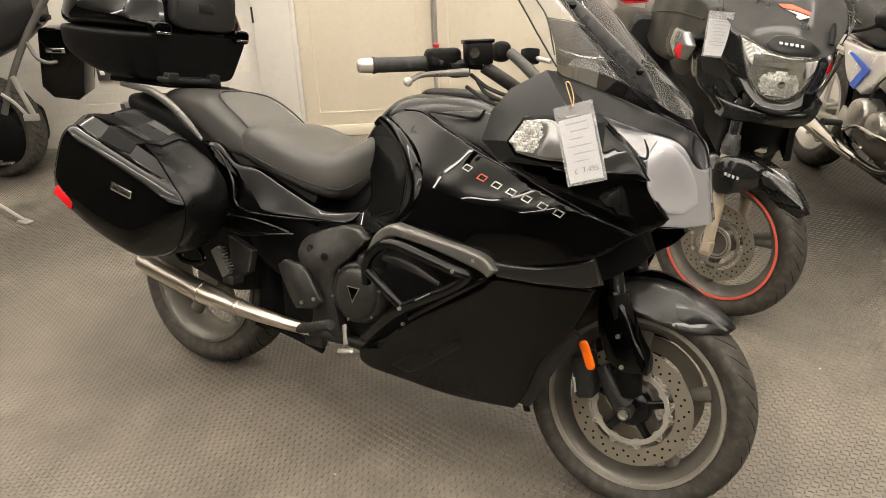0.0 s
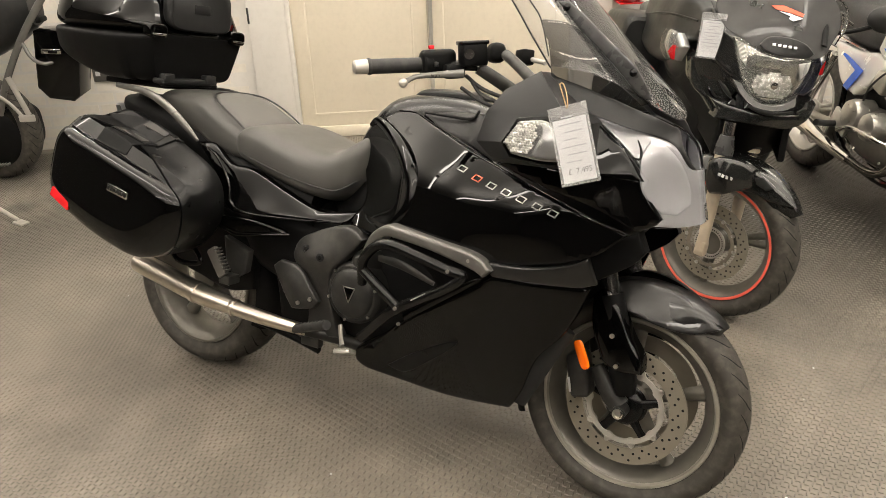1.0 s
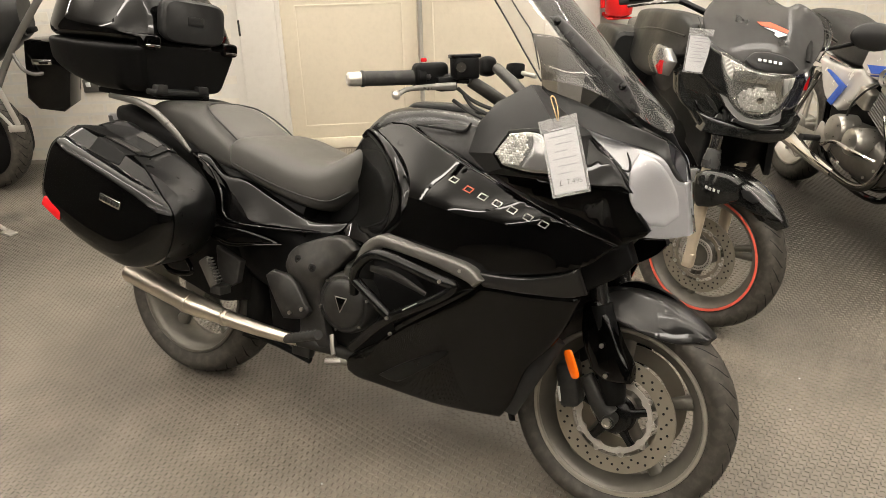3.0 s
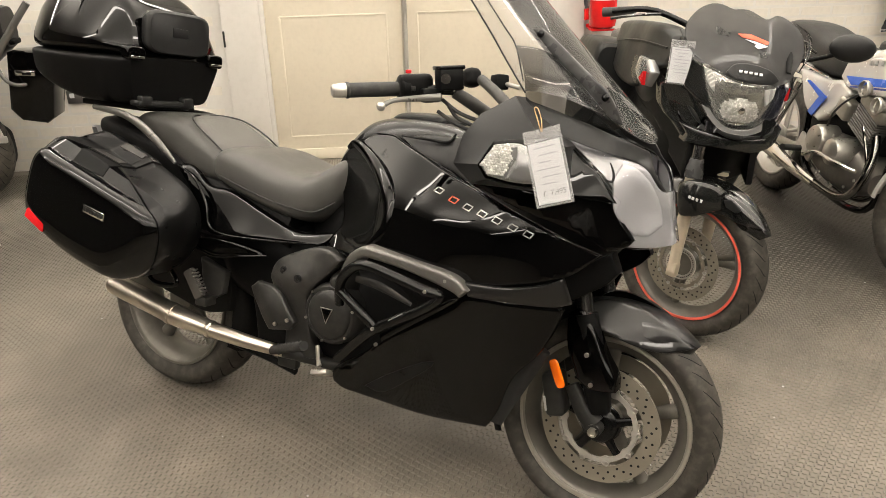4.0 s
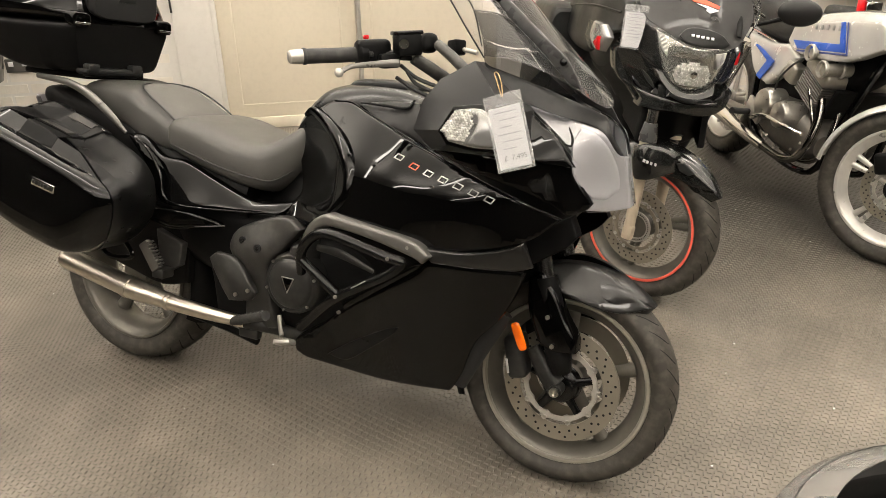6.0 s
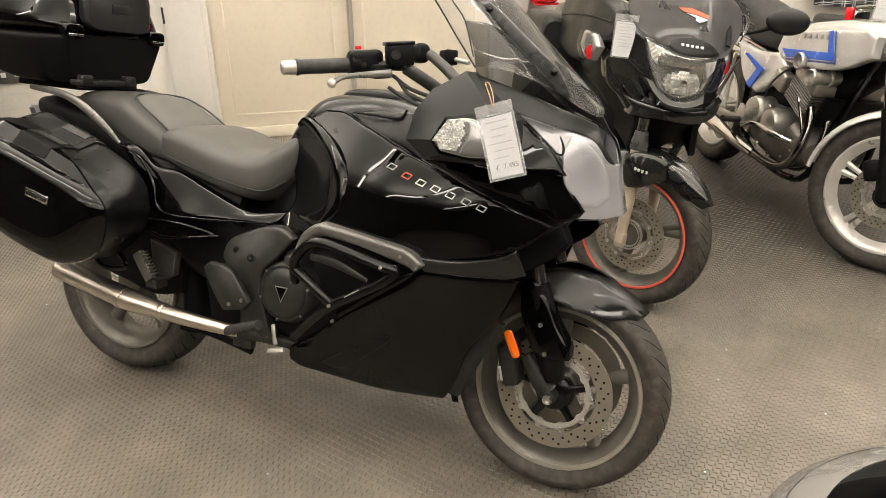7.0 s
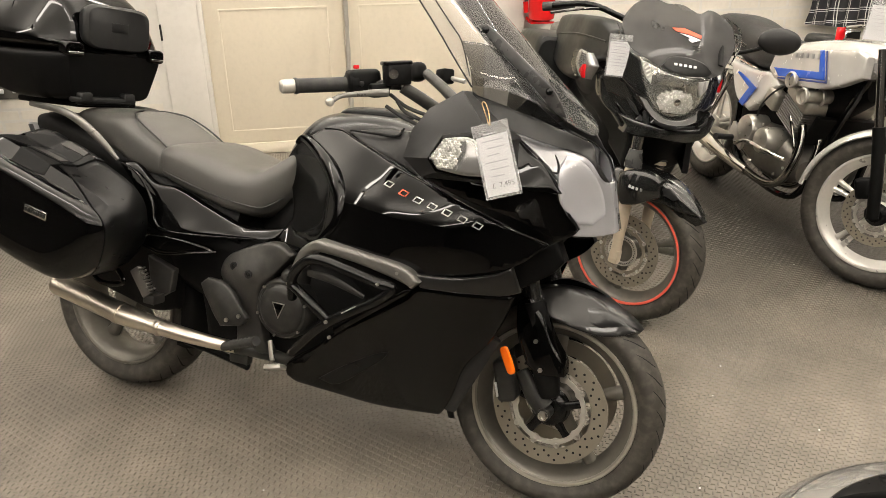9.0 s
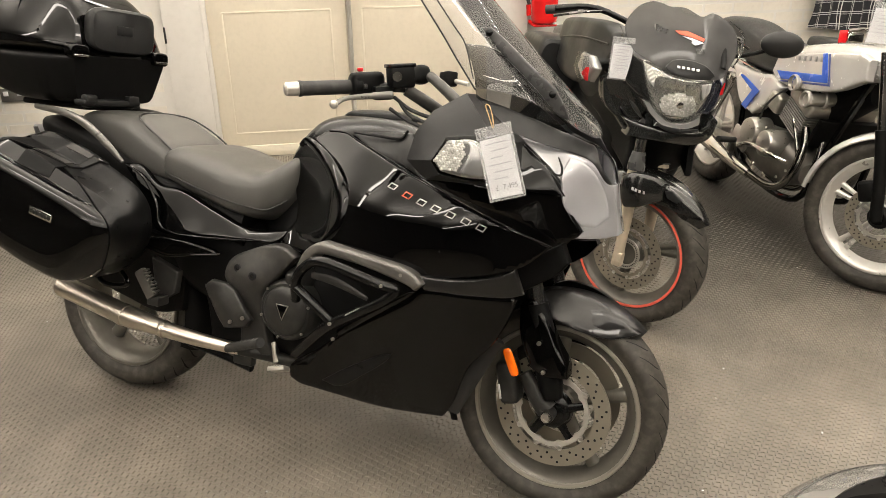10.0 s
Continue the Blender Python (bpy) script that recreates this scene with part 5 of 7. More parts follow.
for s in (-1, 1):
    pg = part("pillion_footrest", box((0.038, 0.02, 0.095), pose(0.288, s * 0.272, 0.47, 0, -35, 0), 0.006), TRIM, tour, "folded pillion footrest")
    for k in range(8):
        part("footrest_rib", box((0.01, 0.024, 0.005), pose(0.306 + (k - 3.5) * -0.006, s * 0.272, 0.482 + (k - 3.5) * 0.0086, 0, -35, 0), 0.001), TRIM, pg)
    part("footrest_pivot", box((0.045, 0.05, 0.03), pose(0.315, s * 0.25, 0.418), 0.006), CAST, tour)
part("centre_stand", tube([(0.40, -0.2, 0.284), (0.525, -0.2, 0.272), (0.64, -0.2, 0.252)], 0.011, 10, 3), MATT, tour)
part("stand_link", box((0.07, 0.03, 0.05), pose(0.62, -0.21, 0.29), 0.008), CAST, tour)
p0, p1 = [Vector(p) for p in [(1.424, -0.170, 0.479), (1.457, -0.170, 0.410)]]
part("side_reflector", tube([p0, p0.lerp(p1, 0.1), p0.lerp(p1, 0.5), p0.lerp(p1, 0.9), p1], [0.006, 0.012, 0.013, 0.012, 0.006], 14, 4, flat=0.4), ORANGE, tour, "orange side reflector")
for p in ((1.505, -0.15, 0.505), (1.525, -0.15, 0.43)):
    bolt(p, tour)
# calipers
for s in (-1, 1):
    part("brake_caliper", box((0.055, 0.07, 0.12), Matrix.Translation((1.42, s * 0.09, 0.365)) @ pose(0, 0, 0, 0, -14, 0), 0.015, seg=3), CAST, tour)

# slanted open shapes along the flank, red for one of them
for k, p in enumerate([(1.115, 0.878), (1.164, 0.862), (1.208, 0.851), (1.251, 0.842), (1.293, 0.833), (1.335, 0.823), (1.375, 0.813)]):
    yy = float(SURF["side_fairing"](np.array([p]))[0])
    slope = float(SURF["side_fairing"](np.array([(p[0], p[1] + 0.01)]))[0]) - yy
    bm = bmesh.new()
    for bar in ([(-0.0135, -0.008), (-0.0108, -0.008), (-0.0058, 0.008), (-0.0085, 0.008)], [(0.0060, -0.008), (0.0087, -0.008), (0.0137, 0.008), (0.011, 0.008)], [(-0.0093, 0.0052), (0.0131, 0.0052), (0.0137, 0.008), (-0.0085, 0.008)], [(-0.0135, -0.008), (0.0087, -0.008), (0.0094, -0.0054), (-0.0128, -0.0054)]):
        add(bm, plate(bar, -0.001, 0.001, 0))
    ob = part("lettering_shape", bm, REDP if k == 1 else DIMP, tour, smooth=False)
    ob.matrix_basis = Matrix.Translation((p[0], yy - 0.0014, p[1])) @ pose(0, 0, 0, 0, 16, -5) @ pose(0, 0, 0, -math.degrees(math.atan2(slope, 0.01)))

# round cover badge
bm = plate([(-0.017, 0.0165), (0.017, 0.0165), (0, -0.022)], -0.2705, -0.266, 0.0008)
bmesh.ops.translate(bm, vec=(0.785, 0, 0.478), verts=bm.verts)
part("cover_badge", bm, GLOSS, tour)
bm = plate([(-0.0215, 0.019), (0.0215, 0.019), (0, -0.028)], -0.2692, -0.266, 0.0004)
bmesh.ops.translate(bm, vec=(0.785, 0, 0.478), verts=bm.verts)
part("badge_rim", bm, BOLT, tour)
for k in range(6):
    a = k * math.pi / 3 + 0.3
    bolt((0.785 + 0.082 * math.cos(a), -0.254, 0.475 + 0.082 * math.sin(a)), tour, 0.0042)


# details by the engine
for (x, z) in ((0.616, 0.572), (0.678, 0.561)):
    yy = float(SURF["frame_plate"](np.array([(x, z)]))[0])
    part("frame_hole", rod((x, yy - 0.0025, z), (x, yy + 0.01, z), 0.012, 18), GROOVE, tour)
    part("frame_bolt", rod((x, yy - 0.0040, z), (x, yy + 0.01, z), 0.0065, 6), DARKCHROME, tour)
for (x, z) in ((0.608, 0.412), (0.648, 0.430)):
    bolt((x, float(SURF["heel_guard"](np.array([(x, z)]))[0]) - 0.002, z), tour, 0.006)
vent = [(x, float(SURF["lower_fairing"](np.array([(x, z)]))[0]), z) for x, y, z in [(0.917, -0.228, 0.297), (1.001, -0.240, 0.357), (1.102, -0.255, 0.418), (1.149, -0.262, 0.437), (1.131, -0.258, 0.411), (1.062, -0.240, 0.354), (0.981, -0.226, 0.296)]]
panel("belly_vent", vent, CASEP, tour, thick=0.006, shift=0.003, lip=0.002, smooth=0.0005)
panel("inner_fairing", [(1.427, -0.200, 0.691), (1.470, -0.200, 0.730), (1.519, -0.200, 0.767), (1.543, -0.190, 0.781), (1.564, -0.190, 0.734), (1.539, -0.190, 0.701), (1.502, -0.190, 0.674), (1.457, -0.200, 0.644)], MATT, tour, thick=0.04, lip=0.004)
part("caliper_lettering", box((0.006, 0.003, 0.04), pose(1.405, -0.1265, 0.34, 0, -14, 0), 0.001), WHITEP, tour)
# rear hugger
part("inner_guard", box((0.42, 0.2, 0.30), pose(0.30, 0.0, 0.60), 0.04), MATT, tour)
# inner duct of the lower fairing
for s in (-1, 1):
    part("air_duct", tube([(1.30, s * 0.225, 0.30), (1.33, s * 0.22, 0.40), (1.38, s * 0.20, 0.52)], [0.03, 0.045, 0.05], 14, 5, flat=0.6), SATIN, tour)

for p in [(1.338, -0.262, 1.268), (1.492, -0.210, 1.140)]:
    part("screen_bolt", ball(0.009, (p[0] - 0.002, p[1] - 0.026, p[2]), squash=(1, 0.5, 1)), BARBLACK, tour)

np_ = part("number_plate", box((0.006, 0.20, 0.05), pose(-0.439, 0.04, 0.862, 0, -28, 0), 0.002), PAPER, tour)
for k in range(5):
    part("plate_bar", box((0.002, 0.018, 0.03), pose(-0.439, -0.06 + k * 0.04, 0.862, 0, -28, 0) @ pose(0.004, 0, 0), 0), INK, np_)

for p in [(1.154, -0.386, 0.642), (1.005, -0.372, 0.511), (0.993, -0.330, 0.456), (1.184, -0.342, 0.667)]:
    bolt(p, tour, 0.0048, mat=CAST_LIGHT)
p0, p1 = [Vector(p) for p in [(1.053, -0.378, 0.545), (1.095, -0.384, 0.573)]]
part("bar_marking", tube([p0, p1], 0.0016, 6, 2), DIMP, tour)
# ribs on the rider's footrest
a0, a1 = [Vector(p) for p in [(0.579, -0.240, 0.316), (0.761, -0.330, 0.396)]]
for k in range(7):
    c = a0.lerp(a1, 0.2 + k * 0.12)
    part("footrest_rib", lathe([(0.0135, -0.002), (0.0165, -0.001), (0.0165, 0.001), (0.0135, 0.002)], 14, c), GRIP, tour)


# ---- adventure motorcycle ----
BLUE = material("blue_decal", (0.02, 0.09, 0.5), 0.25, coat=0.6)
BLUE2 = material("dark_blue_decal", (0.03, 0.05, 0.2), 0.25, coat=0.6)
SILVERP = material("silver_paint", (0.55, 0.54, 0.52), 0.25, metal=0.35, coat=0.8)
GOLD = material("worn_fork_alloy", (0.56, 0.48, 0.37), 0.45, metal=0.4, dust=0.2)
REDRIM = material("red_rim_tape", (0.75, 0.12, 0.08), 0.4)
DULLCHROME = material("dulled_chrome", (0.22, 0.21, 0.195), 0.14, metal=1.0, rough_vary=0.06)
NOSEP = material("dark_grey_gloss_paint", (0.022, 0.022, 0.021), 0.2, metal=0.5, coat=0.7, vary=0.1)
LAMPGREY = material("lamp_housing_grey", (0.5, 0.49, 0.465), 0.16, metal=0.75, vary=0.2, scale=25)
RIBS = ribbed(material("ribbed_lamp_glass", (0.75, 0.74, 0.7), 0.2, metal=0.3), 60, 0.8)
BLUESHEEN = material("blue_black_gloss_paint", (0.012, 0.014, 0.03), 0.12, metal=0.4, coat=0.8)
GREYB = material("grey_body_plastic", (0.014, 0.0145, 0.014), 0.42, bump=0.1, spec=0.32)

adv = thing("adventure_motorcycle", Matrix.Translation((1.51, 1.17, 0)) @ pose(0, 0, 0, 0, 0, -60) @ pose(0, 0, 0, -8), "black adventure motorcycle with a smoked screen and red-striped front rim", "motorcycle")
ADVW = pose(0.0, -0.025, 0.302, 0, 0, 42)
w = wheel("front_wheel", (0, 0, 0), adv, 0.300, 0.118, 0.225, 0.044, ALLOY, 3, 0.022, twin=True, stripe=REDRIM)
w.matrix_basis = ADVW
d = brake_disc((0, -0.062, 0), w, 0.148, -1, carrier=DISC)
part("speed_ring", lathe([(0.062, -0.072), (0.062, -0.066), (0.045, -0.066), (0.045, -0.072)], 40, closed=True), SILVER, w)
bm = bmesh.new()
for k in range(40):
    a = 2 * math.pi * k / 40
    rod((0.053 * math.cos(a), -0.0715, 0.053 * math.sin(a)), (0.053 * math.cos(a), -0.0735, 0.053 * math.sin(a)), 0.0025, 6, bm)
part("ring_pattern", bm, GROOVE, w)
for s, x0, y0, x1, y1 in ((-1, 0.085, -0.118, 0.03, -0.112), (1, -0.06, 0.045, -0.10, 0.045)):
    a0, a1 = Vector((x0, y0, 0.285)), Vector((x1, y1, 0.76))
    part("fork_leg", tube([a0, a0.lerp(a1, 0.12), a0.lerp(a1, 0.35), a0.lerp(a1, 0.6)], [0.023, 0.02, 0.024, 0.024], 16, 4), GOLD, adv, "worn alloy fork leg")
    part("axle_clamp", box((0.042, 0.036, 0.060), Matrix.Translation(a0) @ pose(0, 0, 0.01, 0, 0, 42), 0.01), GOLD, adv)
    part("fork_sleeve", tube([a0.lerp(a1, 0.755), a0.lerp(a1, 0.82), a0.lerp(a1, 0.90)], [0.033, 0.032, 0.024], 20, 3), STRIPG, adv)
    part("fork_seal", tube([a0.lerp(a1, 0.72), a0.lerp(a1, 0.755)], 0.028, 20, 2), GOLD, adv)
    part("fork_tube", tube([a0.lerp(a1, 0.6), a1], 0.021, 16, 2), DARKCHROME, adv)
f = mudguard((0, 0, 0), 0.336, 37, 122, 0.08, 0.06, NOSEP, adv)
f.matrix_basis = ADVW
f = panel("mudguard_side", [(-0.082, -0.085, 0.307), (-0.037, -0.085, 0.335), (0.030, -0.085, 0.333), (0.116, -0.080, 0.309), (0.188, -0.065, 0.270), (0.255, -0.040, 0.227), (0.170, -0.075, 0.228), (0.114, -0.085, 0.240), (0.060, -0.090, 0.231), (0.003, -0.095, 0.197), (-0.045, -0.095, 0.192)], NOSEP, adv, thick=0.008, lip=0.006, mirror=False, bulge=[(-0.02, -0.11, 0.26), (0.05, -0.10, 0.28)], smooth=0.001)
f.matrix_basis = ADVW
f = panel("mudguard_vent", [(0.107, -0.092, 0.299), (0.130, -0.087, 0.306), (0.172, -0.072, 0.277), (0.156, -0.080, 0.264), (0.120, -0.087, 0.276)], GROOVE, adv, thick=0.006, lip=0.003, mirror=False, shift=0.006)
f.matrix_basis = ADVW
f = panel("mudguard_flank", [(-0.052, -0.146, 0.318), (-0.020, -0.150, 0.340), (0.020, -0.148, 0.350), (0.060, -0.125, 0.345), (0.100, -0.095, 0.318), (0.110, -0.095, 0.262), (0.077, -0.130, 0.246), (0.037, -0.152, 0.221), (-0.014, -0.154, 0.206), (-0.038, -0.150, 0.240)], NOSEP, adv, thick=0.03, lip=0.010, step=0.010, mirror=False, bulge=[(0.0, -0.168, 0.285), (0.03, -0.166, 0.29)], smooth=1e-3)
f.matrix_basis = ADVW
for k in range(4):
    f = part("lettering_shape", box((0.010, 0.002, 0.011), pose(0.014 + k * 0.0125, float(SURF["mudguard_flank"](np.array([(0.014 + k * 0.0125, 0.292 - k * 0.002)]))[0]) - 0.001, 0.292 - k * 0.002, 0, 8, 0), 0.0005), WHITEP, adv)
    f.matrix_basis = ADVW

# nose, headlamp and screen
FR = dict(front=True, lip=0.006)
panel("cheek", [(-0.120, -0.210, 1.106), (-0.060, -0.190, 1.057), (-0.030, -0.156, 1.035), (0.000, -0.136, 0.971), (0.020, -0.107, 0.904), (0.030, -0.090, 0.891), (0.000, -0.138, 0.909), (-0.050, -0.179, 0.940), (-0.090, -0.205, 0.975), (-0.110, -0.213, 1.039)], NOSEP, adv, "dark grey nose fairing", thick=0.05, **FR)
panel("cheek", [(-0.05, 0.168, 1.002), (-0.01, 0.129, 0.989), (0.0, 0.12, 0.935), (0.03, 0.084, 0.879), (0.02, 0.125, 0.87), (-0.03, 0.17, 0.90), (-0.07, 0.195, 0.97)], BLUESHEEN, adv, thick=0.05, **FR)
panel("wing", [(-0.170, -0.237, 0.929), (-0.150, -0.212, 0.932), (-0.110, -0.180, 0.894), (-0.070, -0.150, 0.841), (-0.040, -0.127, 0.814), (-0.050, -0.137, 0.797), (-0.100, -0.182, 0.806), (-0.150, -0.221, 0.848)], NOSEP, adv, thick=0.04, **FR)
panel("nose_shell", [(-0.17, -0.22, 0.95), (-0.09, -0.205, 0.985), (-0.03, -0.156, 1.03), (0.02, -0.05, 1.0), (0.02, 0.05, 0.995), (-0.03, 0.16, 0.99), (-0.04, 0.18, 0.88), (0.01, 0.13, 0.81), (0.05, 0.05, 0.775), (0.05, -0.05, 0.775), (0.0, -0.12, 0.79), (-0.06, -0.17, 0.82)], GLOSS, adv, thick=0.06, shift=-0.012, **FR)
panel("side_cowl", [(-0.170, -0.237, 0.929), (-0.090, -0.205, 0.975), (0.000, -0.138, 0.909), (0.020, -0.110, 0.870), (-0.010, -0.131, 0.800), (-0.030, -0.157, 0.770), (-0.100, -0.182, 0.806), (-0.150, -0.221, 0.848)], NOSEP, adv, thick=0.05, shift=-0.010, **FR)
panel("beak", [(-0.060, -0.175, 0.819), (-0.010, -0.131, 0.812), (0.050, -0.075, 0.810), (0.070, 0.004, 0.812), (0.060, 0.096, 0.815), (0.000, 0.154, 0.868), (-0.020, 0.184, 0.844), (0.030, 0.146, 0.793), (0.060, 0.073, 0.766), (0.060, -0.049, 0.767), (0.000, -0.136, 0.759), (-0.030, -0.157, 0.757), (-0.030, -0.150, 0.786)], NOSEP, adv, thick=0.06, shift=0.012, **FR)
panel("lamp_brow", [(0.02, -0.107, 0.904), (0.05, -0.073, 0.862), (0.06, -0.025, 0.846), (0.05, 0.032, 0.852), (0.03, 0.084, 0.879), (0.06, 0.08, 0.845), (0.08, 0.03, 0.828), (0.085, -0.03, 0.825), (0.07, -0.08, 0.835), (0.03, -0.12, 0.87), (0.0, -0.14, 0.905)], NOSEP, adv, thick=0.05, shift=0.014, **FR)
part("chin_slot", tube([(0.074, -0.090, 0.832), (0.092, -0.05, 0.822), (0.10, 0.0, 0.820), (0.092, 0.064, 0.829)], [0.004, 0.009, 0.009, 0.004], 12, 6, flat=0.7), GROOVE, adv)
part("chin_slot", tube([(0.079, 0.085, 0.826), (0.066, 0.112, 0.838), (0.052, 0.120, 0.858)], [0.006, 0.009, 0.004], 12, 5, flat=0.7), GROOVE, adv)
part("air_slot", tube([(-0.038, -0.166, 0.885), (-0.014, -0.143, 0.860), (0.008, -0.124, 0.836)], [0.004, 0.011, 0.004], 12, 5, flat=0.6), GROOVE, adv)
panel("fork_shroud", [(-0.10, -0.16, 0.79), (0.0, -0.10, 0.775), (0.04, 0.0, 0.765), (0.0, 0.12, 0.775), (-0.1, 0.2, 0.80), (-0.1, 0.16, 0.64), (-0.06, 0.05, 0.60), (-0.08, -0.05, 0.62), (-0.1, -0.12, 0.66)], MATT, adv, thick=0.04, shift=-0.03, **FR)
LAMPX = [(-0.030, -0.152, 1.036), (-0.010, -0.121, 1.033), (0.030, -0.066, 1.010), (0.045, -0.004, 0.997), (0.030, 0.079, 0.996), (-0.010, 0.129, 0.989), (0.000, 0.120, 0.935), (0.030, 0.084, 0.879), (0.050, 0.032, 0.852), (0.060, -0.025, 0.846), (0.050, -0.073, 0.862), (0.020, -0.107, 0.904), (0.000, -0.136, 0.971)]
panel("headlamp_housing", LAMPX, LAMPGREY, adv, front=True, thick=0.02, lip=0.008, shift=-0.006)
facets("lamp_bowl_facets", [(0.030, -0.089, 0.904), (0.040, -0.072, 0.933), (0.045, -0.025, 0.952), (0.040, 0.035, 0.940), (0.035, 0.064, 0.904), (0.045, 0.046, 0.867), (0.055, -0.014, 0.857), (0.045, -0.063, 0.866)], MIRROR, adv, 0.0075, 0.0012, 0.008, True, 3, -0.008)
facets("lamp_upper_facets", [(0.010, -0.115, 1.005), (0.040, -0.05, 0.998), (0.045, 0.02, 0.988), (0.03, 0.085, 0.985), (0.04, 0.05, 0.935), (0.045, -0.025, 0.958), (0.03, -0.095, 0.935)], LAMPGREY, adv, 0.024, 0.003, 0.009, True, 7)
panel("lamp_prism", [(-0.025, -0.148, 1.028), (-0.015, -0.125, 1.024), (0.000, -0.108, 0.989), (0.010, -0.107, 0.954), (0.000, -0.127, 0.977)], RIBS, adv, front=True, thick=0.008, lip=0.003, shift=0.008)
panel("lamp_side_patch", [(0.020, 0.065, 0.980), (-0.010, 0.120, 0.984), (0.000, 0.113, 0.950), (0.020, 0.085, 0.924)], LAMP, adv, front=True, thick=0.008, lip=0.003, shift=0.008)
for y, z in ((-0.012, 0.905),):
    part("bulb_cap", lathe([(0.0, 0.018), (0.012, 0.014), (0.017, 0.0), (0.019, -0.01)], 20, (0.052, y, z), "x"), CHROME, adv)
panel("headlamp_lens", LAMPX, GLASS, adv, "clear multi-facet headlamp", front=True, thick=0.004, lip=0.004, shift=0.022)
panel("screen", [(-0.170, -0.198, 1.156), (-0.200, -0.155, 1.204), (-0.220, -0.104, 1.228), (-0.220, -0.064, 1.229), (-0.220, -0.023, 1.219), (-0.220, 0.039, 1.220), (-0.200, 0.100, 1.198), (-0.200, 0.146, 1.214), (-0.190, 0.201, 1.192), (-0.170, 0.236, 1.157), (-0.130, 0.240, 1.096), (-0.080, 0.205, 1.042), (-0.050, 0.168, 1.002), (-0.010, 0.097, 0.992), (0.020, 0.007, 0.995), (0.020, -0.073, 1.011), (-0.010, -0.145, 1.042), (-0.060, -0.187, 1.065), (-0.120, -0.208, 1.111)], SMOKE_DARK, adv, "smoked grey windscreen", front=True, thick=0.003, lip=0.003, shift=0.014, bulge=[(-0.10, 0.02, 1.12), (-0.03, 0.02, 1.05)], corner=70)
part("screen_flare", tube([(-0.20, 0.22, 1.19), (-0.17, 0.262, 1.15), (-0.13, 0.262, 1.09), (-0.08, 0.222, 1.04)], [0.006, 0.02, 0.018, 0.006], 12, 6, flat=0.25), GLASS, adv)
for line_ in ([(-0.176, -0.076, 1.180), (-0.126, -0.074, 1.121), (-0.036, -0.088, 1.055)], [(-0.150, 0.187, 1.143), (-0.098, 0.182, 1.085), (-0.040, 0.166, 1.037)]):
    part("screen_rib", tube(line_, [0.009, 0.0125, 0.010], 12, 6, flat=0.4, up=(1, 0, 0.6)), MATT, adv)
panel("name_plate", [(0.020, -0.090, 1.030), (0.000, -0.056, 1.056), (0.000, 0.008, 1.060), (0.000, 0.073, 1.046), (-0.010, 0.117, 1.015), (0.010, 0.087, 1.0), (0.025, 0.005, 0.999), (0.030, -0.060, 1.012)], SATIN, adv, front=True, thick=0.004, lip=0.003, shift=0.020)
for k in range(5):
    part("lettering_shape", box((0.004, 0.011, 0.009), pose(0.036, -0.040 + k * 0.0185, 1.036 - k * 0.001, 0, -30, 0), 0.001), WHITEP, adv)
for name, col, pts in (("screen_sticker", REDP, [(-0.045, 0.012), (0.0, 0.016), (0.03, 0.006), (0.07, -0.008), (0.065, -0.02), (0.02, -0.008), (-0.03, 0.0)]), ("sticker_edge", WHITEP, [(-0.02, -0.006), (0.02, -0.012), (0.065, -0.026), (0.03, -0.04), (0.015, -0.03), (0.022, -0.022)])):
    part(name, plate(pts, -0.001, 0.001, 0), col, adv, smooth=False).matrix_basis = Matrix.Translation((-0.098, 0.02, 1.135)) @ pose(0, 0, 0, 0, -38, 0) @ pose(0, 0, 0, 0, 0, 90)
panel("flank_panel", [(-0.663, -0.260, 0.899), (-0.344, -0.260, 0.970), (-0.127, -0.250, 1.001), (-0.135, -0.240, 0.936), (-0.088, -0.200, 0.821), (-0.028, -0.170, 0.752), (-0.011, -0.180, 0.622), (-0.178, -0.200, 0.683), (-0.268, -0.240, 0.771), (-0.495, -0.260, 0.810)], MATT, adv, thick=0.02, lip=0.008, shift=-0.04)
panel("tank_panel", [(-0.970, -0.215, 1.030), (-0.900, -0.235, 1.062), (-0.700, -0.245, 1.092), (-0.482, -0.245, 1.116), (-0.280, -0.240, 1.125), (-0.160, -0.230, 1.105), (-0.120, -0.235, 1.050), (-0.140, -0.245, 1.000), (-0.299, -0.258, 0.955), (-0.480, -0.265, 0.852), (-0.798, -0.265, 0.868), (-0.960, -0.240, 0.925)], GREYB, adv, "dark grey tank side", thick=0.05, lip=0.02, bulge=[(-0.60, -0.275, 1.00), (-0.35, -0.270, 1.035)])
for s in (-1, 1):
    part("panel_crease", tube([(x, s * (y - 0.001), z) for x, y, z in on("tank_panel", [(-0.886, 0.975), (-0.574, 1.026), (-0.370, 1.049), (-0.180, 1.058)])], 0.0045, 8, 6), GREYB, adv)
# flanks, tank, seat
part("body_core", body([(-1.5, 0.10, 0.72, 0.92, 3), (-1.2, 0.16, 0.62, 0.90, 3), (-0.8, 0.18, 0.45, 0.86, 3), (-0.45, 0.2, 0.34, 0.98, 3), (-0.25, 0.19, 0.42, 1.0, 3), (-0.08, 0.13, 0.70, 0.98, 3)]), MATT, adv)
part("tank", body([(-0.85, 0.10, 0.78, 0.90, 2.6), (-0.75, 0.17, 0.78, 1.0, 2.8), (-0.55, 0.23, 0.76, 1.06, 2.8), (-0.38, 0.24, 0.76, 1.04, 2.8), (-0.25, 0.2, 0.8, 0.98, 2.8)]), GREYB, adv, "dark grey tank")
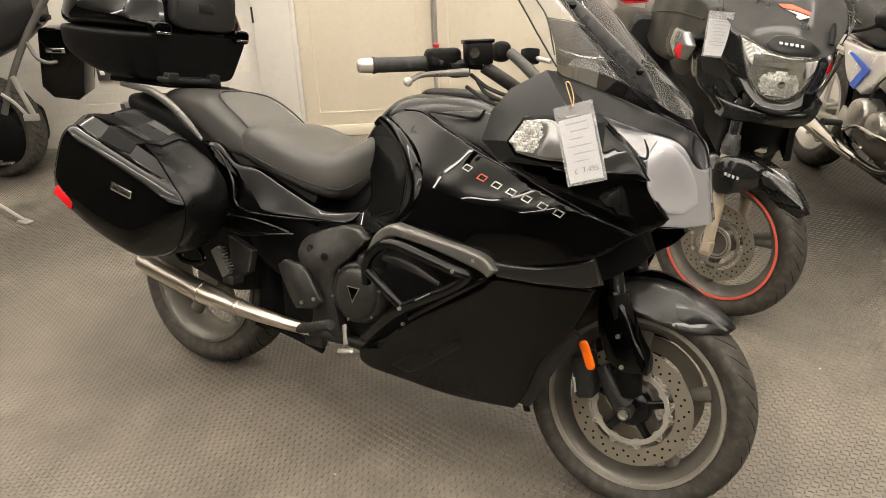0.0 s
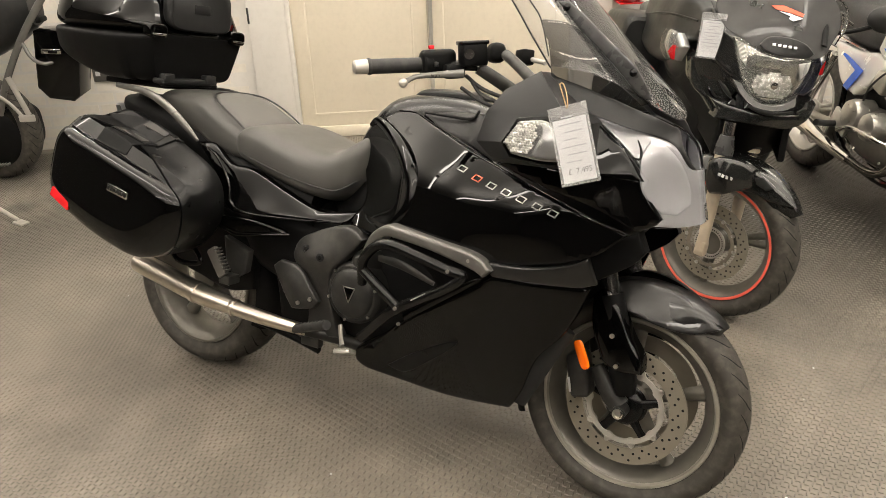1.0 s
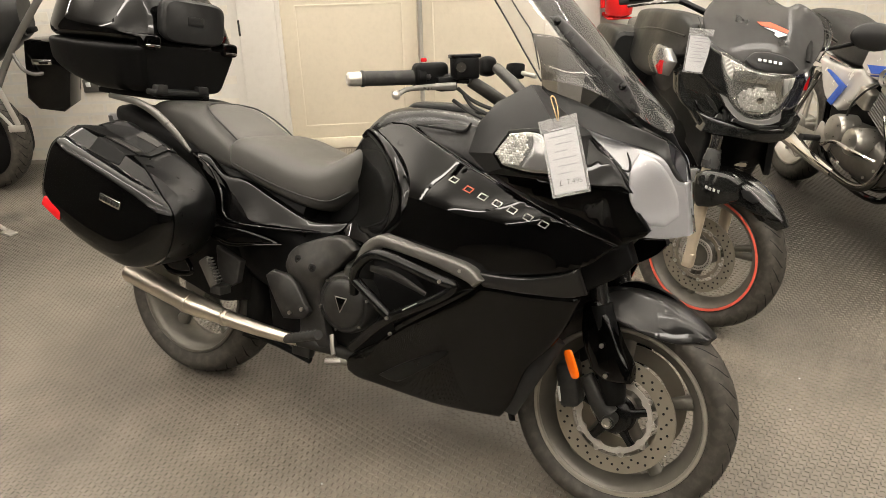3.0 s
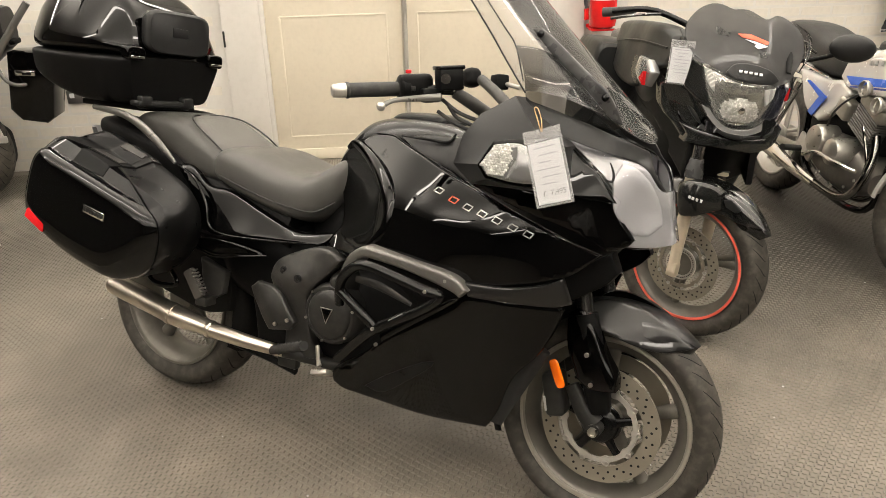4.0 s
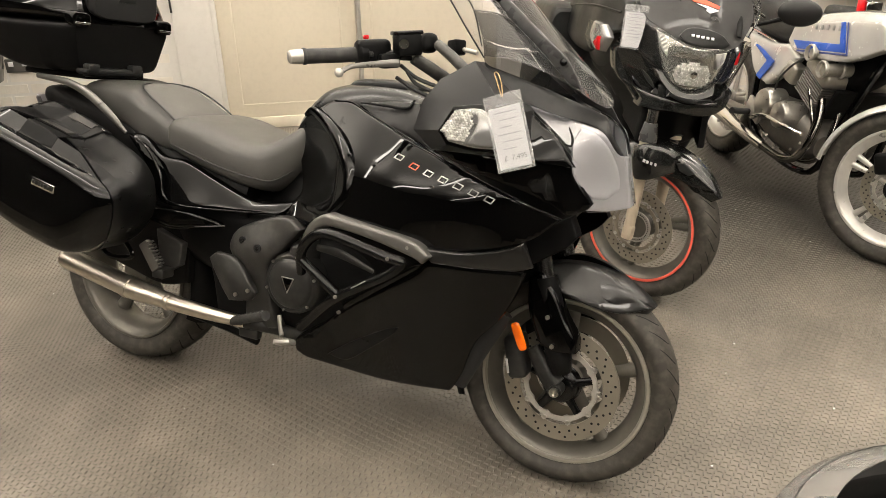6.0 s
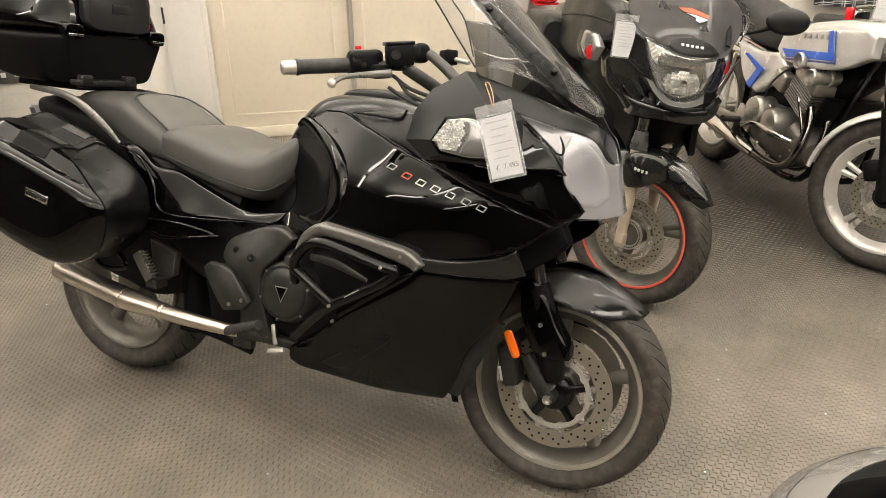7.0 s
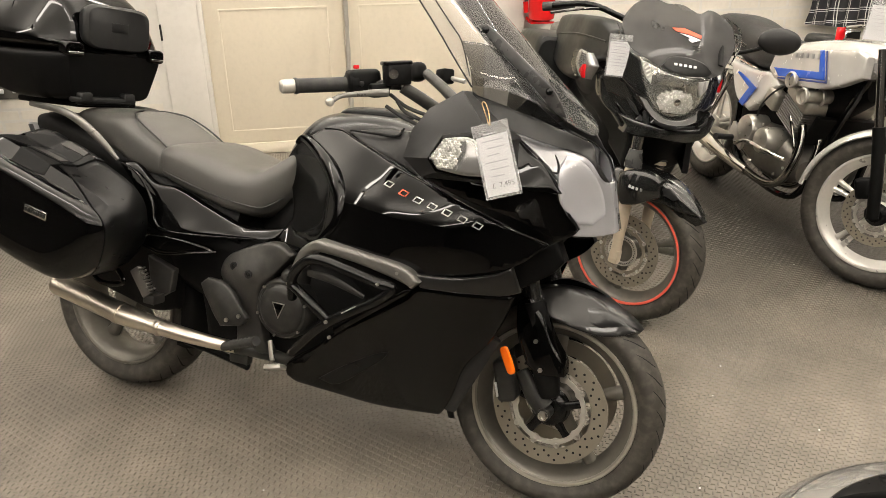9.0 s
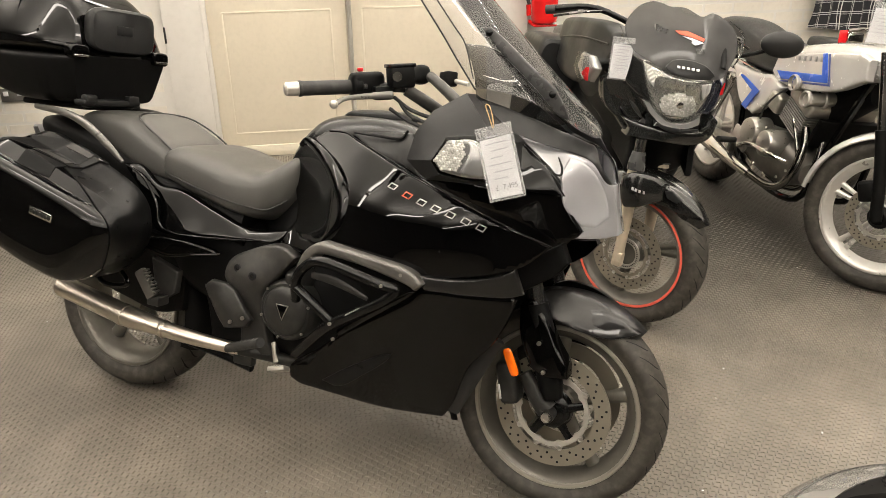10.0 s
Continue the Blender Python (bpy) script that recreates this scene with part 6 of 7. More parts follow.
part("seat", body([(-1.5, 0.12, 0.88, 0.97, 3), (-1.3, 0.16, 0.84, 0.98, 3), (-1.05, 0.17, 0.82, 0.92, 3), (-0.82, 0.14, 0.82, 0.93, 3)]), VINYL, adv)
for s in (-1, 1):
    part("side_case", body([(-1.25, 0.09, 0.50, 0.90, 5), (-1.22, 0.11, 0.47, 0.95, 6), (-0.85, 0.11, 0.50, 0.98, 6), (-0.80, 0.09, 0.55, 0.93, 5)]), GREYB, adv, "grey hard side case").matrix_basis = Matrix.Translation((0, s * 0.24, 0))
wr = wheel("rear_wheel", (0, 0, 0), adv, 0.31, 0.15, 0.225, 0.06, ALLOY, 3, 0.022, twin=True)
wr.matrix_basis = pose(-1.5, 0, 0.31)
part("swingarm", box((0.55, 0.22, 0.06), pose(-1.2, 0, 0.33), 0.015), MATT, adv)
IND = [(-0.30, -0.292, 0.90), (-0.36, -0.300, 0.94), (-0.34, -0.297, 1.0), (-0.25, -0.285, 1.0), (-0.2, -0.275, 0.96), (-0.24, -0.282, 0.90)]
panel("indicator_reflector", IND, LAMPDARK, adv, thick=0.02, lip=0.012, shift=-0.004)
panel("indicator", IND, GLASS, adv, "clear indicator lens", thick=0.004, lip=0.006, shift=0.010, bulge=[(-0.28, -0.302, 0.95)])
panel("indicator_bulb", [(-0.235, -0.285, 0.905), (-0.275, -0.292, 0.925), (-0.245, -0.288, 0.955)], RED, adv, thick=0.012, lip=0.003, shift=0.006)
for s, c in ((1, (-0.15, 0.43, 1.135)),):
    part("mirror", ball(0.085, c, squash=(0.4, 1.05, 0.6), sub=3), MIRR, adv, "black plastic mirror")
    part("mirror_stalk", tube([(-0.15, s * 0.38, 1.11), (-0.16, s * 0.3, 1.08), (-0.17, s * 0.2, 1.055)], 0.008, 8, 4), MATT, adv)
part("handlebar", tube([(-0.45, -0.40, 1.14), (-0.38, -0.25, 1.165), (-0.33, 0, 1.10), (-0.38, 0.25, 1.13), (-0.45, 0.40, 1.10)], 0.012, 12, 5), BARBLACK, adv)
for s in (-1, 1):
    up = 0.058 if s < 0 else 0.02
    part("grip", rod((-0.48, s * 0.43, 1.07 + up), (-0.42, s * 0.32, 1.095 + up), 0.018, 16), GRIP, adv)
    part("lever", tube([(-0.38, s * 0.42, 1.06 + up), (-0.33, s * 0.33, 1.09 + up), (-0.35, s * 0.24, 1.10 + up)], 0.006, 8, 4), DARKCHROME, adv)


# ---- silver classic motorcycle ----
COVERM = material("dulled_polished_cover", (0.42, 0.405, 0.37), 0.3, metal=0.8, vary=0.2, scale=25, dust=0.15)
CRANK = material("weathered_crankcase", (0.16, 0.15, 0.135), 0.45, metal=0.6, bump=0.4, bump_scale=200, dust=0.3)
cla = thing("classic_motorcycle", Matrix.Translation((2.41, 1.85, 0)) @ pose(0, 0, 0, 0, 0, -57.5) @ pose(0, 0, 0, -7), "silver and blue classic four-cylinder motorcycle with chrome exhausts", "motorcycle")
CLAW = pose(0.0, 0.0, 0.335, 0, 0, 34)
w = wheel("front_wheel", (0, 0, 0), cla, 0.335, 0.10, 0.252, 0.036, POLISH, 5, 0.02, twin=True)
w.matrix_basis = CLAW
brake_disc((0, -0.055, 0), w, 0.138, -1, carrier=SILVER)
f = part("hub_cover", lathe([(0, -0.075), (0.03, -0.075), (0.04, -0.06), (0.05, -0.05)], 24), MATT, w)
f = part("brake_caliper", box((0.07, 0.05, 0.09), pose(-0.07, -0.08, 0.10, 0, -20, 0), 0.015, seg=3), MATT, cla)
f.matrix_basis = CLAW
f = mudguard((0, 0, 0), 0.36, 30, 175, 0.062, 0.025, SILVERP, cla)
f.matrix_basis = CLAW
for s in (-1, 1):
    f = part("fork_leg", tube([(0.0, s * 0.09, -0.01), (-0.04, s * 0.09, 0.18), (-0.09, s * 0.09, 0.36)], 0.025, 16, 3), MATT, cla)
    f.matrix_basis = CLAW
    f = part("fork_tube", tube([(-0.09, s * 0.09, 0.36), (-0.17, s * 0.09, 0.66)], 0.018, 14, 2), CHROME, cla)
    f.matrix_basis = CLAW
f = part("headlamp", lathe([(0, -0.09), (0.05, -0.08), (0.085, -0.03), (0.09, 0.03), (0.085, 0.05), (0.0, 0.055)], 32, (-0.02, 0, 0.58), "x"), MATT, cla)
f.matrix_basis = CLAW
wr = wheel("rear_wheel", (0, 0, 0), cla, 0.325, 0.125, 0.235, 0.046, SILVER, 5, 0.02, twin=True)
wr.matrix_basis = pose(-1.5, 0, 0.325)
# tank with stripes
part("tank", body([(-0.90, 0.07, 0.76, 0.85, 2.6), (-0.84, 0.13, 0.75, 0.895, 3), (-0.68, 0.155, 0.76, 0.94, 3.2), (-0.45, 0.165, 0.79, 0.985, 3.4), (-0.25, 0.155, 0.84, 1.0, 3.4), (-0.17, 0.12, 0.87, 0.98, 3)]), SILVERP, cla, "silver painted fuel tank")
panel("tank_side", [(-0.86, -0.15, 0.77), (-0.84, -0.15, 0.84), (-0.68, -0.165, 0.885), (-0.45, -0.175, 0.93), (-0.22, -0.165, 0.965), (-0.165, -0.16, 0.95), (-0.155, -0.16, 0.865), (-0.35, -0.175, 0.775), (-0.62, -0.17, 0.738), (-0.79, -0.155, 0.735)], SILVERP, cla, thick=0.03, lip=0.008, shift=0.010, corner=22)
panel("stripe", [(-0.80, -0.16, 0.785), (-0.42, -0.178, 0.836), (-0.455, -0.178, 0.925), (-0.425, -0.178, 0.931), (-0.366, -0.178, 0.81), (-0.735, -0.168, 0.755)], BLUE, cla, thick=0.002, lip=0.0008, shift=0.011, corner=30)
panel("stripe", [(-0.41, -0.18, 0.932), (-0.402, -0.18, 0.933), (-0.343, -0.18, 0.80), (-0.735, -0.168, 0.742), (-0.74, -0.168, 0.75), (-0.355, -0.18, 0.807)], BLUE2, cla, thick=0.002, lip=0.0008, shift=0.011, corner=30)
for k in range(5):
    part("lettering_shape", box((0.018, 0.003, 0.022), pose(-0.62 + k * 0.042, -0.188, 0.875 + k * 0.006, 0, -8, 0), 0.001), INK, cla)
panel("side_cover", [(-1.24, -0.165, 0.745), (-1.07, -0.18, 0.58), (-0.92, -0.18, 0.535), (-0.83, -0.18, 0.60), (-0.72, -0.17, 0.715), (-0.84, -0.16, 0.755), (-0.98, -0.155, 0.738)], SILVERP, cla, thick=0.03, lip=0.015)
panel("stripe", [(-1.10, -0.18, 0.70), (-1.06, -0.18, 0.705), (-0.885, -0.18, 0.662), (-0.97, -0.18, 0.548), (-1.02, -0.18, 0.56), (-0.955, -0.18, 0.65)], BLUE, cla, thick=0.002, lip=0.0008, shift=0.004, corner=30)
part("seat", body([(-1.66, 0.10, 0.84, 0.92, 3), (-1.55, 0.13, 0.80, 0.96, 3), (-1.35, 0.14, 0.76, 0.965, 3), (-1.15, 0.14, 0.74, 0.925, 3), (-0.95, 0.135, 0.74, 0.90, 3), (-0.86, 0.11, 0.76, 0.88, 3)]), VINYL_BLACK, cla, "black ribbed vinyl seat")
part("seat_trim", rod((-1.22, -0.15, 0.765), (-0.98, -0.15, 0.745), 0.006, 8), CHROME, cla)
part("tail", body([(-1.95, 0.07, 0.82, 0.88, 3), (-1.75, 0.12, 0.76, 0.90, 3), (-1.5, 0.14, 0.70, 0.84, 3), (-1.2, 0.13, 0.68, 0.78, 3)]), SILVERP, cla)
# engine
part("crankcase", body([(-1.0, 0.12, 0.32, 0.48, 3), (-0.85, 0.16, 0.27, 0.52, 4), (-0.6, 0.17, 0.26, 0.50, 4), (-0.45, 0.13, 0.30, 0.42, 3)]), CRANK, cla, "dull grey crankcase")
for k in range(9):
    a = k * 2 * math.pi / 9
    bolt((-0.83 + 0.088 * math.cos(a), -0.165, 0.46 + 0.07 * math.sin(a)), cla, 0.006)
for x, z in ((-0.50, 0.36), (-0.56, 0.31), (-0.68, 0.29), (-0.80, 0.30), (-0.92, 0.36)):
    bolt((x, -0.172, z), cla, 0.007)
part("oil_line", tube([(-0.50, -0.15, 0.36), (-0.47, -0.16, 0.45), (-0.52, -0.17, 0.55), (-0.56, -0.17, 0.60)], 0.007, 8, 5), DULLCHROME, cla)
part("clutch_cable", tube([(-0.80, -0.19, 0.54), (-0.76, -0.2, 0.62), (-0.66, -0.18, 0.72), (-0.45, -0.14, 0.80)], 0.005, 8, 5), GRIP, cla)
for y in (-0.15, -0.05, 0.05, 0.15):
    part("carburettor", box((0.10, 0.07, 0.09), pose(-0.74, y, 0.64, 0, 15, 0), 0.015, seg=3), CAST_LIGHT, cla)
part("clutch_cover", lathe([(0, -0.235), (0.05, -0.233), (0.07, -0.222), (0.078, -0.2), (0.078, -0.12)], 32, (-0.83, 0, 0.46)), COVERM, cla)
part("pulse_cover", lathe([(0, -0.25), (0.045, -0.248), (0.06, -0.238), (0.068, -0.215), (0.068, -0.12)], 32, (-0.645, 0, 0.452)), COVERM, cla)
TILT = pose(-0.60, 0, 0.54, 0, 22, 0)
for k in range(10):
    f = part("cooling_fin", box((0.19 - 0.004 * (k % 2), 0.34, 0.006), pose(0, 0, 0.012 + k * 0.0125), 0.002, seg=1), CRANK, cla)
    f.matrix_basis = TILT
f = part("cylinder_block", box((0.14, 0.30, 0.14), pose(0, 0, 0.07), 0.01), MATT, cla)
f.matrix_basis = TILT
# plain black plate, added to make the front of the fins dark
f = part("dark_front_plate", box((0.03, 0.30, 0.15), pose(0.125, 0.03, 0.075), 0.006), MATT, cla)
f.matrix_basis = TILT
f = part("cylinder_head", box((0.2, 0.36, 0.07), pose(0, 0, 0.165), 0.02, seg=3), CAST_LIGHT, cla)
f.matrix_basis = TILT
for x in (-0.06, 0.07):
    f = part("cam_cover", tube([(x, -0.20, 0.215), (x, -0.1, 0.225), (x, 0.1, 0.225), (x, 0.2, 0.215)], [0.026, 0.032, 0.032, 0.026], 16, 4), CAST_LIGHT, cla)
    f.matrix_basis = TILT
    for y in (-0.21, -0.12, -0.03, 0.06):
        f = part("cam_cap", lathe([(0.034, -0.01), (0.039, -0.005), (0.039, 0.005), (0.034, 0.01)], 20, (x, y, 0.22), closed=True), SILVER, cla)
        f.matrix_basis = TILT
for k, y in enumerate((-0.13, -0.045, 0.045, 0.13)):
    part("exhaust_header", tube([(-0.55, y, 0.62), (-0.50, y * 1.05, 0.58), (-0.46, y * 1.1, 0.48), (-0.45, y * 1.15 - 0.02, 0.37), (-0.49, y * 1.2 - 0.03, 0.29), (-0.58, y * 1.25 - 0.04, 0.26), (-0.72, y * 1.3 - 0.05, 0.27)], 0.019, 14, 6), DULLCHROME, cla, "dulled chrome exhaust header")
for s in (-1, 1):
    part("silencer", tube([(-0.72, s * 0.22, 0.27), (-0.95, s * 0.25, 0.30), (-1.2, s * 0.26, 0.34), (-1.75, s * 0.27, 0.40)], [0.026, 0.03, 0.045, 0.045], 18, 5), CHROME, cla)
    part("frame_tube", tube([(-0.25, s * 0.05, 0.88), (-0.33, s * 0.12, 0.5), (-0.42, s * 0.13, 0.25), (-0.75, s * 0.14, 0.23), (-1.0, s * 0.14, 0.32), (-1.1, s * 0.13, 0.6), (-1.2, s * 0.12, 0.74)], 0.016, 10, 5), GLOSS, cla)
    part("footrest", rod((-0.96, s * 0.2, 0.38), (-0.90, s * 0.33, 0.395), 0.016, 12), GRIP, cla)
    part("footrest_bracket", box((0.16, 0.02, 0.08), pose(-0.93, s * 0.19, 0.40, 0, 20, 0), 0.008), SILVER, cla)
    part("shock_absorber", tube([(-1.38, s * 0.15, 0.36), (-1.22, s * 0.15, 0.68)], 0.022, 14, 2), CHROME, cla)
    part("swingarm", tube([(-1.5, s * 0.11, 0.325), (-1.2, s * 0.12, 0.34), (-0.98, s * 0.12, 0.37)], 0.022, 12, 3), CAST_LIGHT, cla)
part("sump_guard", tube([(-0.92, -0.2, 0.36), (-0.75, -0.24, 0.42), (-0.55, -0.25, 0.425), (-0.44, -0.22, 0.42)], 0.010, 10, 5), CHROME, cla)
part("gear_pedal", tube([(-0.80, -0.22, 0.36), (-0.68, -0.24, 0.34)], 0.008, 8, 2), CHROME, cla)
f = part("handlebar", tube([(-0.17, -0.06, 0.64), (-0.17, 0, 0.64), (-0.22, 0.20, 0.64), (-0.30, 0.33, 0.60)], 0.011, 12, 5), MATT, cla)
f.matrix_basis = CLAW
part("inner_frame", body([(-1.1, 0.10, 0.40, 0.72, 3), (-0.9, 0.11, 0.35, 0.74, 3), (-0.7, 0.11, 0.5, 0.76, 3), (-0.45, 0.08, 0.62, 0.8, 3), (-0.25, 0.05, 0.75, 0.95, 3)]), MATT, cla)


# ---- dark motorcycle by the back wall ----
DARK0 = Matrix.Translation((-2.60, 0.97, 0)) @ Matrix(((U.x, V.x, 0, 0), (U.y, V.y, 0, 0), (0, 0, 1, 0), (0, 0, 0, 1)))
dk = thing("parked_motorcycle", DARK0, "black motorcycle with silver frame struts and a black side case", "motorcycle")
w = wheel("rear_wheel", (0, 0, 0), dk, 0.31, 0.15, 0.225, 0.06, MATT, 5, 0.03)
w.matrix_basis = pose(-0.11, 0.0, 0.31, 0, 0, -15)
part("frame_strut", tube([(0.02, -0.13, 0.42), (0.11, -0.15, 0.60), (0.26, -0.15, 0.845), (0.42, -0.15, 1.05), (0.5, -0.14, 1.15)], 0.02, 12, 5, flat=0.7), GRAB, dk)
part("frame_strut", tube([(0.138, -0.165, 0.643), (0.170, -0.165, 0.53), (0.200, -0.165, 0.42)], 0.017, 12, 4, flat=0.5), SILVER, dk)
part("frame_strut", tube([(0.050, -0.165, 0.545), (0.110, -0.165, 0.49), (0.165, -0.165, 0.41)], 0.011, 12, 4, flat=0.5), SILVER, dk)
part("swingarm_cover", body([(-0.45, 0.15, 0.08, 0.52, 3), (-0.2, 0.15, 0.06, 0.52, 3), (0.0, 0.145, 0.09, 0.50, 3), (0.10, 0.12, 0.14, 0.46, 3), (0.15, 0.10, 0.2, 0.42, 3)]), MATT, dk)
for k in range(6):
    part("peg_tooth", box((0.011, 0.04, 0.012), pose(-0.06 + k * 0.018, -0.215, 0.143), 0.003), GRAB, dk)
part("strut_bracket", box((0.09, 0.02, 0.04), pose(0.185, -0.165, 0.40, 0, 0, 0), 0.006), SILVER, dk)
part("grab_rail", tube([(0.26, -0.15, 0.83), (0.30, -0.16, 0.74), (0.35, -0.12, 0.70), (0.42, -0.05, 0.71)], 0.011, 10, 5), GRAB, dk)
part("body", body([(-0.9, 0.15, 0.50, 1.0, 3), (-0.5, 0.2, 0.55, 1.05, 3), (-0.1, 0.2, 0.68, 1.12, 3), (0.15, 0.17, 0.78, 1.15, 3), (0.32, 0.1, 0.9, 1.12, 3)]), SATIN, dk)
part("engine", body([(-1.0, 0.15, 0.2, 0.55, 3), (-0.7, 0.2, 0.2, 0.6, 3), (-0.35, 0.15, 0.25, 0.6, 3)]), MATT, dk)
part("side_stand", tube([(-0.20, -0.45, 0.145), (0.142, -0.689, 0.060), (0.30, -0.80, 0.014)], 0.011, 10, 3), SILVER, dk)
part("stand_foot", box((0.085, 0.05, 0.012), pose(0.315, -0.815, 0.008, 0, 0, -35), 0.004), SILVER, dk)
part("footrest", box((0.14, 0.04, 0.02), pose(-0.10, -0.22, 0.155), 0.006), GRAB, dk)
part("final_drive", lathe([(0, -0.15), (0.06, -0.148), (0.09, -0.14), (0.12, -0.12), (0.135, -0.09), (0.135, -0.06)], 32, (-0.11, 0, 0.31)), BARBLACK, dk)
for k in range(8):
    a = k * math.pi / 4
    bolt((-0.11 + 0.105 * math.cos(a), -0.132, 0.31 + 0.105 * math.sin(a)), dk, 0.008)
part("rear_caliper", box((0.09, 0.05, 0.12), pose(0.07, -0.10, 0.40, 0, 20, 0), 0.015, seg=3), BARBLACK, dk)
part("wheel_support", rod((-0.11, -0.12, 0.31), (-0.11, 0.12, 0.31), 0.015, 12), CAST, dk)
part("swingarm", box((0.5, 0.05, 0.06), pose(-0.36, -0.11, 0.34), 0.012), MATT, dk)
sc = part("side_case", plate([(0.307, 0.88), (0.285, 0.75), (0.255, 0.56), (0.308, 0.49), (0.443, 0.466), (0.490, 0.497), (0.535, 0.70), (0.55, 0.88)], -0.10, 0.10, 0.02), GLOSS, dk, "black hard side case")
part("case_latch", box((0.11, 0.012, 0.03), pose(0.39, -0.106, 0.765, 0, 4, 0), 0.004), CHROME, sc)
part("case_latch", box((0.05, 0.014, 0.016), pose(0.40, -0.112, 0.762, 0, 4, 0), 0.003), GLOSS, sc)
part("case_bracket", box((0.26, 0.1, 0.03), pose(0.22, 0.0, 0.93), 0.008), MATT, dk)


# ---- motorcycle nose beside the camera ----
FLYGREY = thin_sheet("hazy_clear_plastic", (0.8, 0.8, 0.8), 0.55, (0.3, 0.29, 0.27), 0.1, 1.4)
nose = thing("parked_motorcycle", Matrix.Translation((2.33, -0.89, 0)) @ pose(0, 0, 0, 0, 0, 140), "black motorcycle front with a clear flyscreen over a glossy cowl", "motorcycle")
part("cowl", lathe([(0.0, 0.85), (0.1, 0.848), (0.18, 0.84), (0.225, 0.83), (0.262, 0.805), (0.272, 0.74), (0.2, 0.55), (0.1, 0.48), (0.0, 0.47)], 48, axis="z"), GLOSS, nose)
f = part("flyscreen", lathe([(0.30, 0.76), (0.298, 0.80), (0.285, 0.835), (0.26, 0.86), (0.22, 0.878), (0.22, 0.875), (0.257, 0.857), (0.282, 0.832), (0.295, 0.80), (0.297, 0.76)], 64, axis="z", closed=True), FLYGREY, nose, "clear flyscreen")
f.visible_shadow = False
part("screen_edge", lathe([(0.262, 0.859), (0.2635, 0.8575), (0.262, 0.856)], 64, axis="z", closed=True), SATIN, nose)
part("screen_seal", lathe([(0.30, 0.765), (0.303, 0.762), (0.302, 0.752), (0.228, 0.752), (0.228, 0.765)], 64, axis="z"), MATT, nose)
part("screw", ball(0.008, (-0.17, 0.1, 0.838)), CHROME, nose)
for s in (-1, 1):
    part("fork_leg", rod((0.05, s * 0.09, 0.3), (0.0, s * 0.09, 0.6), 0.026, 14), CHROME, nose)
w = wheel("front_wheel", (0, 0, 0), nose, 0.30, 0.12, 0.23, 0.045, ALLOY, 5, 0.03)
w.matrix_basis = pose(0.05, 0, 0.30)


# ---- back wall: double doors, pole, plaster ----
door = thing("door_1", ROOM, "cream painted double doors with plain moulded panels", "door")
door["kind"] = "structure"
TRIMW = 0.02
for nm, u0, u1 in (("door_leaf", -0.215, 0.672), ("door_leaf", 0.676, 1.625)):
    leaf = part(nm, box((u1 - u0, 0.045, 2.05), pose((u0 + u1) / 2, 0.03, 1.06), 0.004), CREAM, door)
    for z0, z1 in ((0.16, 0.95), (1.1, 1.98)):
        for a in ((u0 + 0.10, u1 - 0.10),):
            for (x, z, sx, sz) in (((a[0] + a[1]) / 2, z0, a[1] - a[0], 0.012), ((a[0] + a[1]) / 2, z1, a[1] - a[0], 0.012), (a[0], (z0 + z1) / 2, 0.012, z1 - z0), (a[1], (z0 + z1) / 2, 0.012, z1 - z0)):
                part("moulding", box((sx, 0.006, sz), pose(x, 0.0065, z), 0.002), CREAM, leaf)
part("kick_board", box((1.8, 0.02, 0.075), pose(0.70, -0.012, 0.04), 0.004), CREAM, door)
for u in (-0.36, 1.77):
    part("door_frame", box((0.24, 0.07, 2.14), pose(u, 0.018, 1.07), 0.006), WHITE, door)
    part("frame_bead", box((0.035, 0.03, 2.1), pose(u + (0.135 if u < 0 else -0.135), 0.0, 1.07), 0.006), WHITE, door)
part("door_frame", box((2.37, 0.07, 0.16), pose(0.70, 0.018, 2.22), 0.006), WHITE, door)
part("hinge", box((0.012, 0.014, 0.10), pose(-0.475, -0.018, 0.83), 0.002), CAST, door)
pole = thing("wall_pole", ROOM, "bright steel pole standing before the doors", "pole")
part("pole", rod((0.69, -0.06, 0.0), (0.69, -0.06, CEIL), 0.015, 20), SILVER, pole)
part("foot", lathe([(0.0, 0.02), (0.03, 0.02), (0.045, 0.01), (0.045, 0)], 24, (0.69, -0.06, 0), "z"), SILVER, pole)

# painted bricks on the wall beside the doors
BRICKW = material("white_painted_brick", (0.67, 0.63, 0.555), 0.6, vary=0.08, scale=6, bump=0.6, bump_scale=120, dust=0.1)

# fire extinguisher on the wall
EXTU, EXTZ = 1.985, 0.025
REDPAINT = material("red_enamel", (0.62, 0.012, 0.012), 0.18, coat=0.6)
ext = thing("fire_extinguisher", ROOM @ Matrix.Translation((EXTU, -0.1, EXTZ)), "red fire extinguisher on a wall bracket", "extinguisher")
part("cylinder", lathe([(0, 0.80), (0.06, 0.80), (0.085, 0.815), (0.09, 0.84), (0.09, 1.22), (0.07, 1.28), (0.03, 1.31), (0, 1.31)], 32, axis="z"), REDPAINT, ext)
part("label_band", lathe([(0.0912, 0.98), (0.0912, 1.14)], 32, axis="z"), PAPER, ext)
part("valve", box((0.05, 0.05, 0.06), pose(0, 0, 1.33), 0.01), MATT, ext)
part("hose", tube([(-0.02, 0, 1.33), (-0.12, -0.02, 1.25), (-0.125, -0.02, 1.0), (-0.115, -0.03, 0.93)], 0.012, 10, 5), GRIP, ext)
part("nozzle", rod((-0.12, -0.03, 0.93), (-0.115, -0.03, 0.86), 0.016, 12), REDPAINT, ext)
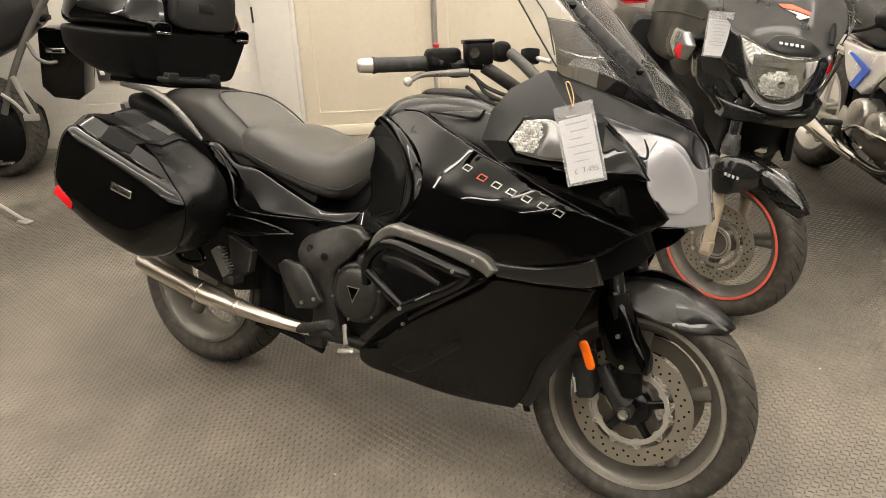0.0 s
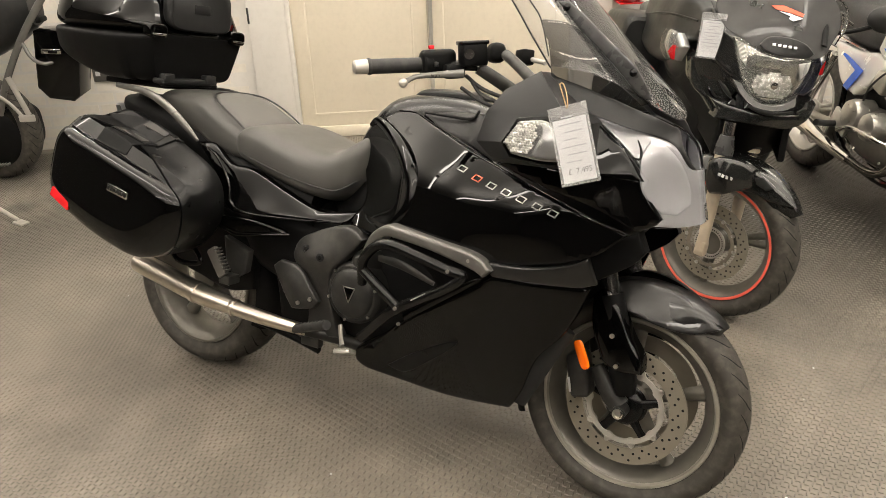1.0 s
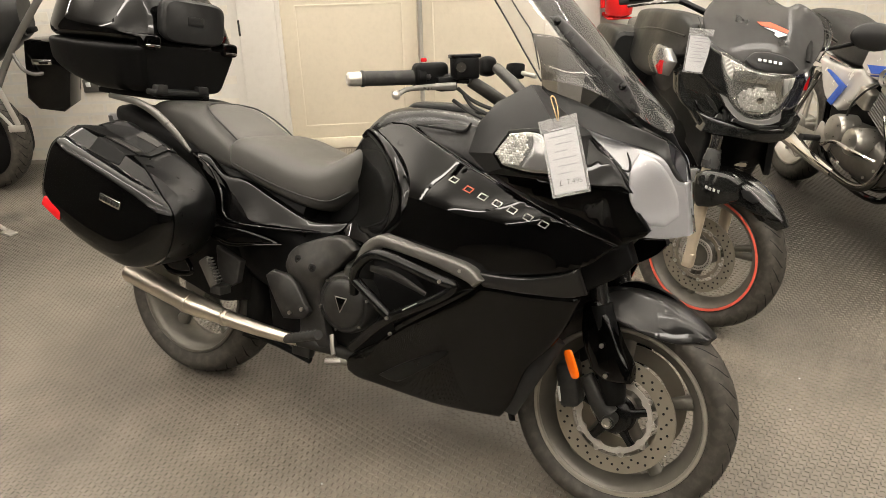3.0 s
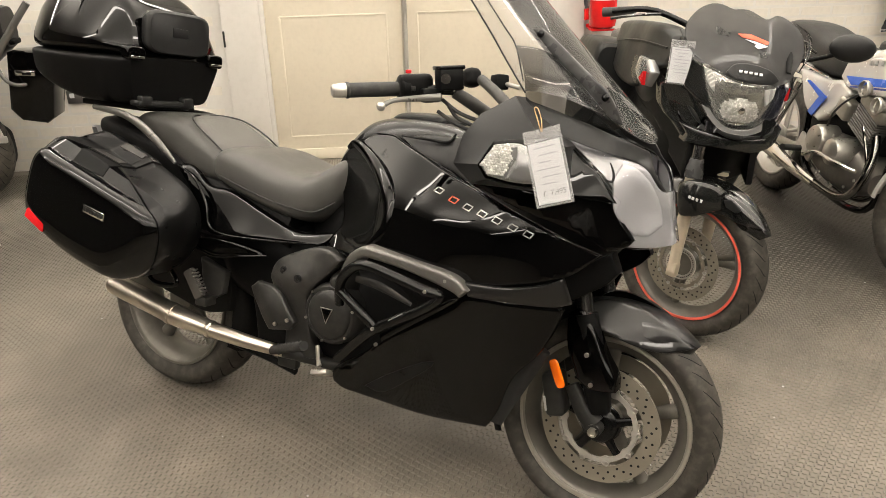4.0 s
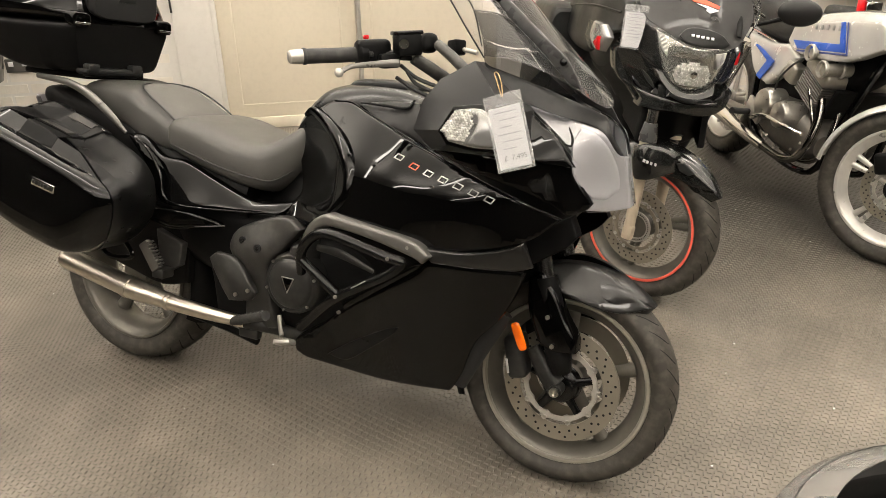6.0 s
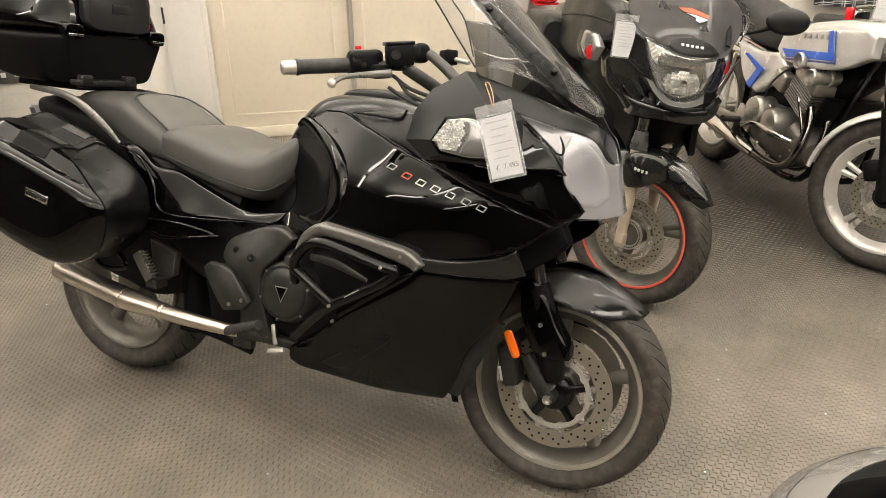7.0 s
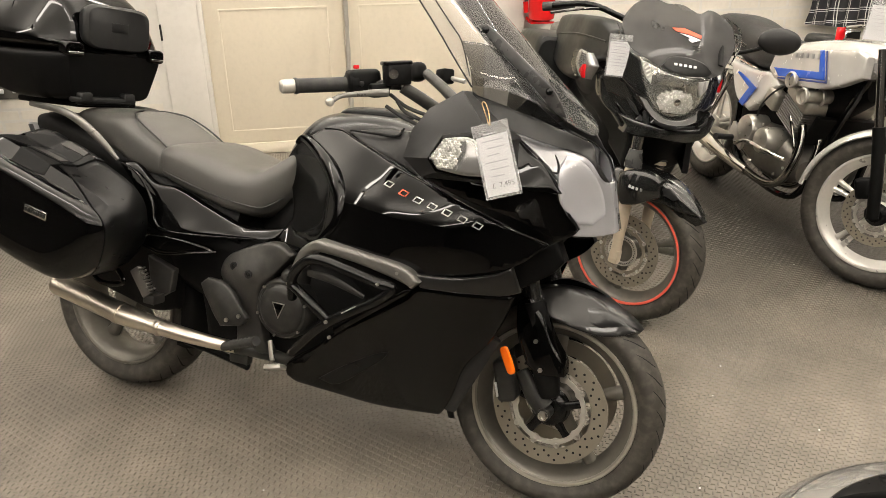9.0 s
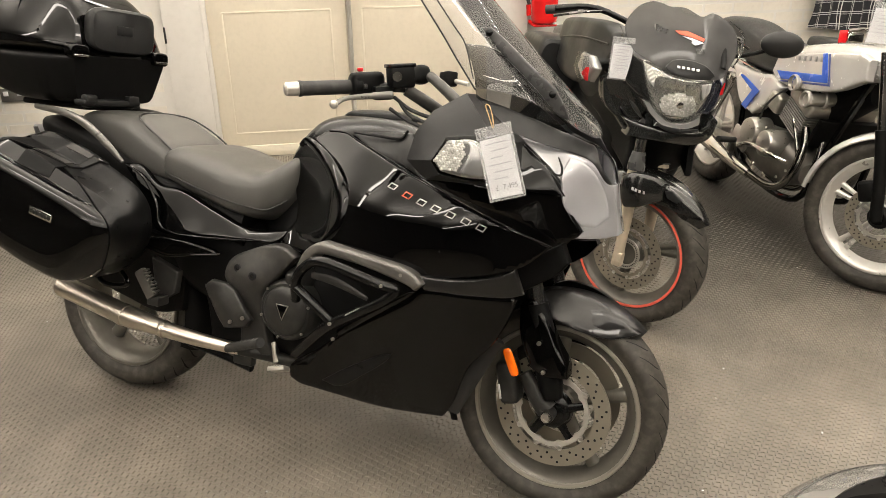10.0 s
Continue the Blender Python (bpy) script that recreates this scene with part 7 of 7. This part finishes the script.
part("bracket", box((0.16, 0.02, 0.03), pose(0, 0.10, 0.80), 0.004), REDPAINT, ext)
part("bracket", box((0.16, 0.16, 0.012), pose(0, 0.03, 0.79), 0.003), REDPAINT, ext)

# checked cloth on a wall hook
def cloth():
    nu, nz = 60, 40
    bm = bmesh.new()
    g = []
    for j in range(nz + 1):
        row = []
        for i in range(nu + 1):
            u, z = i / nu, j / nz
            x = (u - 0.5) * (0.62 - 0.10 * z) + 0.02 * math.sin(9 * z)
            y = -0.05 - 0.03 * math.sin(u * 14 + z * 2) * (0.4 + z) - 0.015 * math.sin(u * 31 + 1)
            zz = 0.70 + z * 0.75 + 0.06 * u * (1 - z) * (1 - 2 * u) - 0.035 * math.sin(u * math.pi) * (1 - z)
            row.append(bm.verts.new((x, y, zz)))
        g.append(row)
    for j in range(nz):
        for i in range(nu):
            bm.faces.new((g[j][i], g[j][i + 1], g[j + 1][i + 1], g[j + 1][i]))
    ext_ = bmesh.ops.extrude_face_region(bm, geom=list(bm.faces))["geom"]
    bmesh.ops.translate(bm, verts=[v for v in ext_ if isinstance(v, bmesh.types.BMVert)], vec=(0, 0.004, 0))
    return bm


def plaid():
    m = material("black_white_check", (0.03, 0.03, 0.032), 0.9)
    nt = m.node_tree
    b = nt.nodes["Principled BSDF"]
    co = nt.nodes.new("ShaderNodeTexCoord")
    sep = nt.nodes.new("ShaderNodeSeparateXYZ")
    nt.links.new(co.outputs["Object"], sep.inputs[0])
    sums = []
    for axis, period in (("X", 0.085), ("Z", 0.085)):
        for off, wdt in ((0.0, 0.005), (0.014, 0.0035)):
            a = nt.nodes.new("ShaderNodeMath"); a.operation = "ADD"; a.inputs[1].default_value = off + 10
            nt.links.new(sep.outputs[axis], a.inputs[0])
            md = nt.nodes.new("ShaderNodeMath"); md.operation = "MODULO"; md.inputs[1].default_value = period
            nt.links.new(a.outputs[0], md.inputs[0])
            lt = nt.nodes.new("ShaderNodeMath"); lt.operation = "LESS_THAN"; lt.inputs[1].default_value = wdt
            nt.links.new(md.outputs[0], lt.inputs[0])
            sums.append(lt)
    tot = sums[0]
    for s_ in sums[1:]:
        mx = nt.nodes.new("ShaderNodeMath"); mx.operation = "MAXIMUM"
        nt.links.new(tot.outputs[0], mx.inputs[0]); nt.links.new(s_.outputs[0], mx.inputs[1])
        tot = mx
    mix = nt.nodes.new("ShaderNodeMix"); mix.data_type = "RGBA"
    mix.inputs["A"].default_value, mix.inputs["B"].default_value = (0.022, 0.022, 0.025, 1), (0.55, 0.54, 0.52, 1)
    nt.links.new(tot.outputs[0], mix.inputs["Factor"])
    nt.links.new(mix.outputs["Result"], b.inputs["Base Color"])
    return m


sh = part("checked_shirt", cloth(), plaid())
sh.matrix_world = ROOM @ Matrix.Translation((4.27, 0.0, 0.02))
tagged(sh, "black and white checked cotton shirt hanging on the wall", "shirt")

# ---- tags ----
def tag(name, m, wdt, hgt, label, lines, price=""):
    t = thing(name, m, label, "price tag", "price tags")
    part("card", box((wdt - 0.013, 0.0012, hgt - 0.032), pose(0, 0, -0.010), 0), PAPER, t)
    f = part("sleeve", box((wdt, 0.003, hgt), None, 0.001, seg=1), SLEEVE, t)
    f.visible_shadow = False
    for k in range(lines):
        z = hgt * 0.36 - k * hgt * 0.66 / lines
        wl_ = wdt * (0.3 + 0.4 * ((k * 37) % 10) / 10)
        part("print_line", box((wl_, 0.0006, 0.0025), pose(wdt * 0.05 * ((k % 3) - 1), -0.0010, z), 0), GREYINK, t)
    if price:
        c = bpy.data.curves.new("price", "FONT")
        c.body, c.size, c.align_x, c.extrude = price, 0.0155, "CENTER", 0.0002
        o = new("price_text", c)
        dg = bpy.context.evaluated_depsgraph_get()
        me = bpy.data.meshes.new_from_object(o.evaluated_get(dg))
        bpy.data.objects.remove(o)
        o = new("price_text", me)
        me.materials.clear()
        me.materials.append(INK)
        o.parent = t
        o.matrix_basis = pose(0.004, -0.0012, -hgt * 0.36, 90, 0, 0)
    part("hole_clip", box((0.014, 0.004, 0.004), pose(0, 0, hgt / 2 - 0.006), 0.001), GLASS, t)
    return t


def on_card(corners):
    """The pose of a card from its top left, top right, bottom right and bottom left corners."""
    a, b, c, d = [LEAN @ Vector(p) for p in corners]
    x = ((b - a) + (c - d)).normalized()
    z = ((a - d) + (b - c)).normalized()
    y = z.cross(x).normalized()
    z = x.cross(y)
    o = (a + b + c + d) / 4
    return Matrix(((x.x, y.x, z.x, o.x), (x.y, y.y, z.y, o.y), (x.z, y.z, z.z, o.z), (0, 0, 0, 1))), (b - a).length, (a - d).length


mt, wd, hg = on_card([(1.395, -0.500, 1.046), (1.474, -0.500, 1.068), (1.542, -0.500, 0.937), (1.465, -0.500, 0.905)])
tg = tag("price_tag", mt, wd, hg, "clear sleeved white price card hung on a string", 7, "£  7,495")
STRING = material("tan_string", (0.45, 0.3, 0.15), 0.8)
part("string", tube([(0, 0, hg / 2 - 0.006), (-0.004, 0.004, hg / 2 + 0.02), (-0.012, 0.02, hg / 2 + 0.045), (-0.006, 0.024, hg / 2 + 0.044), (0.003, 0.006, hg / 2 + 0.02), (0.002, 0, hg / 2 - 0.006)], 0.0012, 6, 5), STRING, tg)
t2 = tag("price_tag", adv.matrix_world @ pose(-0.08, -0.215, 1.025, 0, -4, 62), 0.085, 0.155, "white card in a clear sleeve tied to the handlebar", 9)
part("string", tube([(0, 0, 0.065), (-0.01, 0.02, 0.09), (-0.03, 0.06, 0.11)], 0.002, 6, 3), GRIP, t2)

# ---- ceiling lights ----
FIX = material("white_light_housing", (0.8, 0.8, 0.78), 0.4)
master = thing("ceiling_light", ROOM @ pose(*TUBES[0], CEIL), "white fluorescent batten light hung under the ceiling", "ceiling light", "ceiling lights")
part("housing", box((1.55, 0.11, 0.08), pose(0, 0, -0.64), 0.01), FIX, master)
for x in (-0.6, 0.6):
    part("hanger_rod", rod((x, 0, -0.61), (x, 0, 0), 0.004, 8), FIX, master)
for u, v in TUBES[1:]:
    copy_thing(master, ROOM @ pose(u, v, CEIL))


# ---- floor tread pattern ----
def tread():
    pitch = 0.0168
    u0, u1, v0, v1 = -2.2, 4.6, -3.95, -0.02
    nu, nv = int((u1 - u0) / pitch), int((v1 - v0) / pitch)
    iu, iv = np.meshgrid(np.arange(nu), np.arange(nv))
    iu, iv = iu.ravel(), iv.ravel()
    cu, cv = u0 + iu * pitch, v0 + iv * pitch
    ang = np.where((iu + iv) % 2 == 0, 0.30, 0.30 + math.pi / 2) + math.pi / 4
    L, Wd, Hh = 0.0079, 0.0023, 0.0024
    base = np.array([(-L, 0, 0), (-L * 0.7, -Wd, 0), (L * 0.7, -Wd, 0), (L, 0, 0), (L * 0.7, Wd, 0), (-L * 0.7, Wd, 0), (-L * 0.6, 0, Hh), (L * 0.6, 0, Hh)])
    c, s = np.cos(ang), np.sin(ang)
    px_ = cu[:, None] + c[:, None] * base[:, 0] - s[:, None] * base[:, 1]
    py_ = cv[:, None] + s[:, None] * base[:, 0] + c[:, None] * base[:, 1]
    pz_ = np.broadcast_to(base[:, 2] + 0.0001, px_.shape)
    verts = np.stack([px_, py_, pz_], 2).reshape(-1, 3)
    tri = np.array([(0, 1, 6), (1, 2, 7), (1, 7, 6), (2, 3, 7), (3, 4, 7), (4, 5, 6), (4, 6, 7), (5, 0, 6)])
    faces = (tri[None] + (np.arange(len(cu)) * 8)[:, None, None]).reshape(-1, 3)
    me = bpy.data.meshes.new("tread_bars")
    me.from_pydata(verts.tolist(), [], faces.tolist())
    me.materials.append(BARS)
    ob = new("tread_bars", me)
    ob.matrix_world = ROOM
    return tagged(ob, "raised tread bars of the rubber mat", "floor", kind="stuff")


tread()


# ---- grit on the floor ----
def grit():
    rng = random.Random(5)
    bm = bmesh.new()
    for k in range(48):
        u, v = rng.uniform(-1.5, 3.5), rng.uniform(-4.4, -1.2)
        r = rng.uniform(0.0016, 0.0034) * (1.6 if k % 9 == 0 else 1)
        bmesh.ops.create_icosphere(bm, subdivisions=1, radius=r, matrix=ROOM @ Matrix.Translation((u, v, r * 0.5)) @ pose(0, 0, 0, 0, 0, rng.uniform(0, 360)) @ Matrix.Diagonal((rng.uniform(0.8, 2.2), 1, 0.5, 1)))
    return tagged(part("floor_grit", bm, PAPER), "small pale scraps and grit lying on the mat", "grit", kind="stuff")


grit()


# ---- painted bricks, children of the back wall ----
def bricks():
    wall = bpy.data.objects["wall_north"]
    bm = box((0.213, 0.016, 0.063), None, 0.004, seg=1)
    me = bpy.data.meshes.new("brick")
    bm.to_mesh(me)
    bm.free()
    me.materials.append(BRICKW)
    for u_from, u_to, z_to in ((-2.45, -0.49, 1.12), (2.3, 4.9, 1.12)):
        rows = int(z_to / 0.075)
        for r in range(rows):
            u = u_from + (0.1125 if r % 2 else 0)
            while u + 0.1065 < u_to:
                o = new("brick", me)
                o.parent = wall
                o.matrix_parent_inverse = wall.matrix_world.inverted()
                o.matrix_basis = ROOM @ pose(u, 0.0572, 0.0375 + r * 0.075)
                u += 0.225


bricks()


# ---- small wall socket ----
sk = thing("wall_socket", ROOM @ Matrix.Translation((-1.47, 0.045, 0.49)), "grey metal twin wall socket with white rockers", "socket")
part("plate", box((0.15, 0.02, 0.085), None, 0.004), GRAB, sk)
for x in (-0.04, 0.04):
    part("rocker", box((0.03, 0.008, 0.03), pose(x, -0.012, 0.01), 0.003), PAPER, sk)

# ---- tail of a motorcycle behind the silver one ----
tl = thing("parked_motorcycle", cla.matrix_world @ pose(-1.2, 0.55, 0), "motorcycle tail with a red lamp and chrome grab rail", "motorcycle")
part("tail_lamp", box((0.03, 0.035, 0.07), pose(0, -0.135, 0.935, 0, -10, 0), 0.006), RED, tl, "red tail lamp lens")
part("lamp_housing", box((0.08, 0.10, 0.06), pose(-0.03, -0.06, 0.93, 0, -10, 0), 0.012, seg=3), CHROME, tl)
part("grab_rail", tube([(0.02, -0.13, 0.97), (0.0, 0.0, 0.985), (0.0, 0.12, 0.96), (-0.1, 0.16, 0.92)], 0.011, 10, 5), CHROME, tl)
part("rear_mudguard", box((0.12, 0.28, 0.25), pose(-0.05, 0.08, 0.78), 0.03), MATT, tl)
part("seat", box((0.5, 0.22, 0.12), pose(-0.3, 0.12, 0.82), 0.04, seg=3), VINYL_BLACK, tl)
part("frame", box((0.5, 0.16, 0.4), pose(-0.3, 0.12, 0.58), 0.04), MATT, tl)
w = wheel("rear_wheel", (0, 0, 0), tl, 0.31, 0.13, 0.225, 0.05, SILVER, 5, 0.02)
w.matrix_basis = pose(-0.15, 0.12, 0.31)
t3 = tag("price_tag", cla.matrix_world @ pose(-0.25, -0.10, 1.09, 0, 0, 58), 0.10, 0.17, "white card in a clear sleeve tied to the bars", 8)
part("string", tube([(0, 0, 0.08), (0.0, 0.03, 0.05), (0.0, 0.08, 0.0)], 0.002, 6, 3), GRIP, t3)
